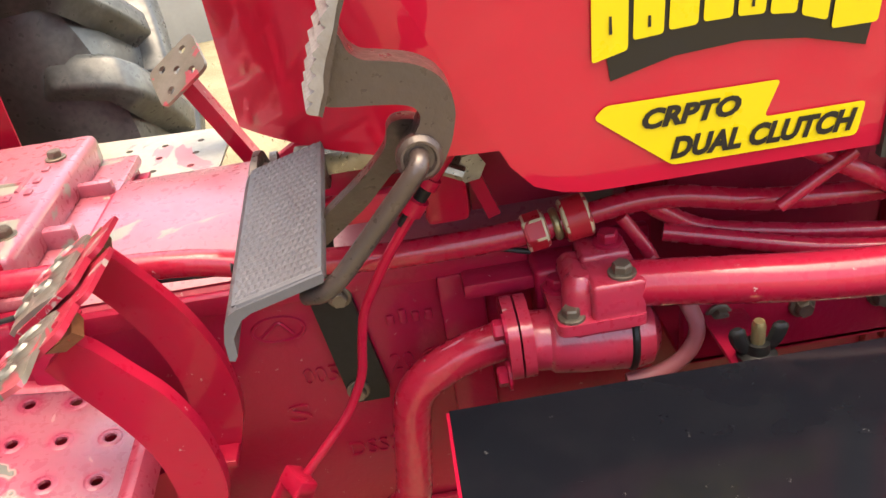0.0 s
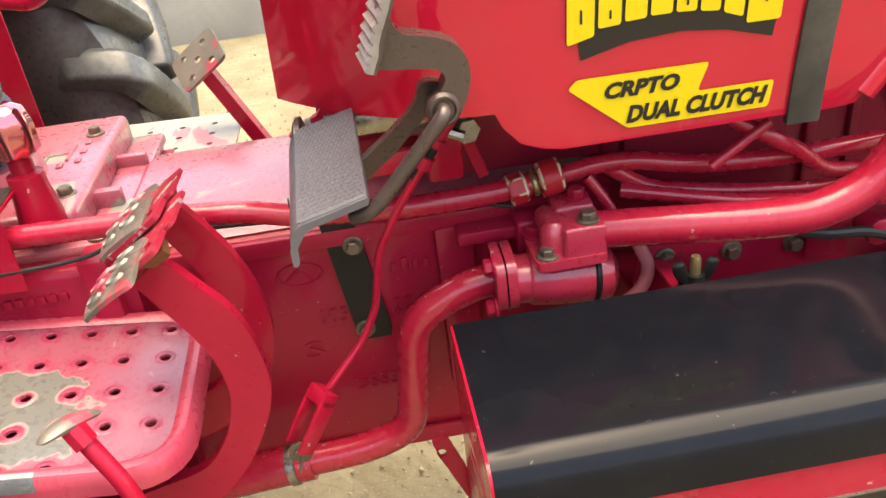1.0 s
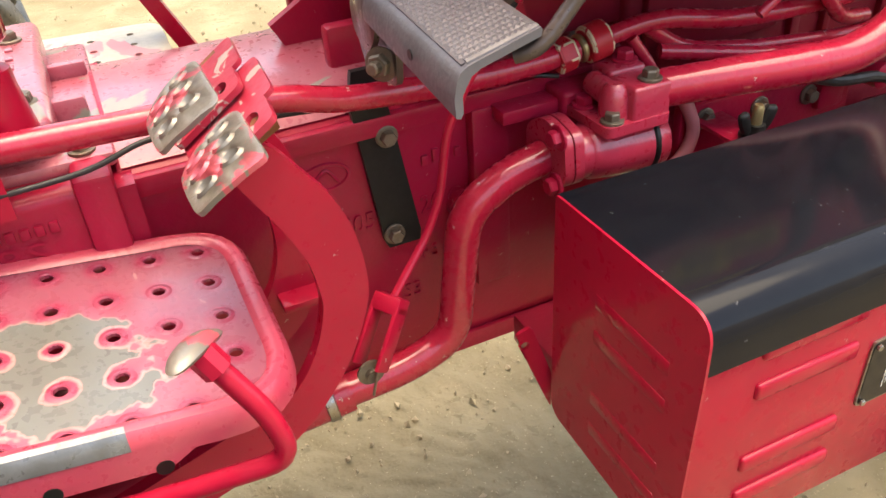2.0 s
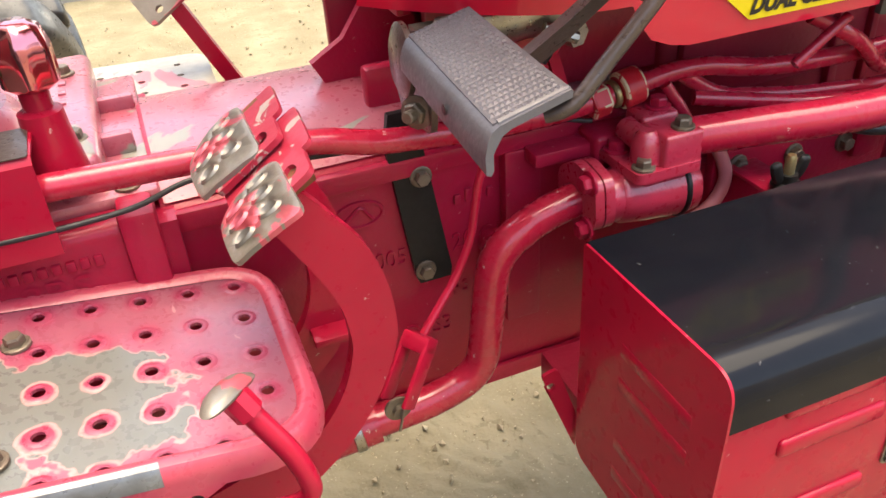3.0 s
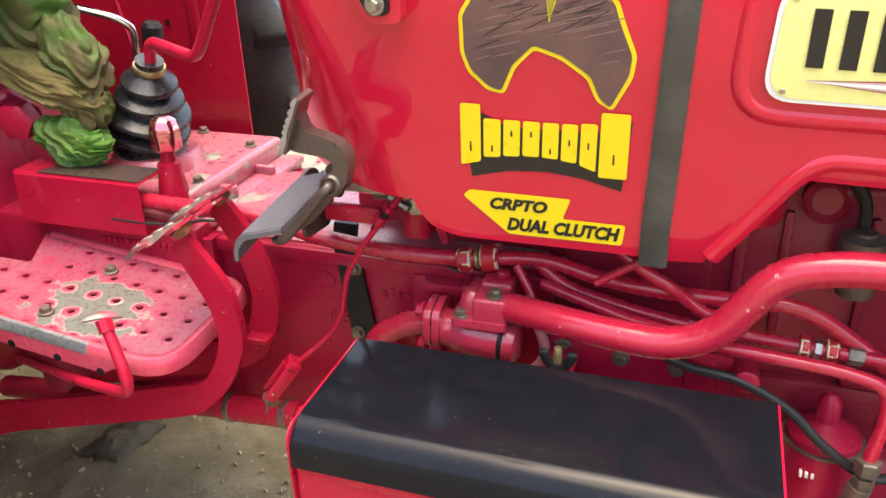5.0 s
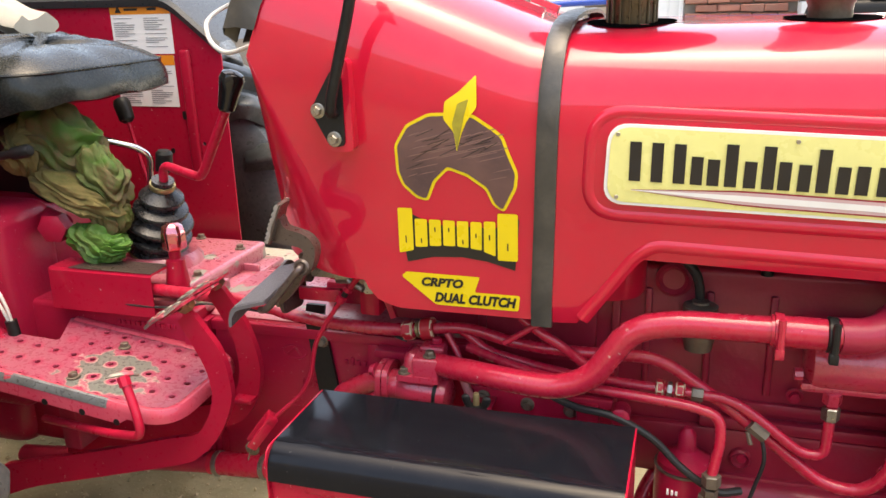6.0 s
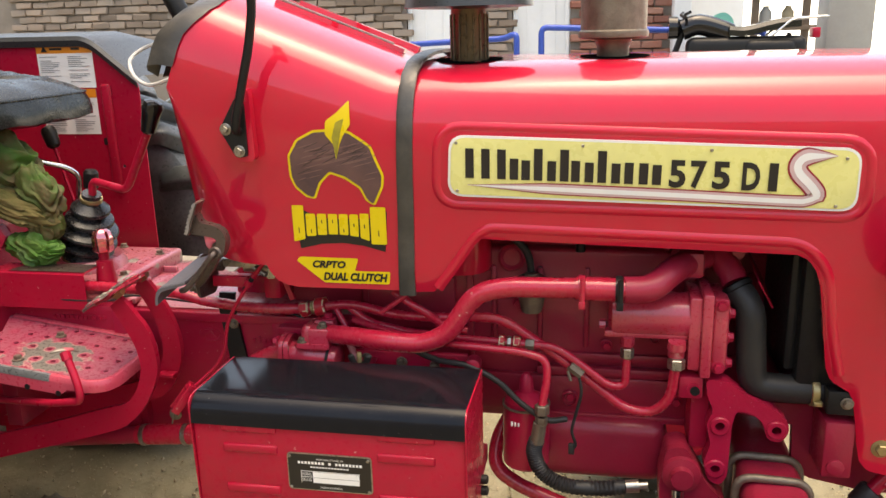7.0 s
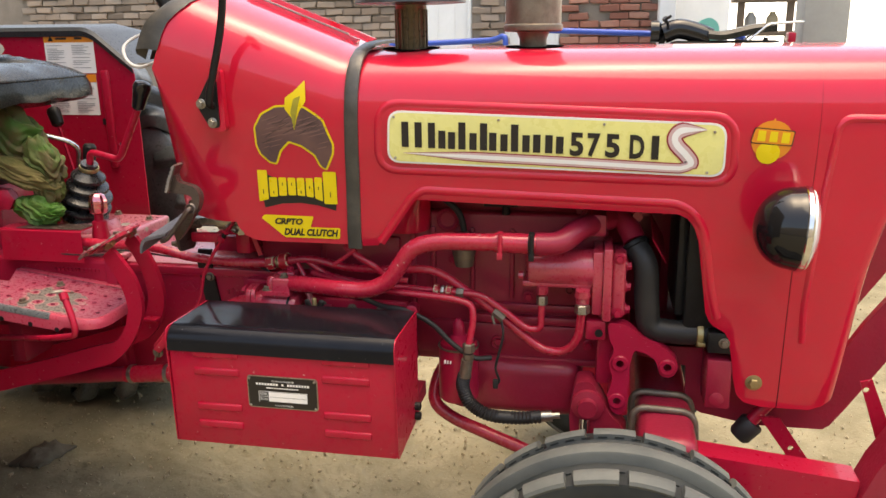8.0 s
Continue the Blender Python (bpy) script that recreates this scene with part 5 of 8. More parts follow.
lathe(bm, [(0.0165, -0.014), (0.0165, 0.0), (0.019, 0.004), (0.017, 0.02)], (0.985, -0.165, 0.848), (0, -0.15, 1), 16)
part("pump_port", bm, M_VALVE, pump)
bm = bmesh.new()
lathe(bm, [(0.014, 0), (0.014, 0.02)], (0.890, -0.152, 0.85), (0, -0.15, 1), 6)
part("pump_port", bm, M_VALVE, pump)
bm = bmesh.new()
lathe(bm, [(0.010, 0), (0.010, 0.012)], (0.845, -0.15, 0.892), (-1, 0, 0), 8)
part("pump_port", bm, M_VALVE, pump)
for p, ax in (((1.082, -0.15, 0.925), (1, 0, 0)), ((1.082, -0.15, 0.875), (1, 0, 0)), ((1.082, -0.15, 0.82), (1, 0, 0)), ((1.082, -0.08, 0.94), (1, 0, 0)), ((1.066, -0.165, 0.945), (0, -1, 0)), ((1.066, -0.165, 0.815), (0, -1, 0))):
    bolt(p, ax, pump, BOLT_RED, "painted_bolt")
for p, r in (((0.890, -0.156, 0.822), 0.0135), ((0.985, -0.177, 0.812), 0.0175)):
    bm = bmesh.new()
    lathe(bm, [(r * 0.85, 0), (r, 0.002), (r, 0.020), (r * 0.85, 0.022)], p, (0, 0.05, 1), 6)
    part("union_nut", bm, M_STEEL, pump)
# oil filter
bm = bmesh.new()
lathe(bm, [(0.045, 0), (0.050, 0.006), (0.050, 0.13), (0.046, 0.15), (0.022, 0.165), (0.016, 0.17), (0.014, 0.20), (0.006, 0.21)], (0.683, -0.13, 0.556), (0, 0, 1), 28)
filt = part("oil_filter", bm, M_CAST, tractor, "red oil filter canister")
bm = bmesh.new()
for k in range(3):
    box(bm, (0.655 + 0.007 * k, -0.181, 0.664), (0.659 + 0.007 * k, -0.172, 0.672), 0.001)
part("filter_marks", bm, M_WHITE, filt, "small white print bars")
bm = bmesh.new()
lathe(bm, [(0.0515, 0), (0.0515, 0.004)], (0.683, -0.13, 0.695), (0, 0, 1), 28)
part("filter_band", bm, M_OLDSTEEL, filt)
# hoses near the radiator
bm = bmesh.new()
tube(bm, [(1.10, -0.10, 0.965), (1.128, -0.125, 0.925), (1.132, -0.13, 0.84), (1.140, -0.13, 0.766), (1.20, -0.13, 0.762), (1.275, -0.13, 0.762)], 0.029, 0.05, 18)
rh = part("radiator_hose", bm, M_RUBBER, tractor, "thick black rubber radiator hose")
bm = bmesh.new()
lathe(bm, [(0.030, 0), (0.0325, 0.002), (0.0325, 0.014), (0.030, 0.016)], (1.248, -0.13, 0.762), (1, 0, 0), 24)
box(bm, (1.25, -0.168, 0.742), (1.268, -0.155, 0.752), 0.002)
part("hose_clamp", bm, M_BRASS, rh, "yellowed hose clamp")
bm = bmesh.new()
lathe(bm, [(0.030, 0), (0.033, 0.003), (0.033, 0.012), (0.030, 0.014)], (1.098, -0.098, 0.968), (0.5, -0.45, -0.75), 24)
part("hose_clamp", bm, M_BLACK, rh)
bm = bmesh.new()
tube(bm, [(1.05, -0.03, 1.03), (1.085, -0.07, 1.0), (1.10, -0.095, 0.97)], 0.027, 0.02, 16)
part("water_outlet", bm, M_ENG, tractor, "red water outlet elbow")
bm = bmesh.new()
box(bm, (1.215, -0.15, 0.74), (1.30, 0.32, 1.24), 0.01)
box(bm, (1.195, -0.13, 0.80), (1.218, 0.30, 1.20), 0.01)
box(bm, (1.27, -0.185, 0.735), (1.325, -0.12, 0.785), 0.004)
rad = part("radiator", bm, M_BLACK, tractor, "black radiator and shroud")
for k in range(5):
    bm = bmesh.new()
    a = 2 * math.pi * k / 5 + 0.5
    m = Matrix.Translation((1.16, YC, 0.98)) @ Matrix.Rotation(a, 4, "X") @ Matrix.Rotation(0.5, 4, "Z")
    box(bm, (-0.002, -0.03, 0.04), (0.002, 0.04, 0.19), 0.001, 1, m)
    part("fan_blade", bm, M_RED, rad)
bolt((1.305, -0.186, 0.762), (0, -1, 0), rad, BOLT)

# front support casting and rails
bm = bmesh.new()
outer = rounded([(p[0], p[1], 0) for p in [(1.044, 0.790), (1.087, 0.788), (1.129, 0.754), (1.162, 0.742), (1.184, 0.728), (1.208, 0.705), (1.209, 0.680), (1.194, 0.660), (1.168, 0.666), (1.160, 0.700), (1.144, 0.716), (1.108, 0.727), (1.100, 0.695), (1.098, 0.579), (1.086, 0.555), (1.060, 0.565), (1.049, 0.604), (1.062, 0.647), (1.050, 0.692), (1.064, 0.722), (1.050, 0.749)]], 0.012, 3)
sheet(bm, [(p.x, p.y) for p in outer], [arc_loop(1.077, 0.690, 0.0095), arc_loop(1.073, 0.594, 0.0095), arc_loop(1.185, 0.688, 0.0095)], on_side(-0.170), 0.040)
soften(bm, 0.003)
front_casting = part("front_support_casting", bm, M_CAST, tractor, "red cast front support with open bolt holes")
for x, z in ((1.077, 0.690), (1.073, 0.594), (1.185, 0.688)):
    bm = bmesh.new()
    lathe(bm, [(0.0097, -0.004), (0.0175, -0.004), (0.020, -0.001), (0.020, 0.01)], (x, -0.171, z), (0, 1, 0), 18, close=False)
    part("bolt_boss", bm, M_CAST, front_casting)
bm = bmesh.new()
box(bm, (0.992, -0.166, 0.742), (1.042, -0.06, 0.792), 0.008)
box(bm, (1.02, -0.14, 0.62), (1.06, 0.30, 0.80), 0.01)
lathe(bm, [(0.010, 0), (0.014, 0), (0.014, 0.003)], (1.022, -0.168, 0.765), (0, 1, 0), 14, close=False)
part("engine_lug", bm, M_CAST, tractor, "red bolted engine lug")
# black disc painted for the shade in the lug's hole
bm = bmesh.new()
lathe(bm, [(0.0095, 0), (0.0095, 0.003)], (1.025, -0.1665, 0.762), (0, -1, 0), 14)
part("lug_hole", bm, M_BLACK, front_casting)
bm = bmesh.new()
outer = [(1.10, 0.735), (1.345, 0.72), (1.52, 0.66), (1.565, 0.68), (1.625, 0.79), (1.80, 1.05), (1.87, 1.0), (1.680, 0.700), (1.608, 0.580), (1.575, 0.530), (1.560, 0.518), (1.398, 0.516), (1.277, 0.539), (1.24, 0.56), (1.235, 0.66), (1.12, 0.68)]
sheet(bm, outer, [], on_side(-0.085), 0.02)
sheet(bm, outer, [], on_side(0.235), 0.02)
box(bm, (1.272, -0.183, 0.598), (1.328, -0.085, 0.718), 0.005)
lathe(bm, [(0.017, 0), (0.017, 0.004), (0.012, 0.006)], (1.297, -0.183, 0.622), (0, -1, 0), 20)
box(bm, (1.10, -0.085, 0.70), (1.33, 0.25, 0.735), 0.008)
rails = part("front_frame_rail", bm, M_ENG, tractor, "red steel front frame rail")
# side lug with rubber stop below the nose
bm = bmesh.new()
tube(bm, [(1.425, -0.13, 0.60), (1.380, -0.135, 0.540)], 0.015, 0.01, 12)
stop = part("stop_arm", bm, M_RED, tractor, "red stop arm with a black rubber end")
bm = bmesh.new()
lathe(bm, [(0.026, 0), (0.029, 0.006), (0.027, 0.044), (0.021, 0.052)], (1.392, -0.133, 0.548), (-0.62, -0.05, -0.78), 20)
part("rubber_stop", bm, M_RUBBER, stop)
# front axle with U-bolts and pivot
bm = bmesh.new()
box(bm, (1.122, -0.34, 0.40), (1.250, 0.50, 0.586), 0.030, 4)
sheet(bm, [(p.x, p.y) for p in rounded([(0.975, 0.640, 0), (1.012, 0.645, 0), (1.060, 0.560, 0), (1.10, 0.520, 0), (1.10, 0.44, 0), (0.970, 0.44, 0), (0.962, 0.56, 0)], 0.014, 3)], [], on_side(-0.185), 0.07)
lathe(bm, [(0.040, 0), (0.038, 0.012), (0.024, 0.016), (0.022, 0.030)], (1.005, -0.183, 0.585), (0, -1, 0), 24)
axle = part("front_axle", bm, M_ENG, tractor, "red box-section front axle beam")
for y in (-0.20, -0.11):
    bm = bmesh.new()
    tube(bm, [(1.110, y, 0.38), (1.110, y, 0.597), (1.250, y, 0.592), (1.266, y, 0.38)], 0.0085, 0.035, 12)
    part("u_bolt", bm, M_OLDSTEEL, axle, "bare steel U-bolt")
bm = bmesh.new()
tube(bm, [(1.0, -0.19, 0.55), (1.0, -0.24, 0.40)], 0.014, 0.005, 12)
part("kingpin", bm, M_CHROME, axle, "shiny greased pivot rod")
bm = bmesh.new()
tube(bm, [(1.0, -0.20, 0.36), (1.05, -0.46, 0.35)], 0.035, 0.01, 16)
part("stub_axle", bm, M_RED, axle)
# lower link pipe running forward from under the tool box
pipe("drag_link", [(0.64, -0.03, 0.62), (0.612, -0.06, 0.575), (0.607, -0.10, 0.520), (0.66, -0.11, 0.485), (0.90, -0.15, 0.415), (1.02, -0.22, 0.38)], 0.0165, "red steel drag link pipe", bend=0.04)
# front bumper frame
bm = bmesh.new()
sheet(bm, [(1.20, 0.549), (1.585, 0.511), (1.575, 0.41), (1.20, 0.44)], [], on_side(-0.31), 0.070)
soften(bm, 0.004)
bumper = part("front_bumper_frame", bm, M_RED, tractor, "red welded bumper frame below the nose")
bm = bmesh.new()
sweep(bm, [(1.608, -0.28, 0.44), (1.642, -0.28, 0.53), (1.78, -0.28, 0.79)], [(-0.035, -0.045), (-0.035, 0.045), (0.035, 0.045), (0.035, -0.045)])
part("bumper_upright", bm, M_ENG, bumper)
bm = bmesh.new()
sheet(bm, [(1.402, 0.57), (1.448, 0.57), (1.521, 0.466), (1.478, 0.464)], [arc_loop(1.478, 0.495, 0.007, 10)], on_side(-0.15), 0.006)
part("brace", bm, M_RED, bumper, "red flat brace with a hole")
bm = bmesh.new()
sheet(bm, [(1.598, 0.690), (1.622, 0.698), (1.685, 0.55), (1.648, 0.545)], [arc_loop(1.612, 0.672, 0.007, 10)], on_side(-0.19), 0.006)
part("brace", bm, M_RED, bumper)
# bolt on the nose and headlamp on its side
bm = bmesh.new()
lathe(bm, [(0.0185, 0), (0.0185, 0.003), (0.014, 0.004)], (1.375, side_y(0.671) + 0.001, 0.671), (0, -1, 0), 24)
lathe(bm, [(0.012, 0.003), (0.012, 0.010), (0.010, 0.012)], (1.375, side_y(0.671), 0.671), (0, -1, 0), 6)
part("nose_bolt", bm, M_BRASS, bonnet, "zinc bolt with a wide washer")
bm = bmesh.new()
prof = []
for k in range(9):
    a = math.pi / 2 * k / 8
    prof.append((0.083 * math.sin(a) + 0.0005, -0.075 * math.cos(a)))
prof += [(0.085, 0.004), (0.085, 0.020), (0.082, 0.024)]
lathe(bm, prof, (1.399, -0.305, 1.062), (1, -0.05, -0.06), 36)
lamp = part("headlamp", bm, M_GLOSS, tractor, "round glossy black headlamp on the bonnet side")
bm = bmesh.new()
lathe(bm, [(0.081, 0.020), (0.081, 0.030), (0.06, 0.040), (0.02, 0.046)], (1.399, -0.305, 1.062), (1, -0.05, -0.06), 36)
part("lamp_lens", bm, M_GLASS, lamp)
bm = bmesh.new()
lathe(bm, [(0.0855, 0.012), (0.0875, 0.014), (0.0875, 0.022), (0.083, 0.026)], (1.399, -0.305, 1.062), (1, -0.05, -0.06), 36, close=False)
part("lamp_rim", bm, M_CHROME, lamp)
bm = bmesh.new()
tube(bm, [(1.405, -0.20, 1.03), (1.398, -0.25, 1.0), (1.396, -0.29, 0.985)], 0.014, 0.02, 12)
part("lamp_bracket", bm, M_BLACK, lamp)

# ---- the tractor: driver's side fittings ----


def plate_z(x, y):
    return 0.781 - 0.128 * (x + 0.212) + 0.04 * (y + 0.20)


outer = [(p.x, p.y) for p in rounded([(-0.184, -0.094, 0), (-0.184, -0.327, 0), (-0.66, -0.327, 0), (-0.64, -0.20, 0), (-0.53, -0.185, 0), (-0.575, -0.094, 0)], [0.05, 0.06, 0.01, 0.01, 0.01, 0.01], 7)]
holes, grid = [], []
for i in range(11):
    for j in range(5):
        x, y = -0.2165 - 0.0418 * i, -0.1205 - 0.0493 * j
        if x < -0.50 and y > -0.20:
            continue
        grid.append((x, y))
        holes.append(arc_loop(x, y, 0.0055, 10))
bm = bmesh.new()
sheet(bm, outer, holes, lambda a, b, h: (a, b, plate_z(a, b) - h), 0.003)
foot_plate = part("foot_plate", bm, M_PLATE, tractor, "worn red footboard, sky sheen in its pink tone, with rows of round holes")
bm = bmesh.new()
lathe(bm, [(0.0055, -0.0006), (0.0066, 0.0006), (0.0085, 0.0007), (0.0110, 0.0)], (0, 0, 0), (0.128, -0.04, 1), 14, close=False)
RIM = to_mesh("hole_rim", bm, M_PLATE)
for x, y in grid:
    finish(new("hole_rim", RIM), foot_plate, (x, y, plate_z(x, y)))
# rolled rim of the board: a bead along the edge and a down-turned flange
rim = [(p[0], p[1], plate_z(*p)) for p in outer[:17]]
bm = bmesh.new()
path = [(-0.56, -0.094, plate_z(-0.56, -0.094))] + rim + [(-0.66, -0.327, plate_z(-0.66, -0.327))]
fine = []
for a, b in zip(path, path[1:]):
    a, b = Vector(a), Vector(b)
    n = max(1, int((b - a).length / 0.02))
    fine += [a + (b - a) * k / n for k in range(n)]
fine.append(Vector(path[-1]))
cols, bare = [], []
BEAD = [(-0.012, 0.0006), (-0.008, 0.004), (-0.002, 0.0058), (0.003, 0.0045), (0.007, -0.001), (0.0088, -0.009)]
for i, p in enumerate(fine):
    t = (fine[min(i + 1, len(fine) - 1)] - fine[max(i - 1, 0)])
    o = Vector((-t.y, t.x, 0)).normalized()
    o = -o if o.dot(Vector((p.x + 0.4, p.y + 0.2, 0))) < 0 else o
    drop = 0.020 if p.x > -0.27 or p.y > -0.3 else 0.034
    cols.append([p + o * a + Vector((0, 0, h)) for a, h in BEAD + [(0.009, -drop), (0.006, -drop)]])
    if i > 2 and -0.56 < p.x < -0.285 and p.y < -0.3:
        e = min(1.0, (p.x + 0.57) / 0.12, (-0.275 - p.x) / 0.05)
        bare.append([p + o * (a + 0.0009 * e) + Vector((0, 0, h * 1.0 + 0.0006 * e)) for a, h in BEAD[2 if e > 0.5 else 3:] + ([] if e > 0.5 else [(0.0095, -0.011)])])
skin(bm, cols)
part("plate_rim", bm, M_RIM, foot_plate, "rolled red edge, scuffed to bare metal on the outside")
bm = bmesh.new()
bare = [c for c in bare if len(c) == 4]
skin(bm, bare)
part("bare_edge", bm, M_BARE, foot_plate, "bare scuffed metal along the edge")
# the flange is uncut; black discs stand for the slots' shade
for x, z in ((-0.288, 0.757), (-0.44, 0.778), (-0.36, 0.768)):
    bm = bmesh.new()
    lathe(bm, [(0.0065, 0), (0.0065, 0.001)], (x, -0.3357, z - 0.003), (0, -1, 0.0), 14)
    part("flange_slot", bm, M_BLACK, foot_plate)
for x, y in ((-0.413, -0.287), (-0.40, -0.155)):
    bolt((x, y, plate_z(x, y)), (0, 0, 1), foot_plate, BOLT)
bm = bmesh.new()
box(bm, (-0.60, -0.235, 0.715), (-0.30, -0.205, 0.765), 0.004, 2, None)
box(bm, (-0.50, -0.25, 0.62), (-0.46, -0.08, 0.74), 0.004)
part("plate_bracket", bm, M_ENG, foot_plate, "dark red bracket below the footboard")

# small T-shaped foot lever
bm = bmesh.new()
tube(bm, [(-0.515, -0.27, 0.695), (-0.30, -0.345, 0.735), (-0.205, -0.376, 0.760), (-0.212, -0.372, 0.80), (-0.242, -0.354, 0.853)], 0.0080, 0.03, 12)
tube(bm, [(-0.236, -0.358, 0.842), (-0.244, -0.353, 0.857)], 0.0110, 0.003, 8)
foot_lever = part("foot_lever", bm, M_RED, tractor, "small red foot lever with a T-shaped top")
bm = bmesh.new()
ax = Vector((0.035, 0.043, -0.011)).normalized()
sd = ax.cross(Vector((-0.35, -0.1, 1))).normalized()
nr = sd.cross(ax).normalized()
nr = nr if nr.z > 0 else -nr
c = Vector((-0.2465, -0.3505, 0.8605))
rws = []
for rr, hh in ((0.0, 0.0055), (0.6, 0.0050), (0.92, 0.0022), (1.0, 0.0), (0.9, -0.0025), (0.0, -0.0025)):
    row = []
    for k in range(28):
        a = 2 * math.pi * k / 28
        e = abs(math.cos(a)) ** 0.8 * math.copysign(1, math.cos(a))
        row.append(bm.verts.new(c + ax * (0.029 * e * rr) + sd * (0.0115 * math.sin(a) * rr) + nr * (hh - 0.004 * (e * rr) ** 2)))
    rws.append(row)
for ra, rb in zip(rws, rws[1:]):
    for k in range(28):
        bm.faces.new((ra[k], ra[(k + 1) % 28], rb[(k + 1) % 28], rb[k]))
bmesh.ops.remove_doubles(bm, verts=bm.verts, dist=0.0001)
part("lever_pad", bm, M_PEDAL, foot_lever, "worn bare pad")

# brake pedals
L = Vector((0.83, 0, 0.55)).normalized()


def brake_pedal(base, rear, front, arm_y, tab, outer, inner):
    """A curved flat arm with a drilled pad; rear and front give the pad's two ends across."""
    am = bmesh.new()
    curve = [(p.x, p.y) for line in (outer, inner) for p in smooth_path([(a, b, 0) for a, b in line], 4)]
    sheet(am, curve, [], on_side(arm_y - 0.006), 0.013)
    soften(am, 0.0018)
    ped = part("brake_pedal", am, M_RED, tractor, "red curved brake pedal arm with a worn drilled pad")
    pm = bmesh.new()
    nrm = Vector((-0.55, 0, 0.83))
    base = Vector(base)

    def place(a, b, h):
        bowl = -0.004 * (abs(a - 0.5) * 2) ** 2.5 + 0.003 * math.sin(math.pi * min(1.0, max(0.0, b)))
        p = base + L * (0.060 * a) + nrm * (bowl - h)
        lo, hi = rear[0] + (front[0] - rear[0]) * a, rear[1] + (front[1] - rear[1]) * a
        return (p.x, lo + (hi - lo) * b, p.z)

    oval = []
    for i in range(2):
        for j in range(3):
            oval.append([(0.28 + 0.40 * i + 0.10 * math.cos(t), 0.2 + 0.29 * j + 0.045 * math.sin(t) + (0.06 if i else 0)) for t in np.linspace(0, 2 * math.pi, 10, endpoint=False)])
    edge = [(p.x, p.y) for p in rounded([(0, 0, 0), (0.25, -0.03, 0), (0.5, -0.05, 0), (0.75, -0.03, 0), (1, 0, 0), (1, 0.5, 0), (1, 1, 0), (0.75, 1.04, 0), (0.5, 1.05, 0), (0.25, 1.04, 0), (0, 1, 0), (0, 0.5, 0)], 0.14, 3)]
    sheet(pm, edge, oval, place, 0.004)
    for o in oval:
        c = np.mean(o, 0)
        ring = [Vector(place(*(c + (np.array(q) - c) * 1.3), -0.0022)) for q in o]
        low = [Vector(place(*(c + (np.array(q) - c) * 1.7), 0.0)) for q in o]
        hole = [Vector(place(*q, 0.0)) for q in o]
        rws = [[pm.verts.new(p) for p in loop] for loop in (hole, ring, low)]
        for ra, rb in zip(rws, rws[1:]):
            for k in range(len(ra)):
                pm.faces.new((ra[k], ra[(k + 1) % len(ra)], rb[(k + 1) % len(ra)], rb[k]))
    bmesh.ops.remove_doubles(pm, verts=pm.verts, dist=0.0002)
    part("pedal_pad", pm, M_PEDAL, ped, "drilled steel pad worn to bare metal")
    tm = bmesh.new()
    low = base - nrm * 0.006
    strip = [(p.x, p.y) for p in rounded([(0.010, tab[0], 0), (0.088, tab[0], 0), (0.092, tab[1], 0), (0.010, tab[1], 0)], 0.006, 3)]
    sheet(tm, strip, [], lambda a, b, h: low + L * a + Vector((0, b - low.y, 0)) - nrm * h, 0.004)
    part("pad_tab", tm, M_CHIPRED, ped, "red flat tab with rubbed edges")
    tm = bmesh.new()
    side = tab[0] - 0.001
    strip = [(p.x, p.y) for p in rounded([(0.014, side - 0.038, 0), (0.078, side - 0.036, 0), (0.081, side, 0), (0.014, side, 0)], 0.006, 3)]
    sheet(tm, strip, [arc_loop(0.064, side - 0.018, 0.0060, 12, 1.3)], lambda a, b, h: low + L * a + Vector((0, b - low.y, 0)) + nrm * (0.002 - h), 0.005)
    part("pad_tab", tm, M_CHIPRED, ped, "small red tab with a hole")
    tm = bmesh.new()
    top = low + L * 0.066
    sweep(tm, [top - nrm * 0.003 + Vector((0, arm_y - 0.014 - top.y, 0)), top - nrm * 0.014 + Vector((0, arm_y - 0.010 - top.y, 0))], [(-0.018, -0.010), (-0.018, 0.010), (0.010, 0.012), (0.010, -0.012)], up=(0, 1, 0), scales=[1.0, 0.7])
    part("tab_weld", tm, M_RUST, ped, "rubbed ochre weld below the tab")
    return ped


outer1 = [(-0.168, 0.945), (-0.155, 0.935), (-0.138, 0.912), (-0.117, 0.882), (-0.104, 0.845), (-0.099, 0.803), (-0.103, 0.772), (-0.120, 0.730), (-0.145, 0.690), (-0.180, 0.655), (-0.225, 0.630), (-0.412, 0.573), (-0.577, 0.524), (-0.66, 0.490)]
inner1 = [(-0.66, 0.560), (-0.4, 0.633), (-0.25, 0.680), (-0.198, 0.694), (-0.175, 0.708), (-0.153, 0.741), (-0.141, 0.778), (-0.140, 0.800), (-0.145, 0.831), (-0.158, 0.863), (-0.176, 0.896), (-0.192, 0.925)]
near_pedal = brake_pedal((-0.223, -0.28, 0.934), (-0.315, -0.256), (-0.322, -0.240), -0.251, (-0.250, -0.188), outer1, inner1)
outer2 = [(-0.185, 0.955), (-0.172, 0.950), (-0.164, 0.945), (-0.131, 0.893), (-0.112, 0.844), (-0.104, 0.798), (-0.107, 0.760), (-0.121, 0.720), (-0.144, 0.684), (-0.20, 0.650), (-0.40, 0.59), (-0.60, 0.53)]
inner2 = [(-0.60, 0.585), (-0.40, 0.645), (-0.22, 0.700), (-0.172, 0.725), (-0.152, 0.765), (-0.149, 0.805), (-0.158, 0.850), (-0.178, 0.895), (-0.200, 0.930)]
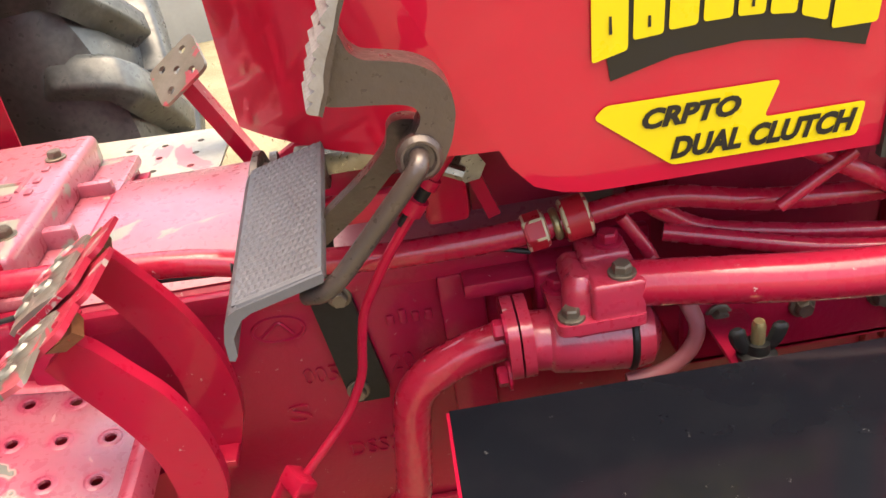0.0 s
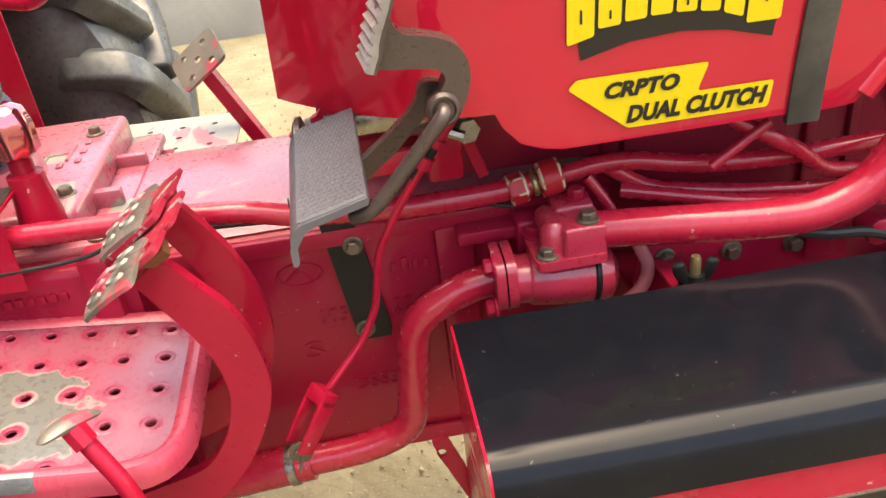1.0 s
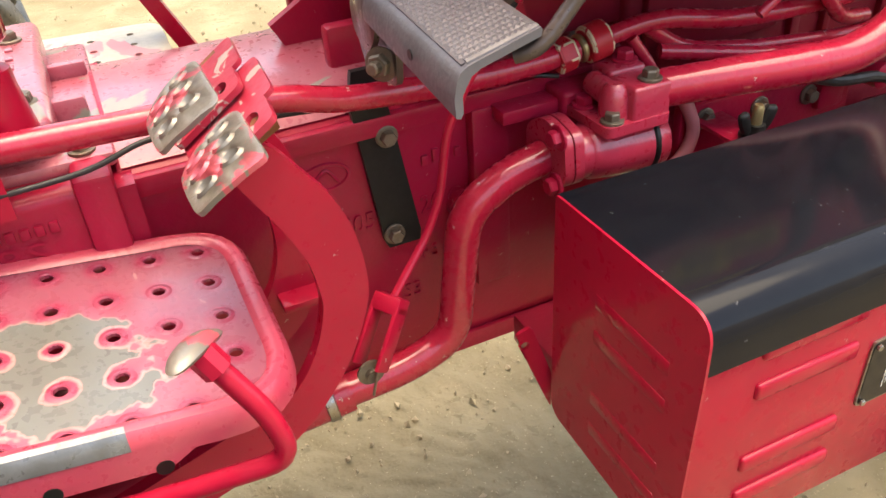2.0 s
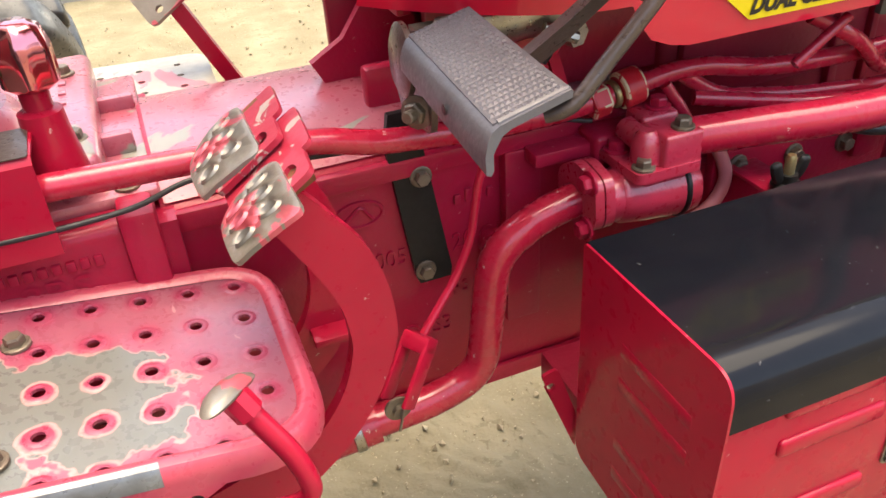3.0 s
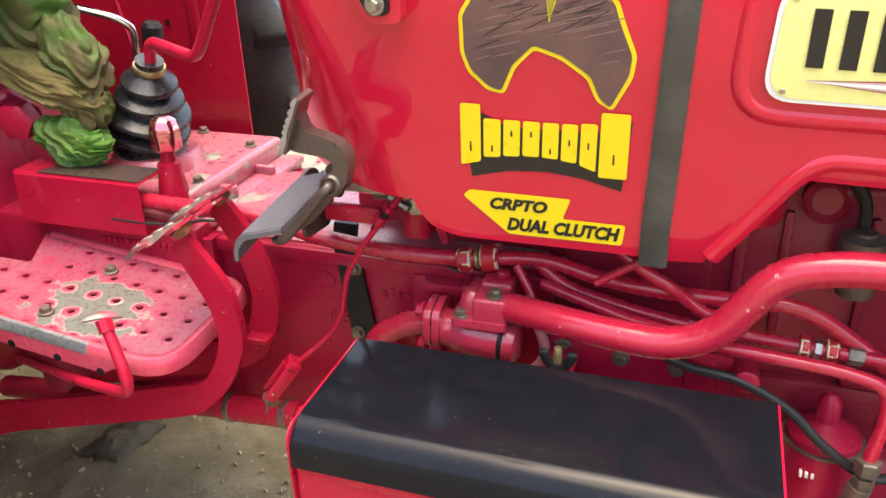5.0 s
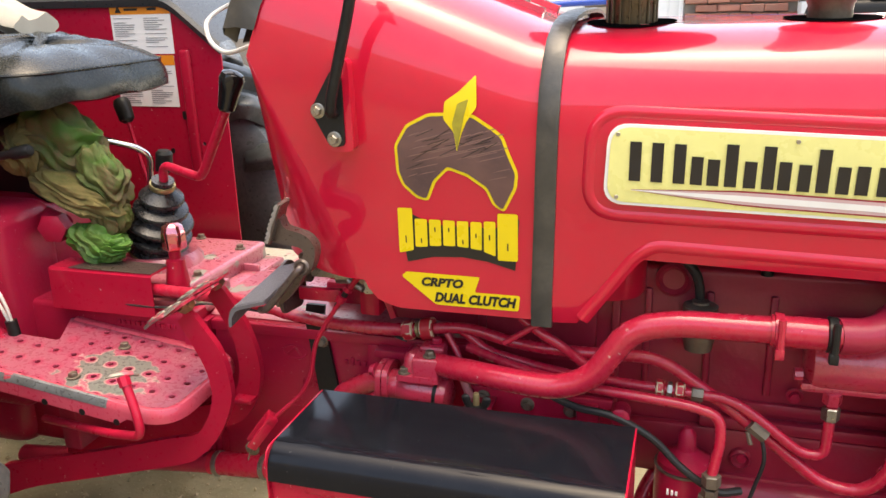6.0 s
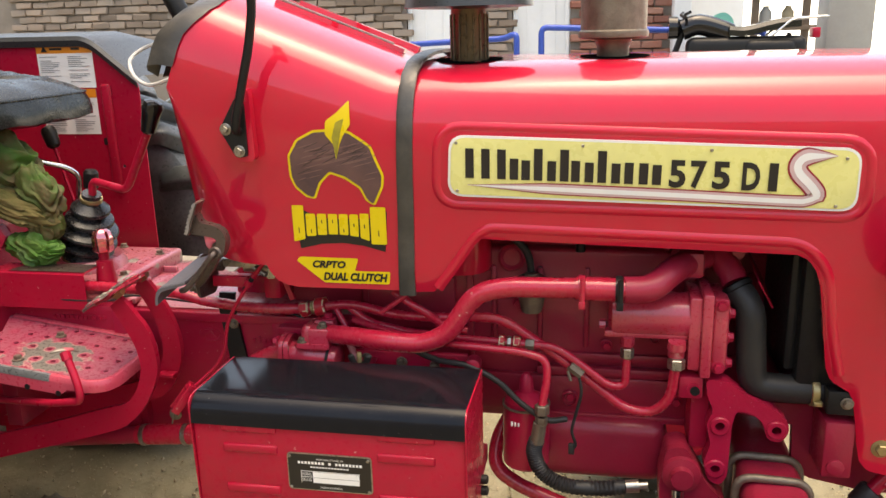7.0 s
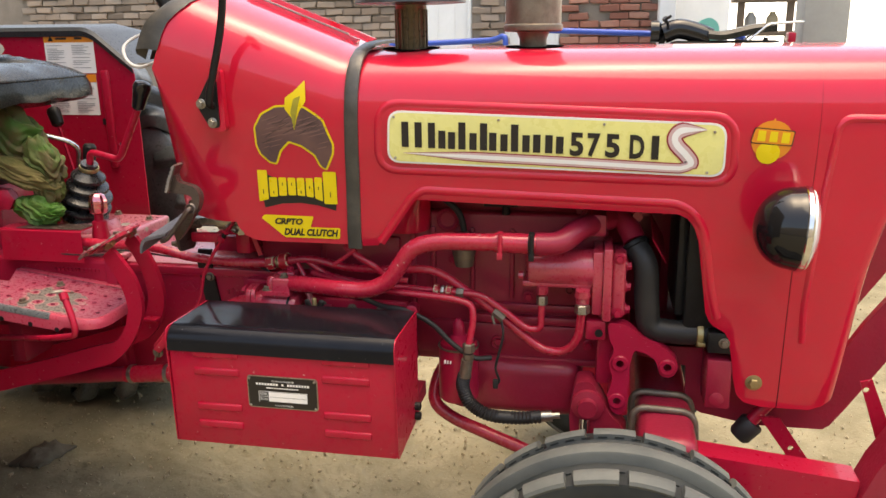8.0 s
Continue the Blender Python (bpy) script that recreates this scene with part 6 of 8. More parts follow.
far_pedal = brake_pedal((-0.231, -0.17, 0.936), (-0.218, -0.152), (-0.226, -0.131), -0.140, (-0.190, -0.140), outer2, inner2)
bm = bmesh.new()
box(bm, (-0.158, -0.170, 0.722), (-0.118, -0.132, 0.731), 0.002, 2)
part("pedal_lug", bm, M_RED, far_pedal)

# grey rocking accelerator pedal
FL, FR, NR, NL = Vector((-0.035, -0.158, 1.007)), Vector((0.021, -0.156, 1.021)), Vector((0.024, -0.319, 1.008)), Vector((-0.034, -0.319, 0.992))
UN = (FR - FL).cross(NL - FL).normalized()
UN = UN if UN.z > 0 else -UN


def pad_pt(a, b, h=0.0):
    return FL * (1 - a) * (1 - b) + FR * a * (1 - b) + NR * a * b + NL * (1 - a) * b + UN * h


bm = bmesh.new()
nx, ny = 12, 26
for i in range(nx):
    for j in range(ny):
        off = 0.5 / nx if j % 2 else 0.0
        a0, a1, b0, b1 = i / nx * 0.94 + off * 0.9, (i + 1) / nx * 0.94 + off * 0.9, j / ny, (j + 1) / ny
        a0, a1 = 0.02 + a0 * 0.96, 0.02 + a1 * 0.96
        vs = [bm.verts.new(pad_pt(*q)) for q in ((a0, b0), (a1, b0), (a1, b1), (a0, b1))]
        tip = bm.verts.new(pad_pt((a0 + a1) / 2, (b0 + b1) / 2, 0.0009))
        for k in range(4):
            bm.faces.new((vs[k], vs[(k + 1) % 4], tip))
top = [pad_pt(a, b, -0.0003) for a, b in ((0, 0), (1, 0), (1, 1), (0, 1))]
low = [p - UN * 0.007 for p in top]
ta, tb = [bm.verts.new(p) for p in top], [bm.verts.new(p) for p in low]
bm.faces.new(ta), bm.faces.new(tb[::-1])
for k in range(4):
    bm.faces.new((ta[k], ta[(k + 1) % 4], tb[(k + 1) % 4], tb[k]))
accel = part("accelerator_pedal", bm, M_PAD, tractor, "grey cast accelerator pedal with a diamond tread", 20)
bm = bmesh.new()
cols = []
for k in range(7):
    b = k / 6
    lft, rgt = FL + (NL - FL) * b * 1.03, FR + (NR - FR) * b * 1.03
    u, w = (rgt - lft).normalized(), Vector((0.0, -0.10 * b, -1)).normalized()
    W, D = (rgt - lft).length, 0.0245 + 0.005 * b
    sec = [(W, 0.0), (W + 0.001, 0.002), (W, 0.006), (0.012, 0.006), (0.005, 0.008), (0.0005, 0.013), (-0.003, D * 0.6), (-0.0035, D), (-0.006, D + 0.003), (-0.0095, D + 0.001), (-0.0095, D * 0.6), (-0.0065, 0.007), (-0.003, 0.002), (0.003, 0.0)]
    cols.append([lft - UN * 0.0008 + u * a + w * c for a, c in sec + sec[:1]])
skin(bm, cols)
for c in (cols[0], cols[-1]):
    bm.faces.new([bm.verts.new(p) for p in c[:-1]])
bmesh.ops.remove_doubles(bm, verts=bm.verts, dist=0.0002)
tube(bm, [NL - UN * 0.002 + (NR - NL) * 0.06, NR - UN * 0.003], 0.0036, 0.002, 8)
part("pedal_shell", bm, M_PAD, accel)
# black disc on the shell wall, for the shade of a hole
bm = bmesh.new()
p = NL + (FL - NL) * 0.40 + Vector((-0.0096, 0, -0.018))
lathe(bm, [(0.0042, 0), (0.0042, 0.0006)], p, (-1, 0, 0), 12)
part("shell_hole", bm, M_BLACK, accel)
bm = bmesh.new()
lathe(bm, [(0.028, 0), (0.0325, 0.002), (0.0325, 0.007), (0.026, 0.010), (0.0, 0.011)], (-0.030, -0.136, 0.978), (-1, 0.05, 0.05), 28)
tube(bm, [(-0.03, -0.140, 0.990), (0.02, -0.146, 0.990)], 0.013, 0.002)
part("pivot_disc", bm, M_IRON, accel, "brown cast pivot disc")
bm = bmesh.new()
sheet(bm, [(p.x, p.y) for p in rounded([(-0.178, 0.922, 0), (-0.184, 0.960, 0), (-0.100, 1.000, 0), (-0.085, 0.945, 0), (-0.105, 0.914, 0)], 0.010, 4)], [], lambda a, b, h: (-0.028 + h, a, b), 0.006)
soften(bm, 0.0012)
part("pedal_bracket", bm, M_IRON, accel, "brown cast pedal bracket")
bolt((-0.034, -0.163, 0.940), (-0.75, -0.65, 0.1), accel, BOLT_NUT, "pivot_nut", 0.3)
# serrated upper plate on its swan-neck arm

bm = bmesh.new()
prof = [(0.076, 1.177), (0.0705, 1.167), (0.065, 1.157), (0.0605, 1.149), (0.056, 1.142), (0.052, 1.134), (0.049, 1.126), (0.046, 1.120), (0.0425, 1.114)]
back = [(0.047, 1.111), (0.0535, 1.122), (0.060, 1.136), (0.067, 1.149), (0.073, 1.161), (0.082, 1.175)]


def heel(a, b, h):
    return (a - 0.003 - 0.10 * h + 0.14 * (1.12 - b), -0.328 + h, b - 0.008)


sheet(bm, prof + back, [], heel, 0.042)
soften(bm, 0.0022)
plate = part("heel_plate", bm, M_IRON, accel, "brown cast iron upper pedal plate")
bm = bmesh.new()
ridge_line = []
for (x, z), (x2, z2) in zip(prof, prof[1:]):
    ridge_line += [(x - 0.0008, z), (x * 0.45 + x2 * 0.55 - 0.0042, z * 0.45 + z2 * 0.55), (x * 0.15 + x2 * 0.85 - 0.0030, z * 0.15 + z2 * 0.85)]
ridge_line.append((prof[-1][0] - 0.0008, prof[-1][1]))
sheet(bm, ridge_line + [(x + 0.003, z - 0.001) for x, z in prof[::-1]], [], lambda a, b, h: heel(a, b, h - 0.0012), 0.0440)
soften(bm, 0.0012)
for v in bm.verts:
    v.co += noise.noise_vector(v.co * 160) * 0.0009
part("serrated_face", bm, M_SERR, plate, "pale worn serrated face")
bm = bmesh.new()
outl = [(0.052, 1.150), (0.0605, 1.142), (0.0630, 1.131), (0.069, 1.1255), (0.084, 1.1225), (0.097, 1.1190), (0.108, 1.112), (0.1145, 1.101), (0.1155, 1.088), (0.111, 1.071), (0.103, 1.056), (0.091, 1.050), (0.080, 1.057), (0.081, 1.068), (0.091, 1.079), (0.0965, 1.088), (0.094, 1.0950), (0.086, 1.0980), (0.071, 1.1000), (0.055, 1.1015), (0.043, 1.104)]
sheet(bm, [(p.x, p.y) for p in rounded([(a, b, 0) for a, b in outl], 0.005, 3)], [], on_side(-0.314), 0.022)
es = [e for e in bm.edges if len(e.link_faces) == 2 and e.calc_face_angle(0) > 1.2]
bmesh.ops.bevel(bm, geom=es, offset=0.0035, segments=3, affect="EDGES", profile=0.5)
neck = part("swan_neck", bm, M_IRON, accel, "brown cast iron swan-neck arm", 50)
bm = bmesh.new()
lathe(bm, [(0.0135, 0.0), (0.0135, 0.006), (0.011, 0.009), (0.0095, 0.009), (0.0085, 0.006), (0.007, 0.006)], (0.0915, -0.311, 1.0655), (0.05, -1, 0.1), 22)
part("pivot_boss", bm, M_IRON, neck)
bm = bmesh.new()
tube(bm, [(0.0915, -0.308, 1.068), (0.0915, -0.3255, 1.066), (0.083, -0.3255, 1.056), (0.052, -0.322, 1.020), (0.034, -0.322, 1.000), (0.022, -0.320, 0.990), (0.010, -0.312, 0.986)], 0.0060, 0.010, 12)
part("lower_link", bm, M_IRON, accel)
bm = bmesh.new()
outl = [(0.090, 1.089), (0.083, 1.0885), (0.0785, 1.083), (0.077, 1.070), (0.066, 1.054), (0.0495, 1.036), (0.025, 1.012), (0.003, 0.992), (0.003, 0.968), (0.024, 0.985), (0.0565, 1.018), (0.075, 1.043), (0.092, 1.063), (0.099, 1.078), (0.098, 1.086)]
sheet(bm, [(p.x, p.y) for p in rounded([(a, b, 0) for a, b in outl], 0.006, 3)], [], lambda a, b, h: (a - 0.003, -0.292 + 0.55 * (1.080 - b) + h, b - 0.006), 0.013)
es = [e for e in bm.edges if len(e.link_faces) == 2 and e.calc_face_angle(0) > 1.2]
bmesh.ops.bevel(bm, geom=es, offset=0.002, segments=2, affect="EDGES", profile=0.5)
part("upper_link", bm, M_IRON, accel, "", 50)
bm = bmesh.new()
tube(bm, [(0.060, -0.12, 0.985), (0.13, -0.115, 0.985)], 0.0165, 0.003)
box(bm, (0.0, -0.145, 0.985), (0.135, -0.120, 1.006), 0.005)
lathe(bm, [(0.013, 0), (0.013, 0.012)], (0.128, -0.138, 0.975), (0.3, -1, 0), 6)
tube(bm, [(0.095, -0.15, 0.987), (0.125, -0.158, 0.975)], 0.006, 0.003, 8)
part("throttle_clevis", bm, M_STEEL, accel, "zinc throttle clevis")
bm = bmesh.new()
box(bm, (-0.006, -0.152, 0.942), (0.078, -0.138, 0.967), 0.004)
box(bm, (0.09, -0.10, 0.90), (0.13, 0.0, 0.985), 0.006)
part("throttle_bracket", bm, M_RED, accel)
bm = bmesh.new()
sweep(bm, [(-0.01, -0.10, 0.988), (0.03, -0.10, 0.987), (0.075, -0.10, 0.980), (0.105, -0.11, 0.970)], [(-0.003, -0.014), (-0.003, 0.014), (0.003, 0.014), (0.003, -0.014)], up=(0, 1, 0))
part("return_strap", bm, M_OLDSTEEL, accel)
bm = bmesh.new()
sweep(bm, [(0.122, -0.085, 0.985), (0.152, -0.085, 0.895)], [(-0.006, -0.004), (-0.006, 0.004), (0.006, 0.004), (0.006, -0.004)], up=(0, 1, 0))
part("cowl_strut", bm, M_RED, tractor, "red flat strut below the cowl")
# added plates stand for the shaded void below the cowl
bm = bmesh.new()
box(bm, (0.135, -0.035, 0.874), (0.32, -0.020, 0.992), 0.003)
box(bm, (0.045, 0.02, 0.874), (0.135, 0.035, 0.992), 0.003)
box(bm, (-0.03, 0.150, 0.874), (0.32, 0.165, 1.02), 0.003)
part("heat_shield", bm, M_ENG, tractor, "added dark red plates standing for the shaded void below the cowl")

bm = bmesh.new()
sheet(bm, [(-0.067, 0.902), (-0.023, 0.820), (0.06, 0.80), (0.06, 0.968), (0.004, 0.968), (-0.027, 0.925)], [], on_side(0.10), 0.012)
box(bm, (0.02, 0.06, 0.80), (0.30, 0.10, 0.895), 0.008, 2)
box(bm, (-0.030, 0.012, 0.80), (0.095, 0.034, 0.918), 0.006, 2)
part("bell_housing_wall", bm, M_CAST, housing)

# throttle rod
bm = bmesh.new()
tube(bm, [(0.112, -0.160, 0.990), (0.085, -0.160, 0.956), (0.052, -0.158, 0.910), (0.024, -0.158, 0.862), (0.0165, -0.160, 0.826), (0.012, -0.160, 0.797), (-0.0075, -0.166, 0.760), (-0.058, -0.188, 0.714)], 0.0043, 0.015, 10)
rod = part("throttle_rod", bm, M_RED, tractor, "thin bent red throttle rod")
bm = bmesh.new()
tube(bm, [(0.0865, -0.160, 0.961), (0.079, -0.159, 0.950)], 0.0095, 0.001)
tube(bm, [(0.100, -0.160, 0.977), (0.095, -0.160, 0.970)], 0.008, 0.001)
tube(bm, [(0.120, -0.160, 1.000), (0.098, -0.160, 0.974)], 0.0048, 0.002)
part("rod_collar", bm, M_RED, rod)
bm = bmesh.new()
tube(bm, [(0.094, -0.160, 0.969), (0.085, -0.159, 0.957)], 0.0055, 0.002)
tube(bm, [(0.080, -0.158, 0.951), (0.071, -0.157, 0.938)], 0.0055, 0.002)
part("rod_bush", bm, M_BLACK, rod)
bm = bmesh.new()
ax = Vector((-0.042, -0.026, -0.058)).normalized()
m = Matrix.Translation((-0.062, -0.194, 0.716)) @ ax.to_track_quat("Z", "Y").to_matrix().to_4x4()
box(bm, (-0.016, -0.010, -0.008), (0.016, 0.010, 0.010), 0.003, 2, m)
box(bm, (-0.016, -0.010, 0.0), (-0.011, 0.010, 0.065), 0.002, 2, m)
box(bm, (0.011, -0.010, 0.0), (0.016, 0.010, 0.065), 0.002, 2, m)
part("rod_fork", bm, M_RED, rod)
bm = bmesh.new()
lathe(bm, [(0.014, 0), (0.014, 0.003), (0.007, 0.004), (0.007, 0.010)], (-0.096, -0.212, 0.658), (0, -1, 0), 18)
tube(bm, [(-0.092, -0.224, 0.668), (-0.100, -0.226, 0.640)], 0.0016, 0.002, 6)
part("clevis_pin", bm, M_OLDSTEEL, rod)
# black strip bracket on the housing
bm = bmesh.new()
sheet(bm, [(-0.040, 0.866), (-0.034, 0.900), (0.004, 0.900), (-0.001, 0.866), (0.024, 0.702), (0.022, 0.690), (-0.015, 0.690), (-0.019, 0.700)], [], on_side(-0.070), 0.008)
strip = part("strip_bracket", bm, M_BLACK, tractor, "black steel strip bolted to the housing")
for p in ((-0.005, -0.070, 0.825), (-0.008, -0.070, 0.707)):
    bolt(p, (0, -1, 0), strip, BOLT)
bm = bmesh.new()
box(bm, (0.114, -0.100, 0.816), (0.195, -0.055, 0.832), 0.003)
box(bm, (0.09, -0.075, 0.60), (0.135, -0.055, 0.83), 0.004)
lathe(bm, [(0.017, 0), (0.017, 0.01), (0.010, 0.011)], (0.078, -0.06, 0.715), (0, -1, 0), 18)
part("housing_rib", bm, M_CAST, housing)

# ---- tool box ----
bm = bmesh.new()
box(bm, (0.0835, -0.456, 0.551), (0.6045, -0.262, 0.812), 0.004)
tool_box = part("battery_box", bm, M_BOXRED, tractor, "red sheet metal battery box with pressed louvres")
for x0, x1 in ((0.141, 0.249), (0.441, 0.549)):
    for z in (0.772, 0.730, 0.645, 0.602):
        bm = bmesh.new()
        box(bm, (x0, -0.4602, z - 0.010), (x1, -0.452, z + 0.008), 0.0040, 3)
        part("louvre", bm, M_BOXRED, tool_box)
for x in (0.0805,):
    for z in (0.755, 0.715, 0.640, 0.600):
        bm = bmesh.new()
        box(bm, (x - 0.0006, -0.425, z - 0.009), (x + 0.004, -0.325, z + 0.007), 0.0014, 2)
        part("louvre", bm, M_BOXRED, tool_box)
for x in (0.0805, 0.6045):
    bm = bmesh.new()
    sheet(bm, [(p.x, p.y) for p in rounded([(-0.257, 0.8255, 0), (-0.257, 0.56, 0), (-0.455, 0.548, 0), (-0.4622, 0.776, 0), (-0.4622, 0.8282, 0)], [0.004, 0.02, 0.01, 0.01, 0.037], 9)], [], lambda a, b, h: (x + h, a, b), 0.0025)
    part("end_panel", bm, M_BOXRED, tool_box)
bm = bmesh.new()
path = [(-0.256, 0.8205), (-0.256, 0.8245), (-0.410, 0.8270), (-0.4235, 0.8275)] + [(-0.425 - 0.036 * math.sin(a), 0.7915 + 0.036 * math.cos(a)) for a in np.linspace(0.15, math.pi / 2, 9)] + [(-0.4625, 0.776)]
path += [(-0.4605, 0.776)] + [(-0.425 - 0.0335 * math.sin(a), 0.7915 + 0.0335 * math.cos(a)) for a in np.linspace(math.pi / 2, 0.15, 9)] + [(-0.425, 0.825)]
ra, rb = [bm.verts.new((0.0832, y, z)) for y, z in path], [bm.verts.new((0.6042, y, z)) for y, z in path]
for k in range(len(path)):
    bm.faces.new((ra[k], ra[(k + 1) % len(path)], rb[(k + 1) % len(path)], rb[k]))
lid = part("lid", bm, M_LID, tool_box, "glossy black lid with a rolled front edge, dusty and lightly scratched")
bm = bmesh.new()
sheet(bm, [(p.x, p.y) for p in rounded([(0.267, 0.652, 0), (0.267, 0.728, 0), (0.430, 0.728, 0), (0.430, 0.652, 0)], 0.008, 4)], [], on_side(-0.4580), 0.002)
np_plate = part("maker_plate", bm, M_STEEL, tool_box, "black maker's plate with silver border")
bm = bmesh.new()
sheet(bm, [(p.x, p.y) for p in rounded([(0.2692, 0.6542, 0), (0.2692, 0.7258, 0), (0.4278, 0.7258, 0), (0.4278, 0.6542, 0)], 0.007, 4)], [], on_side(-0.4586), 0.0005)
part("maker_plate_face", bm, M_INK, tool_box)
bm = bmesh.new()
for k in range(19):
    if k in (8, 10):
        continue
    box(bm, (0.288 + 0.0066 * k, -0.4592, 0.7068), (0.2925 + 0.0066 * k, -0.4588, 0.7118))
for k in range(13):
    box(bm, (0.312 + 0.0058 * k, -0.4592, 0.6995), (0.3160 + 0.0058 * k, -0.4588, 0.7020))
for z in (0.6795, 0.6915):
    box(bm, (0.293, -0.4592, z), (0.407, -0.4588, z + 0.0008))
box(bm, (0.293, -0.4592, 0.667), (0.2938, -0.4588, 0.692))
box(bm, (0.316, -0.4592, 0.6685), (0.4055, -0.4588, 0.6785))
box(bm, (0.316, -0.4592, 0.6805), (0.4055, -0.4588, 0.6905))
part("plate_print", bm, M_WHITE, tool_box, "white printed bars and boxes")
for body, x0, x1, z0, z1 in (("MODEL", 0.2955, 0.314, 0.683, 0.689), ("SR.NO.", 0.2955, 0.314, 0.671, 0.677), ("MADE IN INDIA", 0.330, 0.372, 0.6580, 0.6615), ("MANUFACTURED BY", 0.325, 0.377, 0.7155, 0.7190)):
    part("plate_lettering", words(body, x0, x1, z0, z1, lambda a, b: (a, -0.4593, b)), M_WHITE, tool_box)
for x, z in ((0.273, 0.722), (0.424, 0.722), (0.273, 0.658), (0.424, 0.658)):
    bolt((x, -0.459, z), (0, -1, 0), tool_box, SCREW, "rivet")
bm = bmesh.new()
sheet(bm, [(p.x, p.y) for p in rounded([(0.046, 0.668, 0), (0.064, 0.672, 0), (0.088, 0.60, 0), (0.088, 0.55, 0), (0.062, 0.62, 0)], 0.006, 4)], [arc_loop(0.056, 0.650, 0.0055, 10)], on_side(-0.245), 0.004)
part("hasp", bm, M_RED, tool_box)
bm = bmesh.new()
lathe(bm, [(0.010, 0), (0.010, 0.012), (0.006, 0.014)], (0.607, -0.29, 0.60), (1, 0, 0), 10)
lathe(bm, [(0.010, 0), (0.010, 0.012), (0.006, 0.014)], (0.607, -0.29, 0.575), (1, 0, 0), 10)
part("side_knob", bm, M_BLACK, tool_box)
bm = bmesh.new()
box(bm, (0.10, -0.27, 0.56), (0.60, -0.14, 0.60), 0.004)
part("box_carrier", bm, M_ENG, tool_box)

# ---- far side of the tractor ----
bm = bmesh.new()
outl = rounded([(-1.75, 1.475, 0), (-0.645, 1.470, 0), (-0.502, 1.352, 0), (-0.500, 0.72, 0), (-0.62, 0.70, 0), (-1.75, 0.80, 0)], [0, 0.05, 0.03, 0.02, 0, 0], 6)
sheet(bm, [(p.x, p.y) for p in outl], [arc_loop(-0.605, 1.185, 0.008, 8, 1.4), arc_loop(-0.58, 1.10, 0.006, 8)], on_side(0.475), 0.004)
box(bm, (-0.622, 0.464, 1.02), (-0.590, 0.478, 1.345), 0.008, 3)
fender = part("fender", bm, M_RED, tractor, "red sheet metal rear fender wall")
bm = bmesh.new()
edge = [(-1.75, 1.478), (-0.66, 1.474), (-0.625, 1.458), (-0.497, 1.352)]
edge = [(p.x, p.y) for p in rounded([(a, b, 0) for a, b in edge], 0.03, 5, closed=False)]
cols = []
for i, (x, z) in enumerate(edge):
    sh = 0.0 if x < -0.66 else (x + 0.66) * 0.3
    cols.append([(x, 0.466, z - 0.022), (x, 0.460, z - 0.004), (x, 0.468, z + 0.008), (x, 0.50, z + 0.013), (x - 0.02 * (x > -0.6), 0.66, z + 0.02 - sh * 0.2), (x - 0.05 * (x > -0.6), 0.84, z - 0.005), (x - 0.06 * (x > -0.6), 0.87, z - 0.05)])
skin(bm, cols)
part("fender_top", bm, M_FENDTOP, fender, "dark grey plastic fender top with a rolled edge")
# dark patches laid on the wall stand for shade in its slots
for x, z, h in ((-0.629, 1.175, 0.011), (-0.678, 1.079, 0.007)):
    bm = bmesh.new()
    sheet(bm, [(p.x, p.y) for p in rounded([(x - 0.006, z - h, 0), (x + 0.006, z - h, 0), (x + 0.006, z + h, 0), (x - 0.006, z + h, 0)], 0.005, 4)], [], on_side(0.4722), 0.001)
    part("fender_slot", bm, M_INK, fender)
for z0, z1, sx in ((1.334, 1.459, 0.0), (1.197, 1.330, -0.004)):
    x0, x1 = -0.818 + sx, -0.637 + sx
    bm = bmesh.new()
    box(bm, (x0, 0.4735, z0), (x1, 0.4745, z1))
    lab = part("warning_label", bm, M_WHITE, fender, "white warning label with an orange header")
    bm = bmesh.new()
    box(bm, (x0, 0.4725, z1 - 0.025), (x1, 0.4735, z1))
    part("label_header", bm, M_ORANGE, fender)
    bm = bmesh.new()
    rnd = random.Random(3 + int(z0 * 100))
    for col in range(2):
        z = z1 - 0.036
        while z > z0 + 0.008:
            a = x0 + 0.008 + col * 0.092
            w = rnd.uniform(0.035, 0.072)
            box(bm, (a, 0.4725, z), (a + w, 0.4733, z + 0.0016))
            z -= rnd.choice((0.0055, 0.0055, 0.011))
    part("label_print", bm, M_GREYINK, fender, "grey print bars")
    bm = bmesh.new()
    sheet(bm, [(x0 + 0.016, z1 - 0.021), (x0 + 0.036, z1 - 0.021), (x0 + 0.026, z1 - 0.004)], [], on_side(0.4715), 0.0008)
    box(bm, (x0 + 0.045, 0.4715, z1 - 0.016), (x0 + 0.085, 0.4723, z1 - 0.010))
    box(bm, (x0 + 0.115, 0.4715, z1 - 0.016), (x0 + 0.142, 0.4723, z1 - 0.009))
    part("label_symbol", bm, M_INK, fender)
# near fender, the twin of the far one
bm = bmesh.new()
outl = rounded([(-1.75, 1.475, 0), (-0.83, 1.470, 0), (-0.70, 1.352, 0), (-0.69, 0.78, 0), (-0.80, 0.74, 0), (-1.75, 0.80, 0)], [0, 0.05, 0.03, 0.02, 0, 0], 6)
sheet(bm, [(p.x, p.y) for p in outl], [], on_side(2 * YC - 0.479), 0.004)
near_fender = part("fender", bm, M_RED, tractor, "red sheet metal rear fender wall")
bm = bmesh.new()
skin(bm, [[(x - 0.19, 2 * YC - y, z) for x, y, z in c] for c in cols])
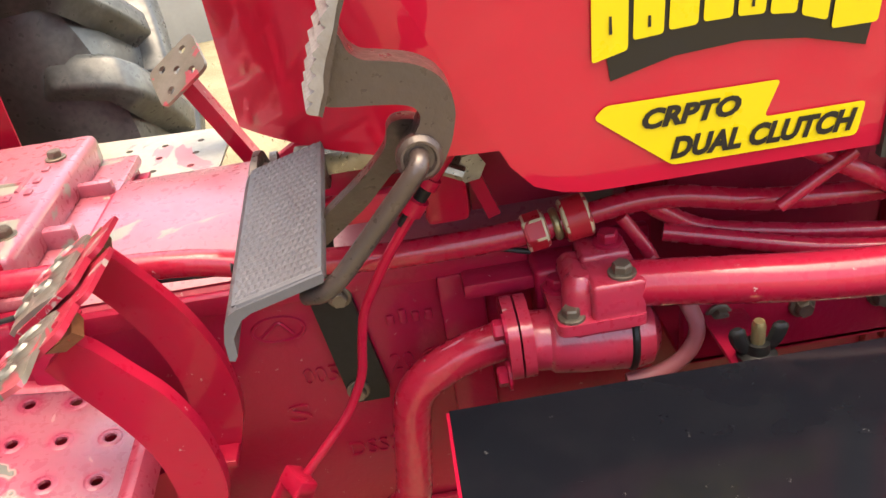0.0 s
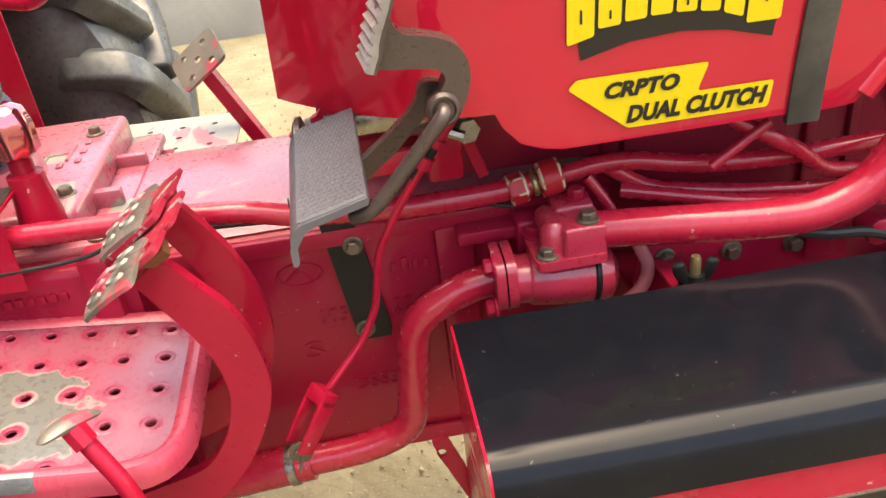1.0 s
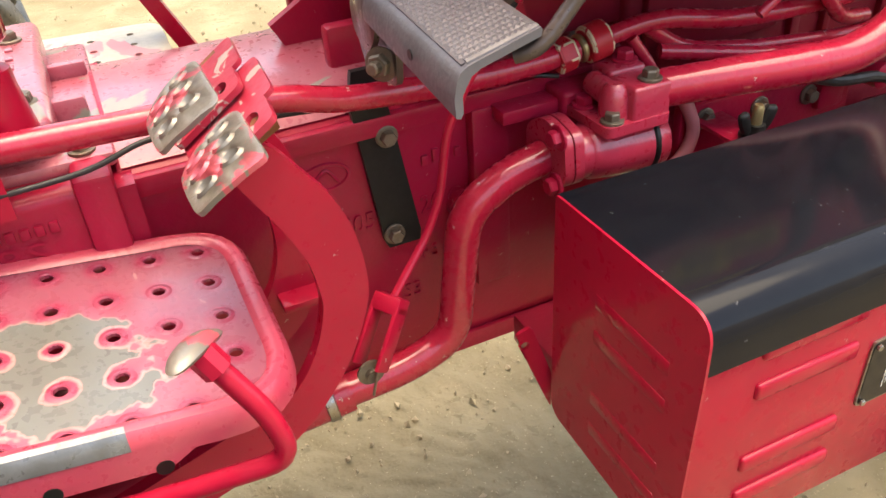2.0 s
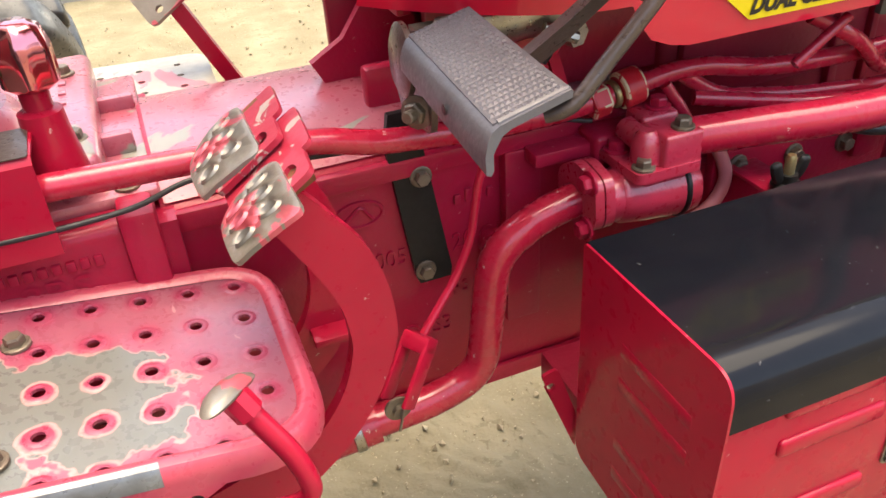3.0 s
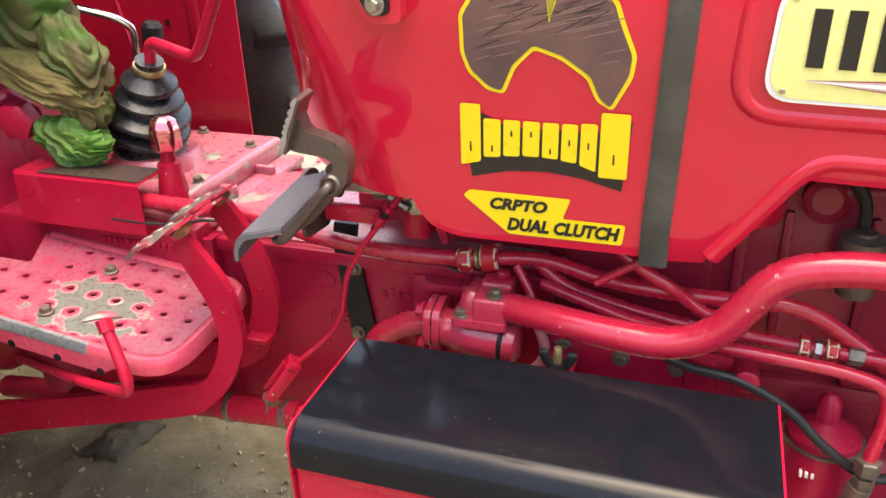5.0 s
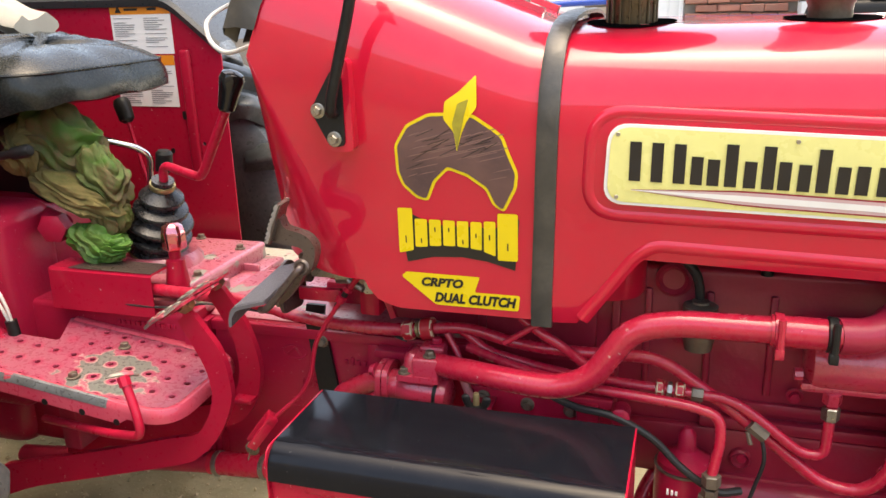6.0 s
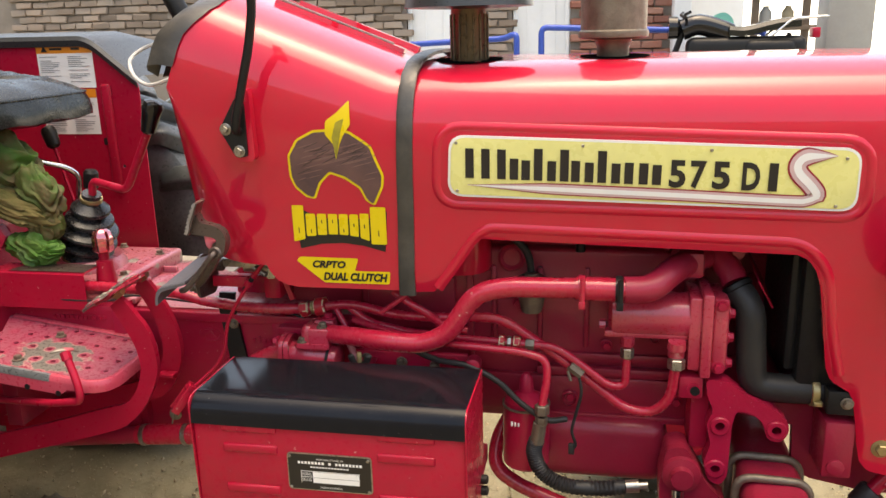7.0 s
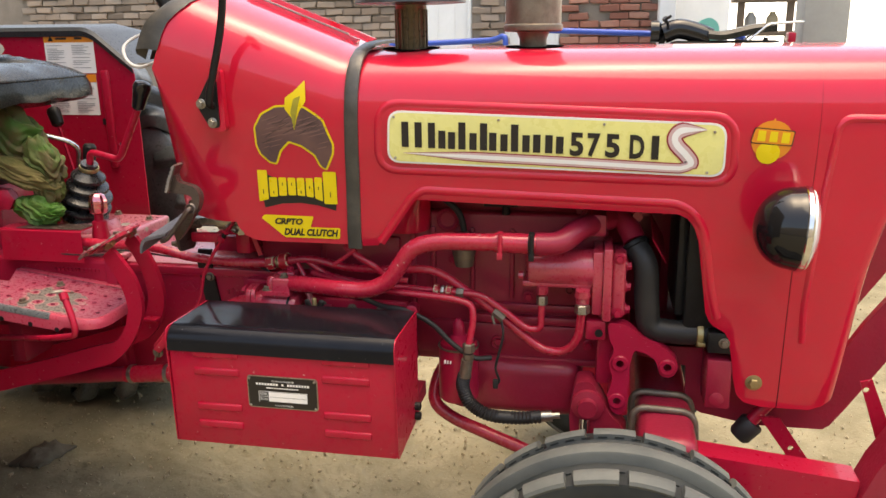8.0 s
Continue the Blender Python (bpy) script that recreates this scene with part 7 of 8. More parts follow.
part("fender_top", bm, M_FENDTOP, near_fender, "dark grey plastic fender top with a rolled edge")
bm = bmesh.new()
sheet(bm, [(p.x, p.y) for p in rounded([(-0.160, 0.225, 0), (-0.158, 0.385, 0), (-0.75, 0.435, 0), (-0.75, 0.225, 0)], 0.03, 5)], [arc_loop(-0.20 - 0.05 * i, 0.265 + 0.042 * j, 0.005, 8) for i in range(8) for j in range(3)], lambda a, b, h: (a, b, 0.846 - h), 0.004)
part("far_foot_plate", bm, M_FARTOP, tractor, "worn far footboard with holes")
bm = bmesh.new()
box(bm, (-0.75, 0.24, 0.76), (-0.19, 0.37, 0.838), 0.006)
part("far_plate_support", bm, M_ENG, tractor, "dark red bracket below the far footboard")
bm = bmesh.new()
sweep(bm, [(-0.055, 0.315, 0.70), (-0.127, 0.32, 0.814), (-0.192, 0.322, 0.946)], [(-0.012, -0.010), (-0.012, 0.010), (0.012, 0.010), (0.012, -0.010)])
clutch_pedal = part("clutch_pedal", bm, M_RED, tractor, "red clutch pedal arm with a worn pad")
bm = bmesh.new()
m = Matrix.Translation((-0.196, 0.322, 0.956)) @ Matrix.Rotation(-0.60, 4, "Y") @ Matrix.Rotation(0.60, 4, "X")
sheet(bm, [(p.x, p.y) for p in rounded([(-0.042, -0.034, 0), (0.042, -0.034, 0), (0.042, 0.034, 0), (-0.042, 0.034, 0)], 0.012, 4)], [arc_loop(-0.02 + 0.02 * i, -0.02 + 0.02 * j, 0.006, 8) for i in range(3) for j in range(3) if (i + j) % 2 == 0], lambda a, b, h: m @ Vector((a, b, -h)), 0.005)
part("pedal_pad", bm, M_PEDAL, clutch_pedal)

# seat
def seat_loop(inset, z_of):
    pts = rounded([(-0.495 - inset, YC - 0.235 + inset, 0), (-0.482 - inset, YC, 0), (-0.495 - inset, YC + 0.235 - inset, 0), (-0.96 + inset, YC + 0.255 - inset, 0), (-0.96 + inset, YC - 0.255 + inset, 0)], [0.10, 0.05, 0.10, 0.08, 0.08], 9)
    out = []
    for a, b in zip(pts, pts[1:] + pts[:1]):
        n = max(1, int((b - a).length / 0.022))
        out += [a + (b - a) * k / n for k in range(n)]
    return [Vector((p.x, p.y, z_of(p.x, p.y))) for p in out]


def seat_low(x, y):
    return 1.236 + 0.050 * max(0.0, (x + 0.86) / 0.40) ** 1.5 + 0.003 * math.sin(x * 55 + y * 38)


bm = bmesh.new()
base = seat_loop(0.0, lambda x, y: 0)
rows = []
for inset, s in ((0.055, -0.02), (0.012, 0.0), (0.0, 0.25), (-0.004, 0.6), (0.0, 0.93), (0.003, 1.0), (0.010, 1.10), (0.032, 1.34), (0.070, 1.56), (0.125, 1.68), (0.185, 1.70), (0.24, 1.68)):
    row = []
    for p in base:
        q = Vector((p.x, p.y, 0))
        d = Vector((-0.68, YC, 0)) - q
        q += d.normalized() * inset * min(1.0, d.length / 0.26)
        lo, hi = seat_low(p.x, p.y), 1.335 + 0.006 * max(0.0, (p.x + 0.7) / 0.3)
        dent = 0.010 * abs(noise.noise(Vector((p.x * 11, p.y * 11, 3)))) * (0.1 < s < 0.95)
        q += d.normalized() * dent
        q.x -= (0.010 + 0.024 * min(1.2, max(0.0, s))) * min(1.0, max(0.0, (p.x + 0.80) / 0.28))
        row.append(bm.verts.new((q.x, q.y, lo + (hi - lo) * s + 0.006 * noise.noise(Vector((q.x * 9, q.y * 9, 0))) * (s > 1.1))))
    rows.append(row)
for ra, rb in zip(rows, rows[1:]):
    for j in range(len(ra)):
        bm.faces.new((ra[j], ra[(j + 1) % len(ra)], rb[(j + 1) % len(ra)], rb[j]))
bm.faces.new(rows[0][::-1]), bm.faces.new(rows[-1])
seam = [v.co.copy() for v in rows[5]]
seat = part("seat", bm, M_SEAT, tractor, "black vinyl driver's seat cushion with a piped seam", 50)
bm = bmesh.new()
sweep(bm, seam + seam[:1], circle(0.0035, 6), caps=False)
part("seat_piping", bm, M_SEAT, seat)
bm = bmesh.new()
box(bm, (-0.95, 0.05, 1.02), (-0.72, 0.20, 1.225), 0.03, 3)
part("seat_support", bm, M_BLACK, seat)
bm = bmesh.new()
box(bm, (-1.06, -0.13, 1.24), (-0.94, 0.30, 1.50), 0.05, 4)
part("seat_back", bm, M_SEAT, seat)

# steering wheel
bm = bmesh.new()
ctr, ax = Vector((-0.225, YC, 1.70)), Vector((-0.45, 0, 0.9)).normalized()
q = ax.to_track_quat("Z", "Y")
pts = [ctr + q @ Vector((0.205 * math.cos(a), 0.205 * math.sin(a), 0)) for a in np.linspace(0, 2 * math.pi, 65)]
sweep(bm, pts, circle(0.013, 10), caps=False, scales=[1 + 0.06 * (k % 2) for k in range(65)])
wheel = part("steering_wheel", bm, M_BLACK, tractor, "black ridged steering wheel", 60)
for a in (0.5, 2.6, 4.7):
    bm = bmesh.new()
    tube(bm, [ctr - ax * 0.04, ctr + q @ Vector((0.20 * math.cos(a), 0.20 * math.sin(a), 0))], 0.008, 0.01)
    part("spoke", bm, M_BLACK, wheel)
bm = bmesh.new()
tube(bm, [ctr - ax * 0.02, ctr - ax * 0.34], 0.022, 0.01)
lathe(bm, [(0.05, -0.03), (0.05, 0.01), (0.03, 0.02)], ctr - ax * 0.03, ax, 20)
part("steering_column", bm, M_BLACK, wheel)
# wires behind the cowl
bm = bmesh.new()
hose(bm, [(-0.02, -0.10, 1.46), (-0.07, -0.03, 1.475), (-0.16, 0.06, 1.468), (-0.235, 0.08, 1.452), (-0.248, 0.03, 1.426), (-0.195, -0.05, 1.394), (-0.131, -0.105, 1.377), (-0.065, -0.141, 1.389), (-0.02, -0.15, 1.405)], 0.0042)
part("loop_wire", bm, M_WIREW, tractor, "loose loop of white wire")
bm = bmesh.new()
hose(bm, [(-0.035, -0.08, 1.36), (-0.045, -0.10, 1.30), (-0.03, -0.10, 1.24), (-0.005, -0.10, 1.20)], 0.0035)
part("yellow_wire", bm, M_WIREY, tractor, "thin yellow wire")
bm = bmesh.new()
hose(bm, [(-0.02, -0.06, 1.25), (-0.005, -0.075, 1.18), (0.0, -0.08, 1.10), (0.005, -0.08, 1.02)], 0.009)
hose(bm, [(-0.03, -0.03, 1.30), (-0.015, -0.05, 1.20), (0.01, -0.06, 1.05)], 0.007)
part("wire_loom", bm, M_BLACK, tractor, "black wiring loom")
bm = bmesh.new()
tube(bm, [(-0.13, 0.02, 1.33), (-0.08, 0.0, 1.33)], 0.017, 0.002)
tube(bm, [(-0.10, 0.06, 1.35), (-0.10, 0.0, 1.345)], 0.014, 0.002)
part("ignition_switch", bm, M_CHROME, tractor, "chrome key switch")
bm = bmesh.new()
hose(bm, [(-0.78, -0.16, 0.96), (-0.70, -0.19, 0.95), (-0.645, -0.205, 0.90), (-0.63, -0.20, 0.855)], 0.0035)
hose(bm, [(-0.78, -0.155, 0.975), (-0.69, -0.185, 0.965), (-0.637, -0.20, 0.905), (-0.625, -0.20, 0.86)], 0.0035)
part("brake_light_wire", bm, M_WIREW, tractor, "pair of pale wires")
bm = bmesh.new()
tube(bm, [(-0.627, -0.20, 0.862), (-0.622, -0.20, 0.82)], 0.012, 0.003)
part("wire_boot", bm, M_BLACK, tractor, "black rubber wire boot")

# stacks through the bonnet
bm = bmesh.new()
lathe(bm, [(0.037, 0), (0.037, 0.12), (0.045, 0.135)], (0.556, YC - 0.115, 1.395), (0, 0, 1), 24)
pre = part("air_intake", bm, M_STACK, tractor, "dark bronzed ribbed air intake stack")
for k in range(16):
    a = 2 * math.pi * k / 16
    bm = bmesh.new()
    tube(bm, [(0.556 + 0.038 * math.cos(a), YC - 0.115 + 0.038 * math.sin(a), 1.40), (0.556 + 0.038 * math.cos(a), YC - 0.115 + 0.038 * math.sin(a), 1.505)], 0.0022, 0.001, 6)
    part("rib", bm, M_STACK, pre)
bm = bmesh.new()
lathe(bm, [(0.035, 0), (0.10, 0.002), (0.132, 0.004), (0.127, 0.03), (0.115, 0.08), (0.10, 0.13), (0.06, 0.16), (0.01, 0.165)], (0.556, YC - 0.115, 1.515), (0, 0, 1), 40)
part("rain_cap", bm, M_FENDTOP, pre, "dark smoky plastic intake cap")
bm = bmesh.new()
lathe(bm, [(0.031, 0), (0.032, 0.048), (0.037, 0.060), (0.038, 0.064), (0.062, 0.065), (0.069, 0.068), (0.070, 0.074), (0.069, 0.080), (0.0655, 0.083), (0.0655, 0.50), (0.03, 0.54), (0.03, 0.8)], (0.846, YC - 0.09, 1.385), (0, 0, 1), 32)
exhaust = part("exhaust_pipe", bm, M_OLDSTEEL, tractor, "heat-dulled grey exhaust silencer")
# discs on the unbroken bonnet, painted dark for the shade round each stack
for x, y, rx in ((0.556, YC - 0.115, 0.070), (0.850, YC - 0.09, 0.070)):
    bm = bmesh.new()
    pts = arc_loop(x, y, rx, 28)
    vs = []
    for a, b in pts:
        zz = np.interp(b, PROF_Y[9:], PROF_Z[9:]) if b < YC else 1.4165
        vs.append(bm.verts.new((a, b, zz + 0.0018)))
    bm.faces.new(vs)
    part("stack_opening", bm, M_HOLE, bonnet, "flat black disc standing for the shaded opening round the stack")

# ---- wheels ----


def wheel_lathe(bm, prof, ctr, n):
    return lathe(bm, prof, ctr, (0, -1, 0), n, close=False)


def front_wheel(ctr):
    tm = bmesh.new()
    half = [(0.215, 0.068), (0.235, 0.082), (0.262, 0.094), (0.285, 0.0995), (0.308, 0.101), (0.320, 0.097), (0.322, 0.066), (0.316, 0.060), (0.316, 0.027), (0.320, 0.020)]
    wheel_lathe(tm, [(r, -y) for r, y in half] + [(r, y) for r, y in half[::-1]], ctr, 84)
    wh = part("front_wheel", tm, M_FTYRED, tractor, "dusty three-ribbed front tyre with a red rim")
    bm = bmesh.new()
    wheel_lathe(bm, [(0.314, -0.0225), (0.336, -0.0200), (0.3405, -0.0175), (0.3425, -0.010), (0.3432, 0.0), (0.3425, 0.010), (0.3405, 0.0175), (0.336, 0.0200), (0.314, 0.0225)], ctr, 84)
    part("centre_rib", bm, M_FTYRE, wh, "pale worn middle tread rib")

    def arc_block(bm, prof, a0, a1, n):
        """A length of tread: a closed (radius, across) outline turned through part of the wheel."""
        rws = []
        for k in range(n + 1):
            a = a0 + (a1 - a0) * k / n
            rws.append([bm.verts.new(ctr + Vector((r * math.sin(a), y, r * math.cos(a)))) for r, y in prof])
        m = len(prof)
        for ra, rb in zip(rws, rws[1:]):
            for j in range(m):
                bm.faces.new((ra[j], ra[(j + 1) % m], rb[(j + 1) % m], rb[j]))
        bm.faces.new(rws[0][::-1]), bm.faces.new(rws[-1])

    for s in (-1, 1):
        for k in range(21):
            a = 2 * math.pi * k / 21 + 0.10 + 0.05 * s
            tb = bmesh.new()
            arc_block(tb, [(0.316, s * 0.065), (0.3325, s * 0.0665), (0.3352, s * 0.072), (0.3345, s * 0.088), (0.329, s * 0.0985), (0.3225, s * 0.1015), (0.317, s * 0.0985)], a, a + 0.246, 6)
            soften(tb, 0.002)
            part("tread_block", tb, M_FTYRE, wh)
        bm = bmesh.new()
        for k in range(63):
            a = 2 * math.pi * (k + 0.25) / 63 + 0.10 + 0.05 * s
            arc_block(bm, [(0.3245, s * 0.0645), (0.328, s * 0.0645), (0.328, s * 0.067), (0.3245, s * 0.067)], a, a + 0.055, 2)
        part("tread_ticks", bm, M_FTYRED, wh, "dark moulded dashes along the tread groove")
        bm = bmesh.new()
        lathe(bm, [(r, s * h) for r, h in ((0.240, 0.083), (0.246, 0.090), (0.252, 0.0915), (0.256, 0.090))], ctr, (0, 1, 0), 72, close=False)
        part("sidewall_ring", bm, M_FTYRE, wh)
    bm = bmesh.new()
    lathe(bm, [(0.225, 0.055), (0.225, 0.062), (0.205, 0.060), (0.195, 0.02), (0.12, 0.0), (0.05, 0.02), (0.04, 0.06), (0.01, 0.065)], ctr, (0, -1, 0), 40)
    part("rim", bm, M_RED, wh, "red steel rim")
    return wh


near_front = front_wheel(Vector((1.072, -0.578, 0.350)))
far_front = front_wheel(Vector((1.072, 2 * YC + 0.578, 0.350)))


def rear_wheel(ctr, s):
    tm = bmesh.new()
    prof = [(0.37, -0.14), (0.42, -0.165), (0.52, -0.185), (0.59, -0.18), (0.630, -0.155), (0.645, -0.10), (0.650, 0.0), (0.645, 0.10), (0.630, 0.155), (0.59, 0.18), (0.52, 0.185), (0.42, 0.165), (0.37, 0.14)]
    lathe(tm, prof, ctr, (0, 1, 0), 64, close=False)
    wh = part("rear_wheel", tm, M_TYRE, tractor, "large dusty rear tyre with deep chevron lugs")
    n = 21
    lug = None
    for k in range(2 * n):
        side = 1 if k % 2 else -1
        a0 = math.pi * k / n
        lm = bmesh.new()
        rws = []
        for j in range(9):
            u = j / 8
            if u < 0.72:
                y, rr = side * (-0.015 + 0.20 * u / 0.72), 0.690 - 0.012 * (u / 0.72) ** 3
            else:
                y, rr = side * (0.185 + 0.012 * (u - 0.72)), 0.678 - 0.12 * (u - 0.72) / 0.28
            ang = a0 + 0.36 * u
            wdt = 0.030 + 0.012 * u
            inr = min(0.64, rr - 0.004) if u < 0.72 else rr - 0.05
            iy = y if u < 0.72 else side * 0.150
            c = Vector((math.cos(ang), 0, math.sin(ang)))
            t = Vector((-math.sin(ang), 0, math.cos(ang)))
            dn = t * 0.8 - Vector((0, side, 0)) * 0.6
            o = ctr + c * rr + Vector((0, y, 0))
            i0 = ctr + c * inr + Vector((0, iy, 0))
            rws.append([lm.verts.new(p) for p in (i0 - dn * wdt * 1.25, o - dn * wdt * 0.8, o + dn * wdt * 0.8, i0 + dn * wdt * 1.25)])
        for ra, rb in zip(rws, rws[1:]):
            for q in range(3):
                lm.faces.new((ra[q], ra[q + 1], rb[q + 1], rb[q]))
        lm.faces.new(rws[0][::-1]), lm.faces.new(rws[-1])
        bmesh.ops.recalc_face_normals(lm, faces=lm.faces)
        edge = [e for e in lm.edges if len(e.link_faces) == 2 and e.calc_face_angle() > 0.6]
        bmesh.ops.bevel(lm, geom=edge, offset=0.009, segments=2, affect="EDGES", profile=0.5)
        part("tyre_lug", lm, M_TYRE, wh, "", 60)
    rm = bmesh.new()
    lathe(rm, [(0.385, -0.13), (0.385, 0.13)], ctr, (0, 1, 0), 48, close=False)
    lathe(rm, [(0.38, 0.02), (0.30, 0.05), (0.15, 0.06), (0.10, 0.03), (0.02, 0.03)], ctr, (0, 1, 0), 48)
    part("rim", rm, M_RED, wh, "red steel rim")
    return wh


rear_wheel(Vector((-1.03, -0.70, 0.690)), -1)
rear_wheel(Vector((-1.03, 2 * YC + 0.70, 0.690)), 1)

# ---- loose things on the tractor ----


def crumple(name, centre, size, tilt, grainway, folds, deep, seed, material, rag):
    """One bunch of crumpled cloth: a rounded mass with folds running one way, tucks and creases."""
    cm = bmesh.new()
    bmesh.ops.create_icosphere(cm, subdivisions=6, radius=1.0)
    turn = Euler((0, tilt, 0)).to_matrix()
    way = Vector(grainway).normalized()
    off = Vector((seed, seed * 1.7, -seed))
    for v in cm.verts:
        d = v.co.copy()
        warp = noise.noise(d * 1.1 + off)
        ph = folds * d.dot(way) + 1.3 * warp
        saw = ph - math.floor(ph)
        lap = saw / 0.82 if saw < 0.82 else (1.0 - saw) / 0.18
        big = noise.noise(d * 1.3 + off * 2)
        soft = noise.noise(d * 3.0 + off * 3)
        wrinkle = noise.noise(Vector((d.dot(way) * 9 + warp * 3, d.x * 3.0, d.z * 3.0)) + off)
        r = 1.0 + 0.24 * big + deep * (lap - 0.5) * (0.5 + 1.1 * abs(soft)) + 0.05 * soft + 0.045 * wrinkle
        v.co = Vector(centre) + turn @ Vector((d.x * size[0], d.y * size[1], d.z * size[2])) * r
    return part(name, cm, material, rag, "", 70)


rag = thing("green_rag", (-0.55, -0.05, 0.95), "crumpled green and brown rag hanging below the seat", "rag")
crumple("upper_fold", (-0.605, -0.01, 1.190), (0.090, 0.055, 0.078), 0.35, (0.35, -0.2, 1.0), 2.4, 0.26, 1.3, M_CLOTH, rag)
crumple("tucked_fold", (-0.668, -0.03, 1.175), (0.055, 0.055, 0.055), 0.0, (0.9, 0.1, 0.6), 1.8, 0.24, 3.4, M_TWIST, rag)
crumple("side_fold", (-0.492, -0.030, 1.120), (0.048, 0.042, 0.068), -0.35, (0.8, -0.2, 0.5), 2.2, 0.26, 5.1, M_CLOTH, rag)
crumple("brown_twist", (-0.550, -0.050, 1.092), (0.105, 0.042, 0.036), 0.32, (0.12, -0.3, 1.0), 2.0, 0.26, 8.2, M_TWIST, rag)
crumple("lower_fold", (-0.510, -0.055, 0.990), (0.070, 0.038, 0.038), 0.10, (0.75, -0.1, 0.55), 2.6, 0.30, 2.7, M_GREEN, rag)
crumple("corner_flap", (-0.468, -0.065, 0.982), (0.042, 0.026, 0.024), -0.4, (0.7, -0.1, 0.7), 2.2, 0.30, 6.4, M_GREEN, rag)
crumple("neck_of_cloth", (-0.482, -0.035, 1.045), (0.042, 0.034, 0.042), 0.2, (0.9, 0.0, 0.2), 2.2, 0.22, 7.7, M_CLOTH, rag)
bm = bmesh.new()
path = smooth_path([(-1.12, 0.17, 1.435), (-1.0, 0.20, 1.450), (-0.90, 0.21, 1.440), (-0.82, 0.21, 1.412)], 6)
rws = []
for i, p in enumerate(path):
    row = []
    for j in range(18):
        a = 2 * math.pi * j / 18
        q = p + Vector((0.0, 0.07 * math.cos(a), 0.036 * math.sin(a) * (1 - 0.35 * abs(math.sin(a * 3)))))
        row.append(bm.verts.new(q + Vector((0, 1, 1)) * noise.noise(q * 14) * 0.02))
    rws.append(row)
for ra, rb in zip(rws, rws[1:]):
    for j in range(18):
        bm.faces.new((ra[j], ra[(j + 1) % 18], rb[(j + 1) % 18], rb[j]))
bm.faces.new(rws[0][::-1]), bm.faces.new(rws[-1])
sack = part("folded_sack", bm, M_SACK, None, "", 60)
tagged(sack, "pale folded cloth sack resting behind the seat", "sack")

# ---- ground and surroundings ----
bm = bmesh.new()
rings = [0.0] + [0.022 * k for k in range(1, 120)] + [2.64 * 1.13 ** k for k in range(1, 24)]
prev = None
for r in rings:
    n = 420
    if r == 0:
        prev = [bm.verts.new((0.3, 0, 0))]
        continue
    row = []
    for k in range(n):
        a = 2 * math.pi * k / n
        x, y = 0.3 + r * math.cos(a), r * math.sin(a)
        z = 0.012 * noise.noise(Vector((x * 2.3, y * 2.3, 0))) + 0.007 * noise.noise(Vector((x * 9, y * 9, 1))) + 0.008 * noise.noise(Vector((x * 22, y * 22, 2))) + 0.007 * noise.noise(Vector((x * 48, y * 48, 3)))
        row.append(bm.verts.new((x, y, z * (1 if r < 12 else 0) - 0.004)))
    for k in range(n):
        if len(prev) == 1:
            bm.faces.new((prev[0], row[k], row[(k + 1) % n]))
        else:
            bm.faces.new((prev[k], row[k], row[(k + 1) % n], prev[(k + 1) % n]))
    prev = row
ground = part("ground", bm, M_GROUND, None, "", 60)
tagged(ground, "dry trampled earth with dust and straw", "ground", kind="structure")
rnd = random.Random(11)
verts, faces = [], []
for k in range(9000):
    x, y = rnd.uniform(-2.2, 3.0), rnd.triangular(-0.8, 4.2, 0.4)
    s = rnd.choice((0.002, 0.003, 0.003, 0.004, 0.005, 0.008)) * rnd.uniform(0.7, 1.3)
    b = len(verts)
    q = Euler((rnd.random() * 3, rnd.random() * 3, rnd.random() * 3))
    long = rnd.uniform(0.6, 1.6)
    for v in ((1, 0, 0), (-1, 0, 0), (0, 1, 0), (0, -1, 0), (0, 0, 1), (0, 0, -1)):
        p = Vector((v[0] * s * long, v[1] * s, v[2] * s * 0.7))
        p.rotate(q)
        verts.append((x + p.x, y + p.y, 0.002 + p.z))
    faces += [(b, b + 2, b + 4), (b + 2, b + 1, b + 4), (b + 1, b + 3, b + 4), (b + 3, b, b + 4), (b + 2, b, b + 5), (b + 1, b + 2, b + 5), (b + 3, b + 1, b + 5), (b, b + 3, b + 5)]
me = bpy.data.meshes.new("pebbles")
me.from_pydata(verts, [], faces)
me.materials.append(M_STONE)
tagged(new("pebbles", me), "small stones and crumbs of earth on the ground", "stones", kind="stuff")
bm = bmesh.new()
rws = []
for i in range(15):
    row = []
    for j in range(13):
        x, y = -0.985 + 0.0085 * i + 0.003 * j, 0.205 + 0.0135 * j
        x, y = x + 0.012 * noise.noise(Vector((i * 0.5, j * 0.5, 2))), y + 0.012 * noise.noise(Vector((i * 0.5, j * 0.5, 7)))
        z = 0.010 + math.sin(math.pi * i / 14) ** 0.7 * math.sin(math.pi * j / 12) ** 0.7 * (0.022 + 0.045 * abs(noise.noise(Vector((x * 26, y * 26, 0)))))
        row.append(bm.verts.new((x, y, z)))
    rws.append(row)
for ra, rb in zip(rws, rws[1:]):
    for j in range(12):
        bm.faces.new((ra[j], ra[j + 1], rb[j + 1], rb[j]))
r = bmesh.ops.extrude_face_region(bm, geom=bm.faces[:])
bmesh.ops.translate(bm, verts=[g for g in r["geom"] if isinstance(g, bmesh.types.BMVert)], vec=(0, 0, -0.008))
tagged(part("old_rag", bm, M_DEBRIS, None, "", 60), "dirty dark rag crumpled on the ground", "rag")

# raised yard behind
bm = bmesh.new()
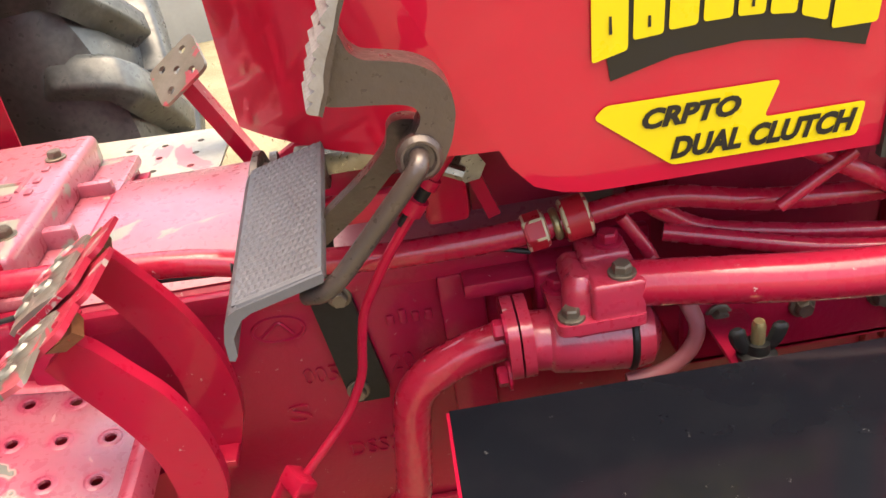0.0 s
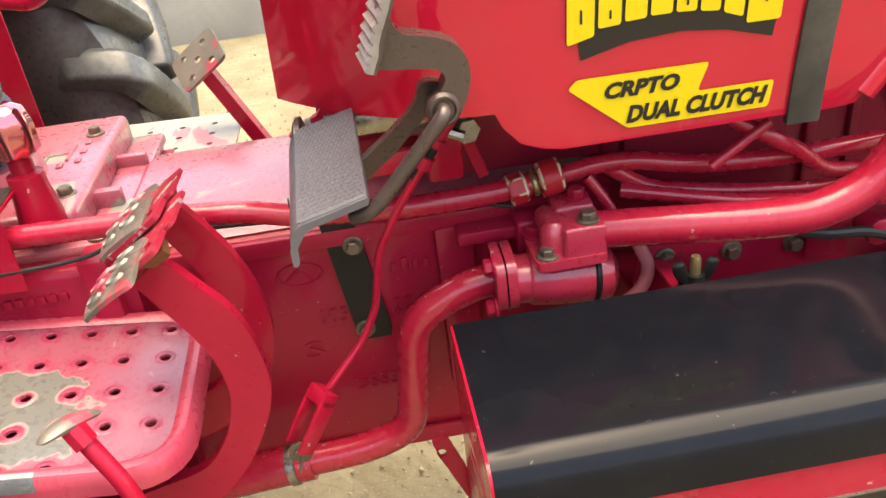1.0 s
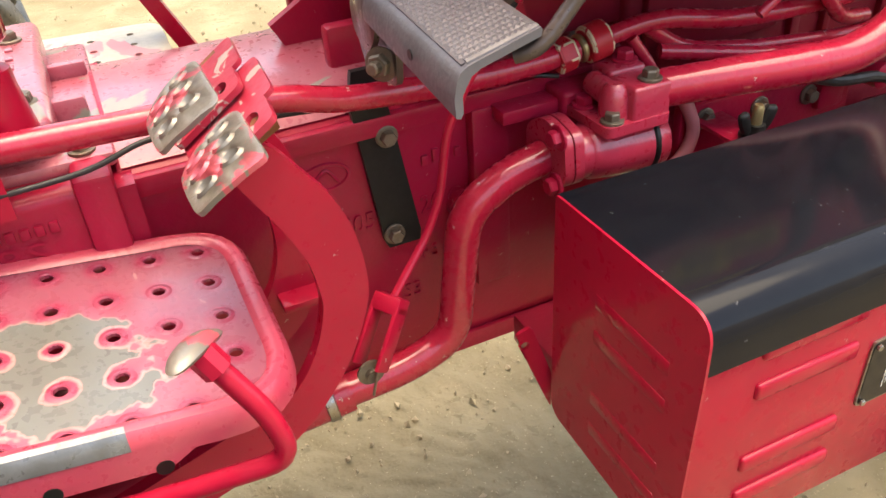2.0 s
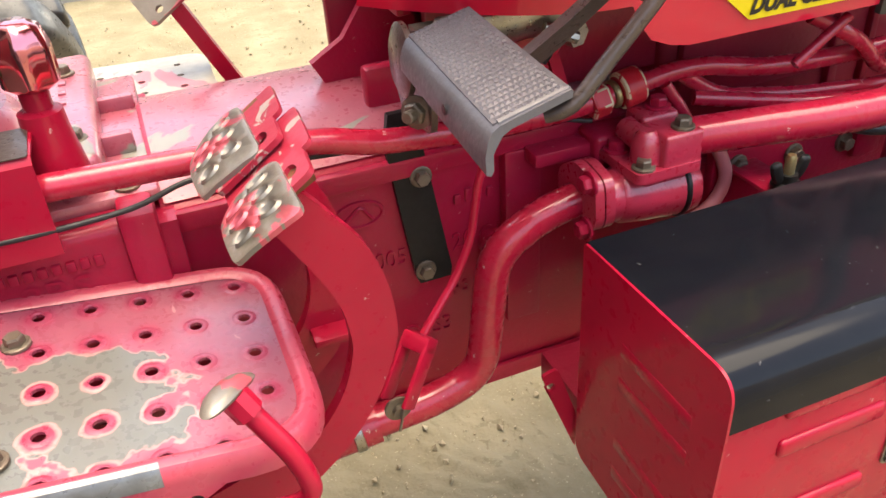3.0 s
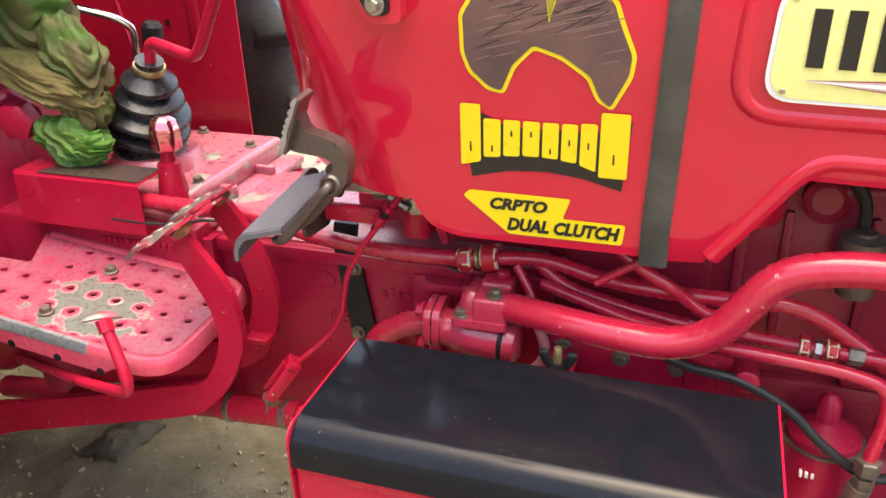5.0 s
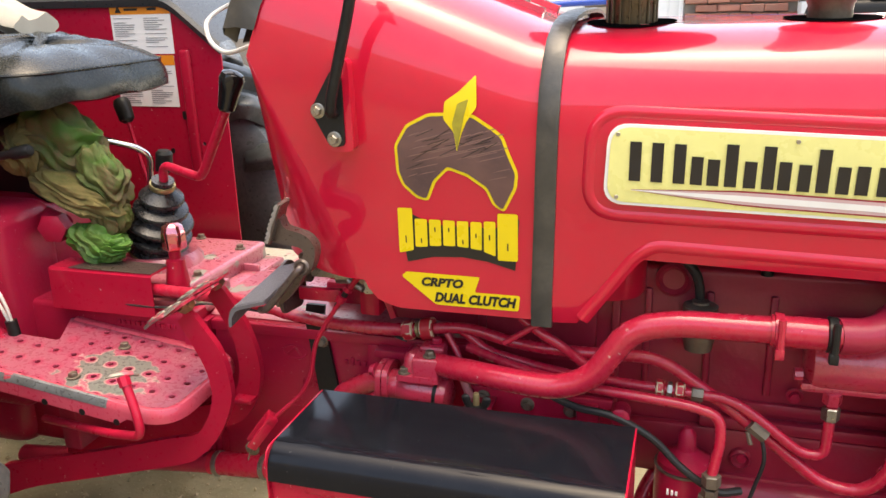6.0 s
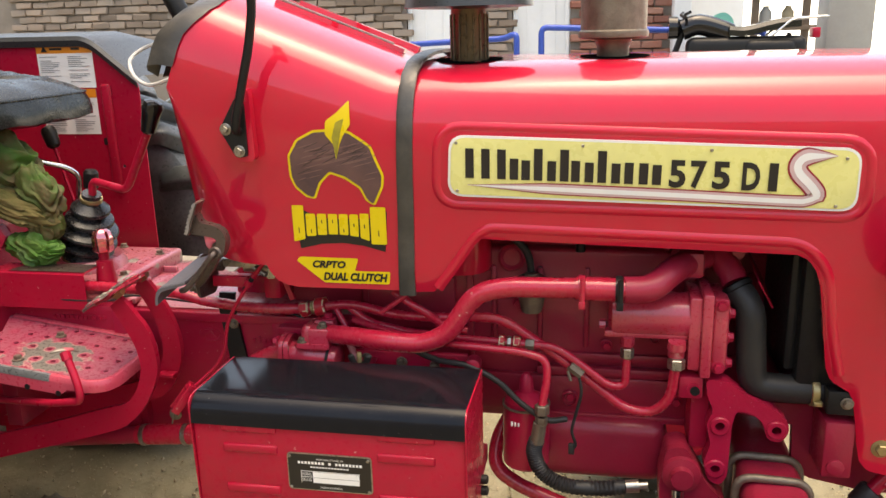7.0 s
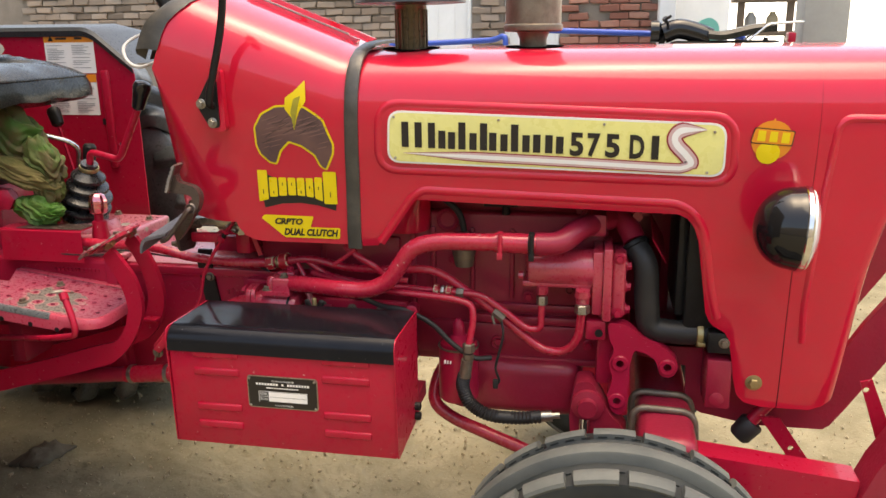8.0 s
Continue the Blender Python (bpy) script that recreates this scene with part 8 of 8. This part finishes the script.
box(bm, (-9.0, 4.2, -0.05), (7.0, 12.0, 0.56), 0.02)
tagged(part("raised_yard", bm, M_CONC), "low concrete plinth along the yard edge", "plinth", kind="structure")

WALL_Y = 6.6


def brick_wall(name, x0, x1, z0, z1, y, label):
    wm = bmesh.new()
    box(wm, (x0, y + 0.012, z0), (x1, y + 0.24, z1))
    w = part(name, wm, M_MORTAR)
    tagged(w, label, "wall", kind="structure")
    return w


left_wall = brick_wall("wall_left", -9.0, -1.12, 0.56, 3.2, WALL_Y, "weathered brown brick wall with pale mortar")
mid_wall = brick_wall("wall_middle", -0.38, -0.05, 0.56, 3.2, WALL_Y, "weathered brown brick wall with pale mortar")
right_wall = brick_wall("wall_right", 0.52, 1.47, 0.56, 3.2, WALL_Y, "reddish brick wall with worn mortar")
for name, x0, x1 in (("door_left", -1.12, -0.38), ("door_right", -0.05, 0.52)):
    bm = bmesh.new()
    box(bm, (x0, WALL_Y + 0.05, 0.56), (x1, WALL_Y + 0.12, 2.9), 0.006)
    box(bm, (x0 + 0.01, WALL_Y + 0.02, 0.56), (x0 + 0.05, WALL_Y + 0.06, 2.9), 0.004)
    box(bm, (x1 - 0.05, WALL_Y + 0.02, 0.56), (x1 - 0.01, WALL_Y + 0.06, 2.9), 0.004)
    for k in range(1, 4):
        xx = x0 + (x1 - x0) * k / 4
        box(bm, (xx - 0.006, WALL_Y + 0.04, 0.56), (xx + 0.006, WALL_Y + 0.06, 2.9), 0.002)
    d = part(name, bm, M_WHITEWALL)
    tagged(d, "white sheet metal door in a brick wall", "door", kind="structure")
bm = bmesh.new()
box(bm, (1.47, 6.3, 0.55), (1.62, 6.9, 3.2), 0.01)
tagged(part("column", bm, M_WHITEWALL), "white plastered column at the wall's end", "column", kind="structure")
bm = bmesh.new()
box(bm, (2.62, 5.6, 0.55), (2.98, 5.95, 3.0), 0.015)
tagged(part("gate_post", bm, M_CONC), "grey concrete gate post", "post", kind="structure")

# blue rails
for pts, nm in (([(0.31, 5.57, 0.56), (0.31, 5.57, 1.45), (2.19, 5.80, 1.365), (2.19, 5.80, 0.56)], 1), ([(-1.0, 5.57, 0.56), (-1.0, 5.57, 1.325), (-0.008, 5.57, 1.364), (0.103, 5.5, 1.41), (0.103, 5.5, 0.56)], 2)):
    bm = bmesh.new()
    tube(bm, pts, 0.026, 0.06, 12)
    tagged(part("blue_rail", bm, M_BLUE), "blue painted pipe rail behind the tractor", "rail")

# motorcycle
bike = thing("motorcycle", (2.0, 5.0, 0.56), "dark parked motorcycle with a black seat and chrome rack", "motorcycle")
for x in (1.45, 2.62):
    bm = bmesh.new()
    lathe(bm, [(0.24, -0.04), (0.29, -0.045), (0.305, 0.0), (0.29, 0.045), (0.24, 0.04)], (x, 5.0, 0.925), (0, 1, 0), 40, close=False)
    w = part("wheel", bm, M_RUBBER, bike)
    bm = bmesh.new()
    lathe(bm, [(0.245, -0.02), (0.25, 0.0), (0.245, 0.02)], (x, 5.0, 0.925), (0, 1, 0), 40, close=False)
    lathe(bm, [(0.06, -0.05), (0.06, 0.05)], (x, 5.0, 0.925), (0, 1, 0), 16)
    for k in range(10):
        a = 2 * math.pi * k / 10
        tube(bm, [(x + 0.05 * math.cos(a), 5.0, 0.925 + 0.05 * math.sin(a)), (x + 0.245 * math.cos(a), 5.0, 0.925 + 0.245 * math.sin(a))], 0.003, 0.001, 5)
    part("rim", bm, M_CHROME, w)
bm = bmesh.new()
hose(bm, [(1.62, 5.0, 1.46), (1.75, 5.0, 1.50), (1.92, 5.0, 1.455), (2.0, 5.0, 1.42)], 0.085, 14)
part("fuel_tank", bm, M_GLOSS, bike, "dark glossy fuel tank")
bm = bmesh.new()
rows = sweep(bm, smooth_path([(1.98, 5.0, 1.44), (2.12, 5.0, 1.435), (2.35, 5.0, 1.485), (2.52, 5.0, 1.50)], 6), [(-0.11, -0.03), (-0.12, 0.015), (-0.08, 0.045), (0.08, 0.045), (0.12, 0.015), (0.11, -0.03)])
part("seat", bm, M_SEAT, bike, "black vinyl bike seat")
bm = bmesh.new()
tube(bm, [(1.45, 5.0, 0.925), (1.62, 5.0, 1.42), (1.65, 5.0, 1.56)], 0.025, 0.05)
tube(bm, [(1.65, 4.70, 1.60), (1.62, 4.82, 1.58), (1.65, 5.0, 1.55), (1.62, 5.18, 1.58), (1.65, 5.30, 1.60)], 0.012, 0.04)
box(bm, (1.75, 4.86, 0.86), (2.15, 5.14, 1.22), 0.05, 3)
tube(bm, [(1.7, 4.95, 1.38), (1.85, 4.95, 0.95), (2.3, 4.95, 1.0), (2.45, 4.95, 1.42)], 0.02, 0.06)
box(bm, (2.10, 4.85, 1.15), (2.50, 5.15, 1.38), 0.06, 3)
box(bm, (1.66, 4.88, 1.16), (2.58, 5.12, 1.40), 0.06, 3)
part("frame", bm, M_BLACK, bike)
bm = bmesh.new()
for y in (4.88, 5.12):
    tube(bm, [(2.30, y, 1.40), (2.45, y, 1.53), (2.72, y, 1.545), (2.74, 5.0, 1.545)], 0.010, 0.04)
tube(bm, [(2.0, 4.84, 0.95), (2.4, 4.82, 1.02), (2.75, 4.82, 1.12)], 0.035, 0.05)
part("rack", bm, M_CHROME, bike, "chrome rear rack and exhaust")
bm = bmesh.new()
box(bm, (2.62, 4.93, 1.38), (2.68, 5.07, 1.46), 0.012, 2)
part("tail_lamp", bm, M_RED, bike, "red tail lamp")
bm = bmesh.new()
lathe(bm, [(0.03, 0), (0.09, 0.05), (0.095, 0.12)], (1.63, 5.0, 1.48), (-1, 0, 0), 20)
part("headlamp", bm, M_GLOSS, bike)

bike.location = (1.85, 5.45, 0.50)

# small stall behind the motorcycle
stall = thing("stall", (2.1, 7.6, 0.6), "small roadside stall with shelves and a teal panel", "stall")
bm = bmesh.new()
box(bm, (1.70, 7.4, 0.55), (2.25, 7.5, 1.95), 0.01)
part("panel", bm, M_WHITEWALL, stall)
bm = bmesh.new()
sheet(bm, [(p.x, p.y) for p in rounded([(1.92, 1.30, 0), (1.92, 1.50, 0), (2.06, 1.56, 0), (2.16, 1.48, 0), (2.16, 1.30, 0)], 0.06, 5)], [], on_side(7.39), 0.008)
part("teal_patch", bm, M_TEAL, stall)
bm = bmesh.new()
for x in (2.35, 2.85, 3.25):
    box(bm, (x, 7.5, 0.55), (x + 0.07, 7.57, 3.0), 0.006)
for z in (1.35, 1.70):
    box(bm, (2.30, 7.45, z), (3.30, 7.75, z + 0.05), 0.006)
part("shelf", bm, M_WOOD, stall)
for k, (x, z, mm) in enumerate(((2.42, 1.75, M_SACK), (2.6, 1.75, M_STONE), (2.72, 1.40, M_STONE), (2.95, 1.75, M_TEAL), (3.08, 1.40, M_WOOD), (2.5, 1.40, M_CONC))):
    bm = bmesh.new()
    lathe(bm, [(0.06, 0), (0.065, 0.02), (0.06, 0.14), (0.03, 0.18), (0.03, 0.2)], (x, 7.6, z), (0, 0, 1), 14)
    part("jar", bm, mm, stall)

# emission puts the glare of the distance into the backdrop itself
M_GLOW = bpy.data.materials.new("glowing_backdrop")
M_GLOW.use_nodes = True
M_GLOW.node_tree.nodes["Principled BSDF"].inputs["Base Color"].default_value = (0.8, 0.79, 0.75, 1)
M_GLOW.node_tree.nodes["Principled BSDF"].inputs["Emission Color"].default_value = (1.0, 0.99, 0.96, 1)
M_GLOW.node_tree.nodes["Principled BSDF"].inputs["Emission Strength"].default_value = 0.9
# plain glowing sheet stands in for the sunlit road and buildings beyond
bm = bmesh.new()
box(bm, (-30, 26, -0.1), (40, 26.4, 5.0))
tagged(part("backdrop", bm, M_GLOW), "plain glowing backdrop standing in for the bright sunlit distance", "backdrop", kind="structure")

# unseen ochre wall added behind the camera to brighten the cowl's reflections
bm = bmesh.new()
box(bm, (-12, -9.3, -0.1), (14, -9.0, 3.4), 0.02)
tagged(part("wall_yard", bm, M_REFLECTED), "unseen ochre wall added to brighten reflections on the cowl", "wall", kind="structure")
# unseen wall, added to keep sky light off the tractor's rear
bm = bmesh.new()
box(bm, (-2.2, -3.0, -0.1), (-1.95, 1.2, 4.6), 0.02)
tagged(part("wall_shed", bm, M_WOOD), "unseen dark wall added to block sky light at the rear", "wall", kind="structure")

# ---- bricks, one by one where the walls are seen ----
BW, BH, GAP = 0.185, 0.064, 0.013
bricks = []
for v in range(12):
    bm = bmesh.new()
    r2 = random.Random(v)
    box(bm, (-BW / 2, -0.03, -BH / 2), (BW / 2, 0.03, BH / 2), 0.008, 1)
    for q in bm.verts:
        q.co += Vector((r2.uniform(-0.010, 0.010), r2.uniform(-0.006, 0.006), r2.uniform(-0.006, 0.006)))
    bricks.append(to_mesh("brick", bm, M_BRICK if v < 6 else M_REDBRICK, 20))
rnd = random.Random(5)


def lay(wall, x0, x1, z0, z1, y, kind):
    n = 0
    for row in range(int((z1 - z0) / (BH + GAP))):
        x = x0 + (BW / 2 if row % 2 else 0)
        while x + BW < x1 + 0.12 and n < 295:
            if x + BW / 2 < x1 and x > x0 - 0.01 and rnd.random() > 0.02:
                ob = finish(new("brick", rnd.choice(kind)), wall, (x + BW / 2, y + 0.012 + rnd.uniform(-0.022, 0.008), z0 + row * (BH + GAP) + BH / 2))
                ob.rotation_euler = (0, rnd.uniform(-0.04, 0.04), rnd.uniform(-0.05, 0.05))
                n += 1
            x += BW + GAP


lay(left_wall, -5.6, -1.12, 1.24, 2.2, WALL_Y, bricks[:6])
lay(mid_wall, -0.38, -0.05, 1.0, 2.3, WALL_Y, bricks[:6])
lay(right_wall, 0.52, 1.47, 1.0, 2.3, WALL_Y, bricks[6:])
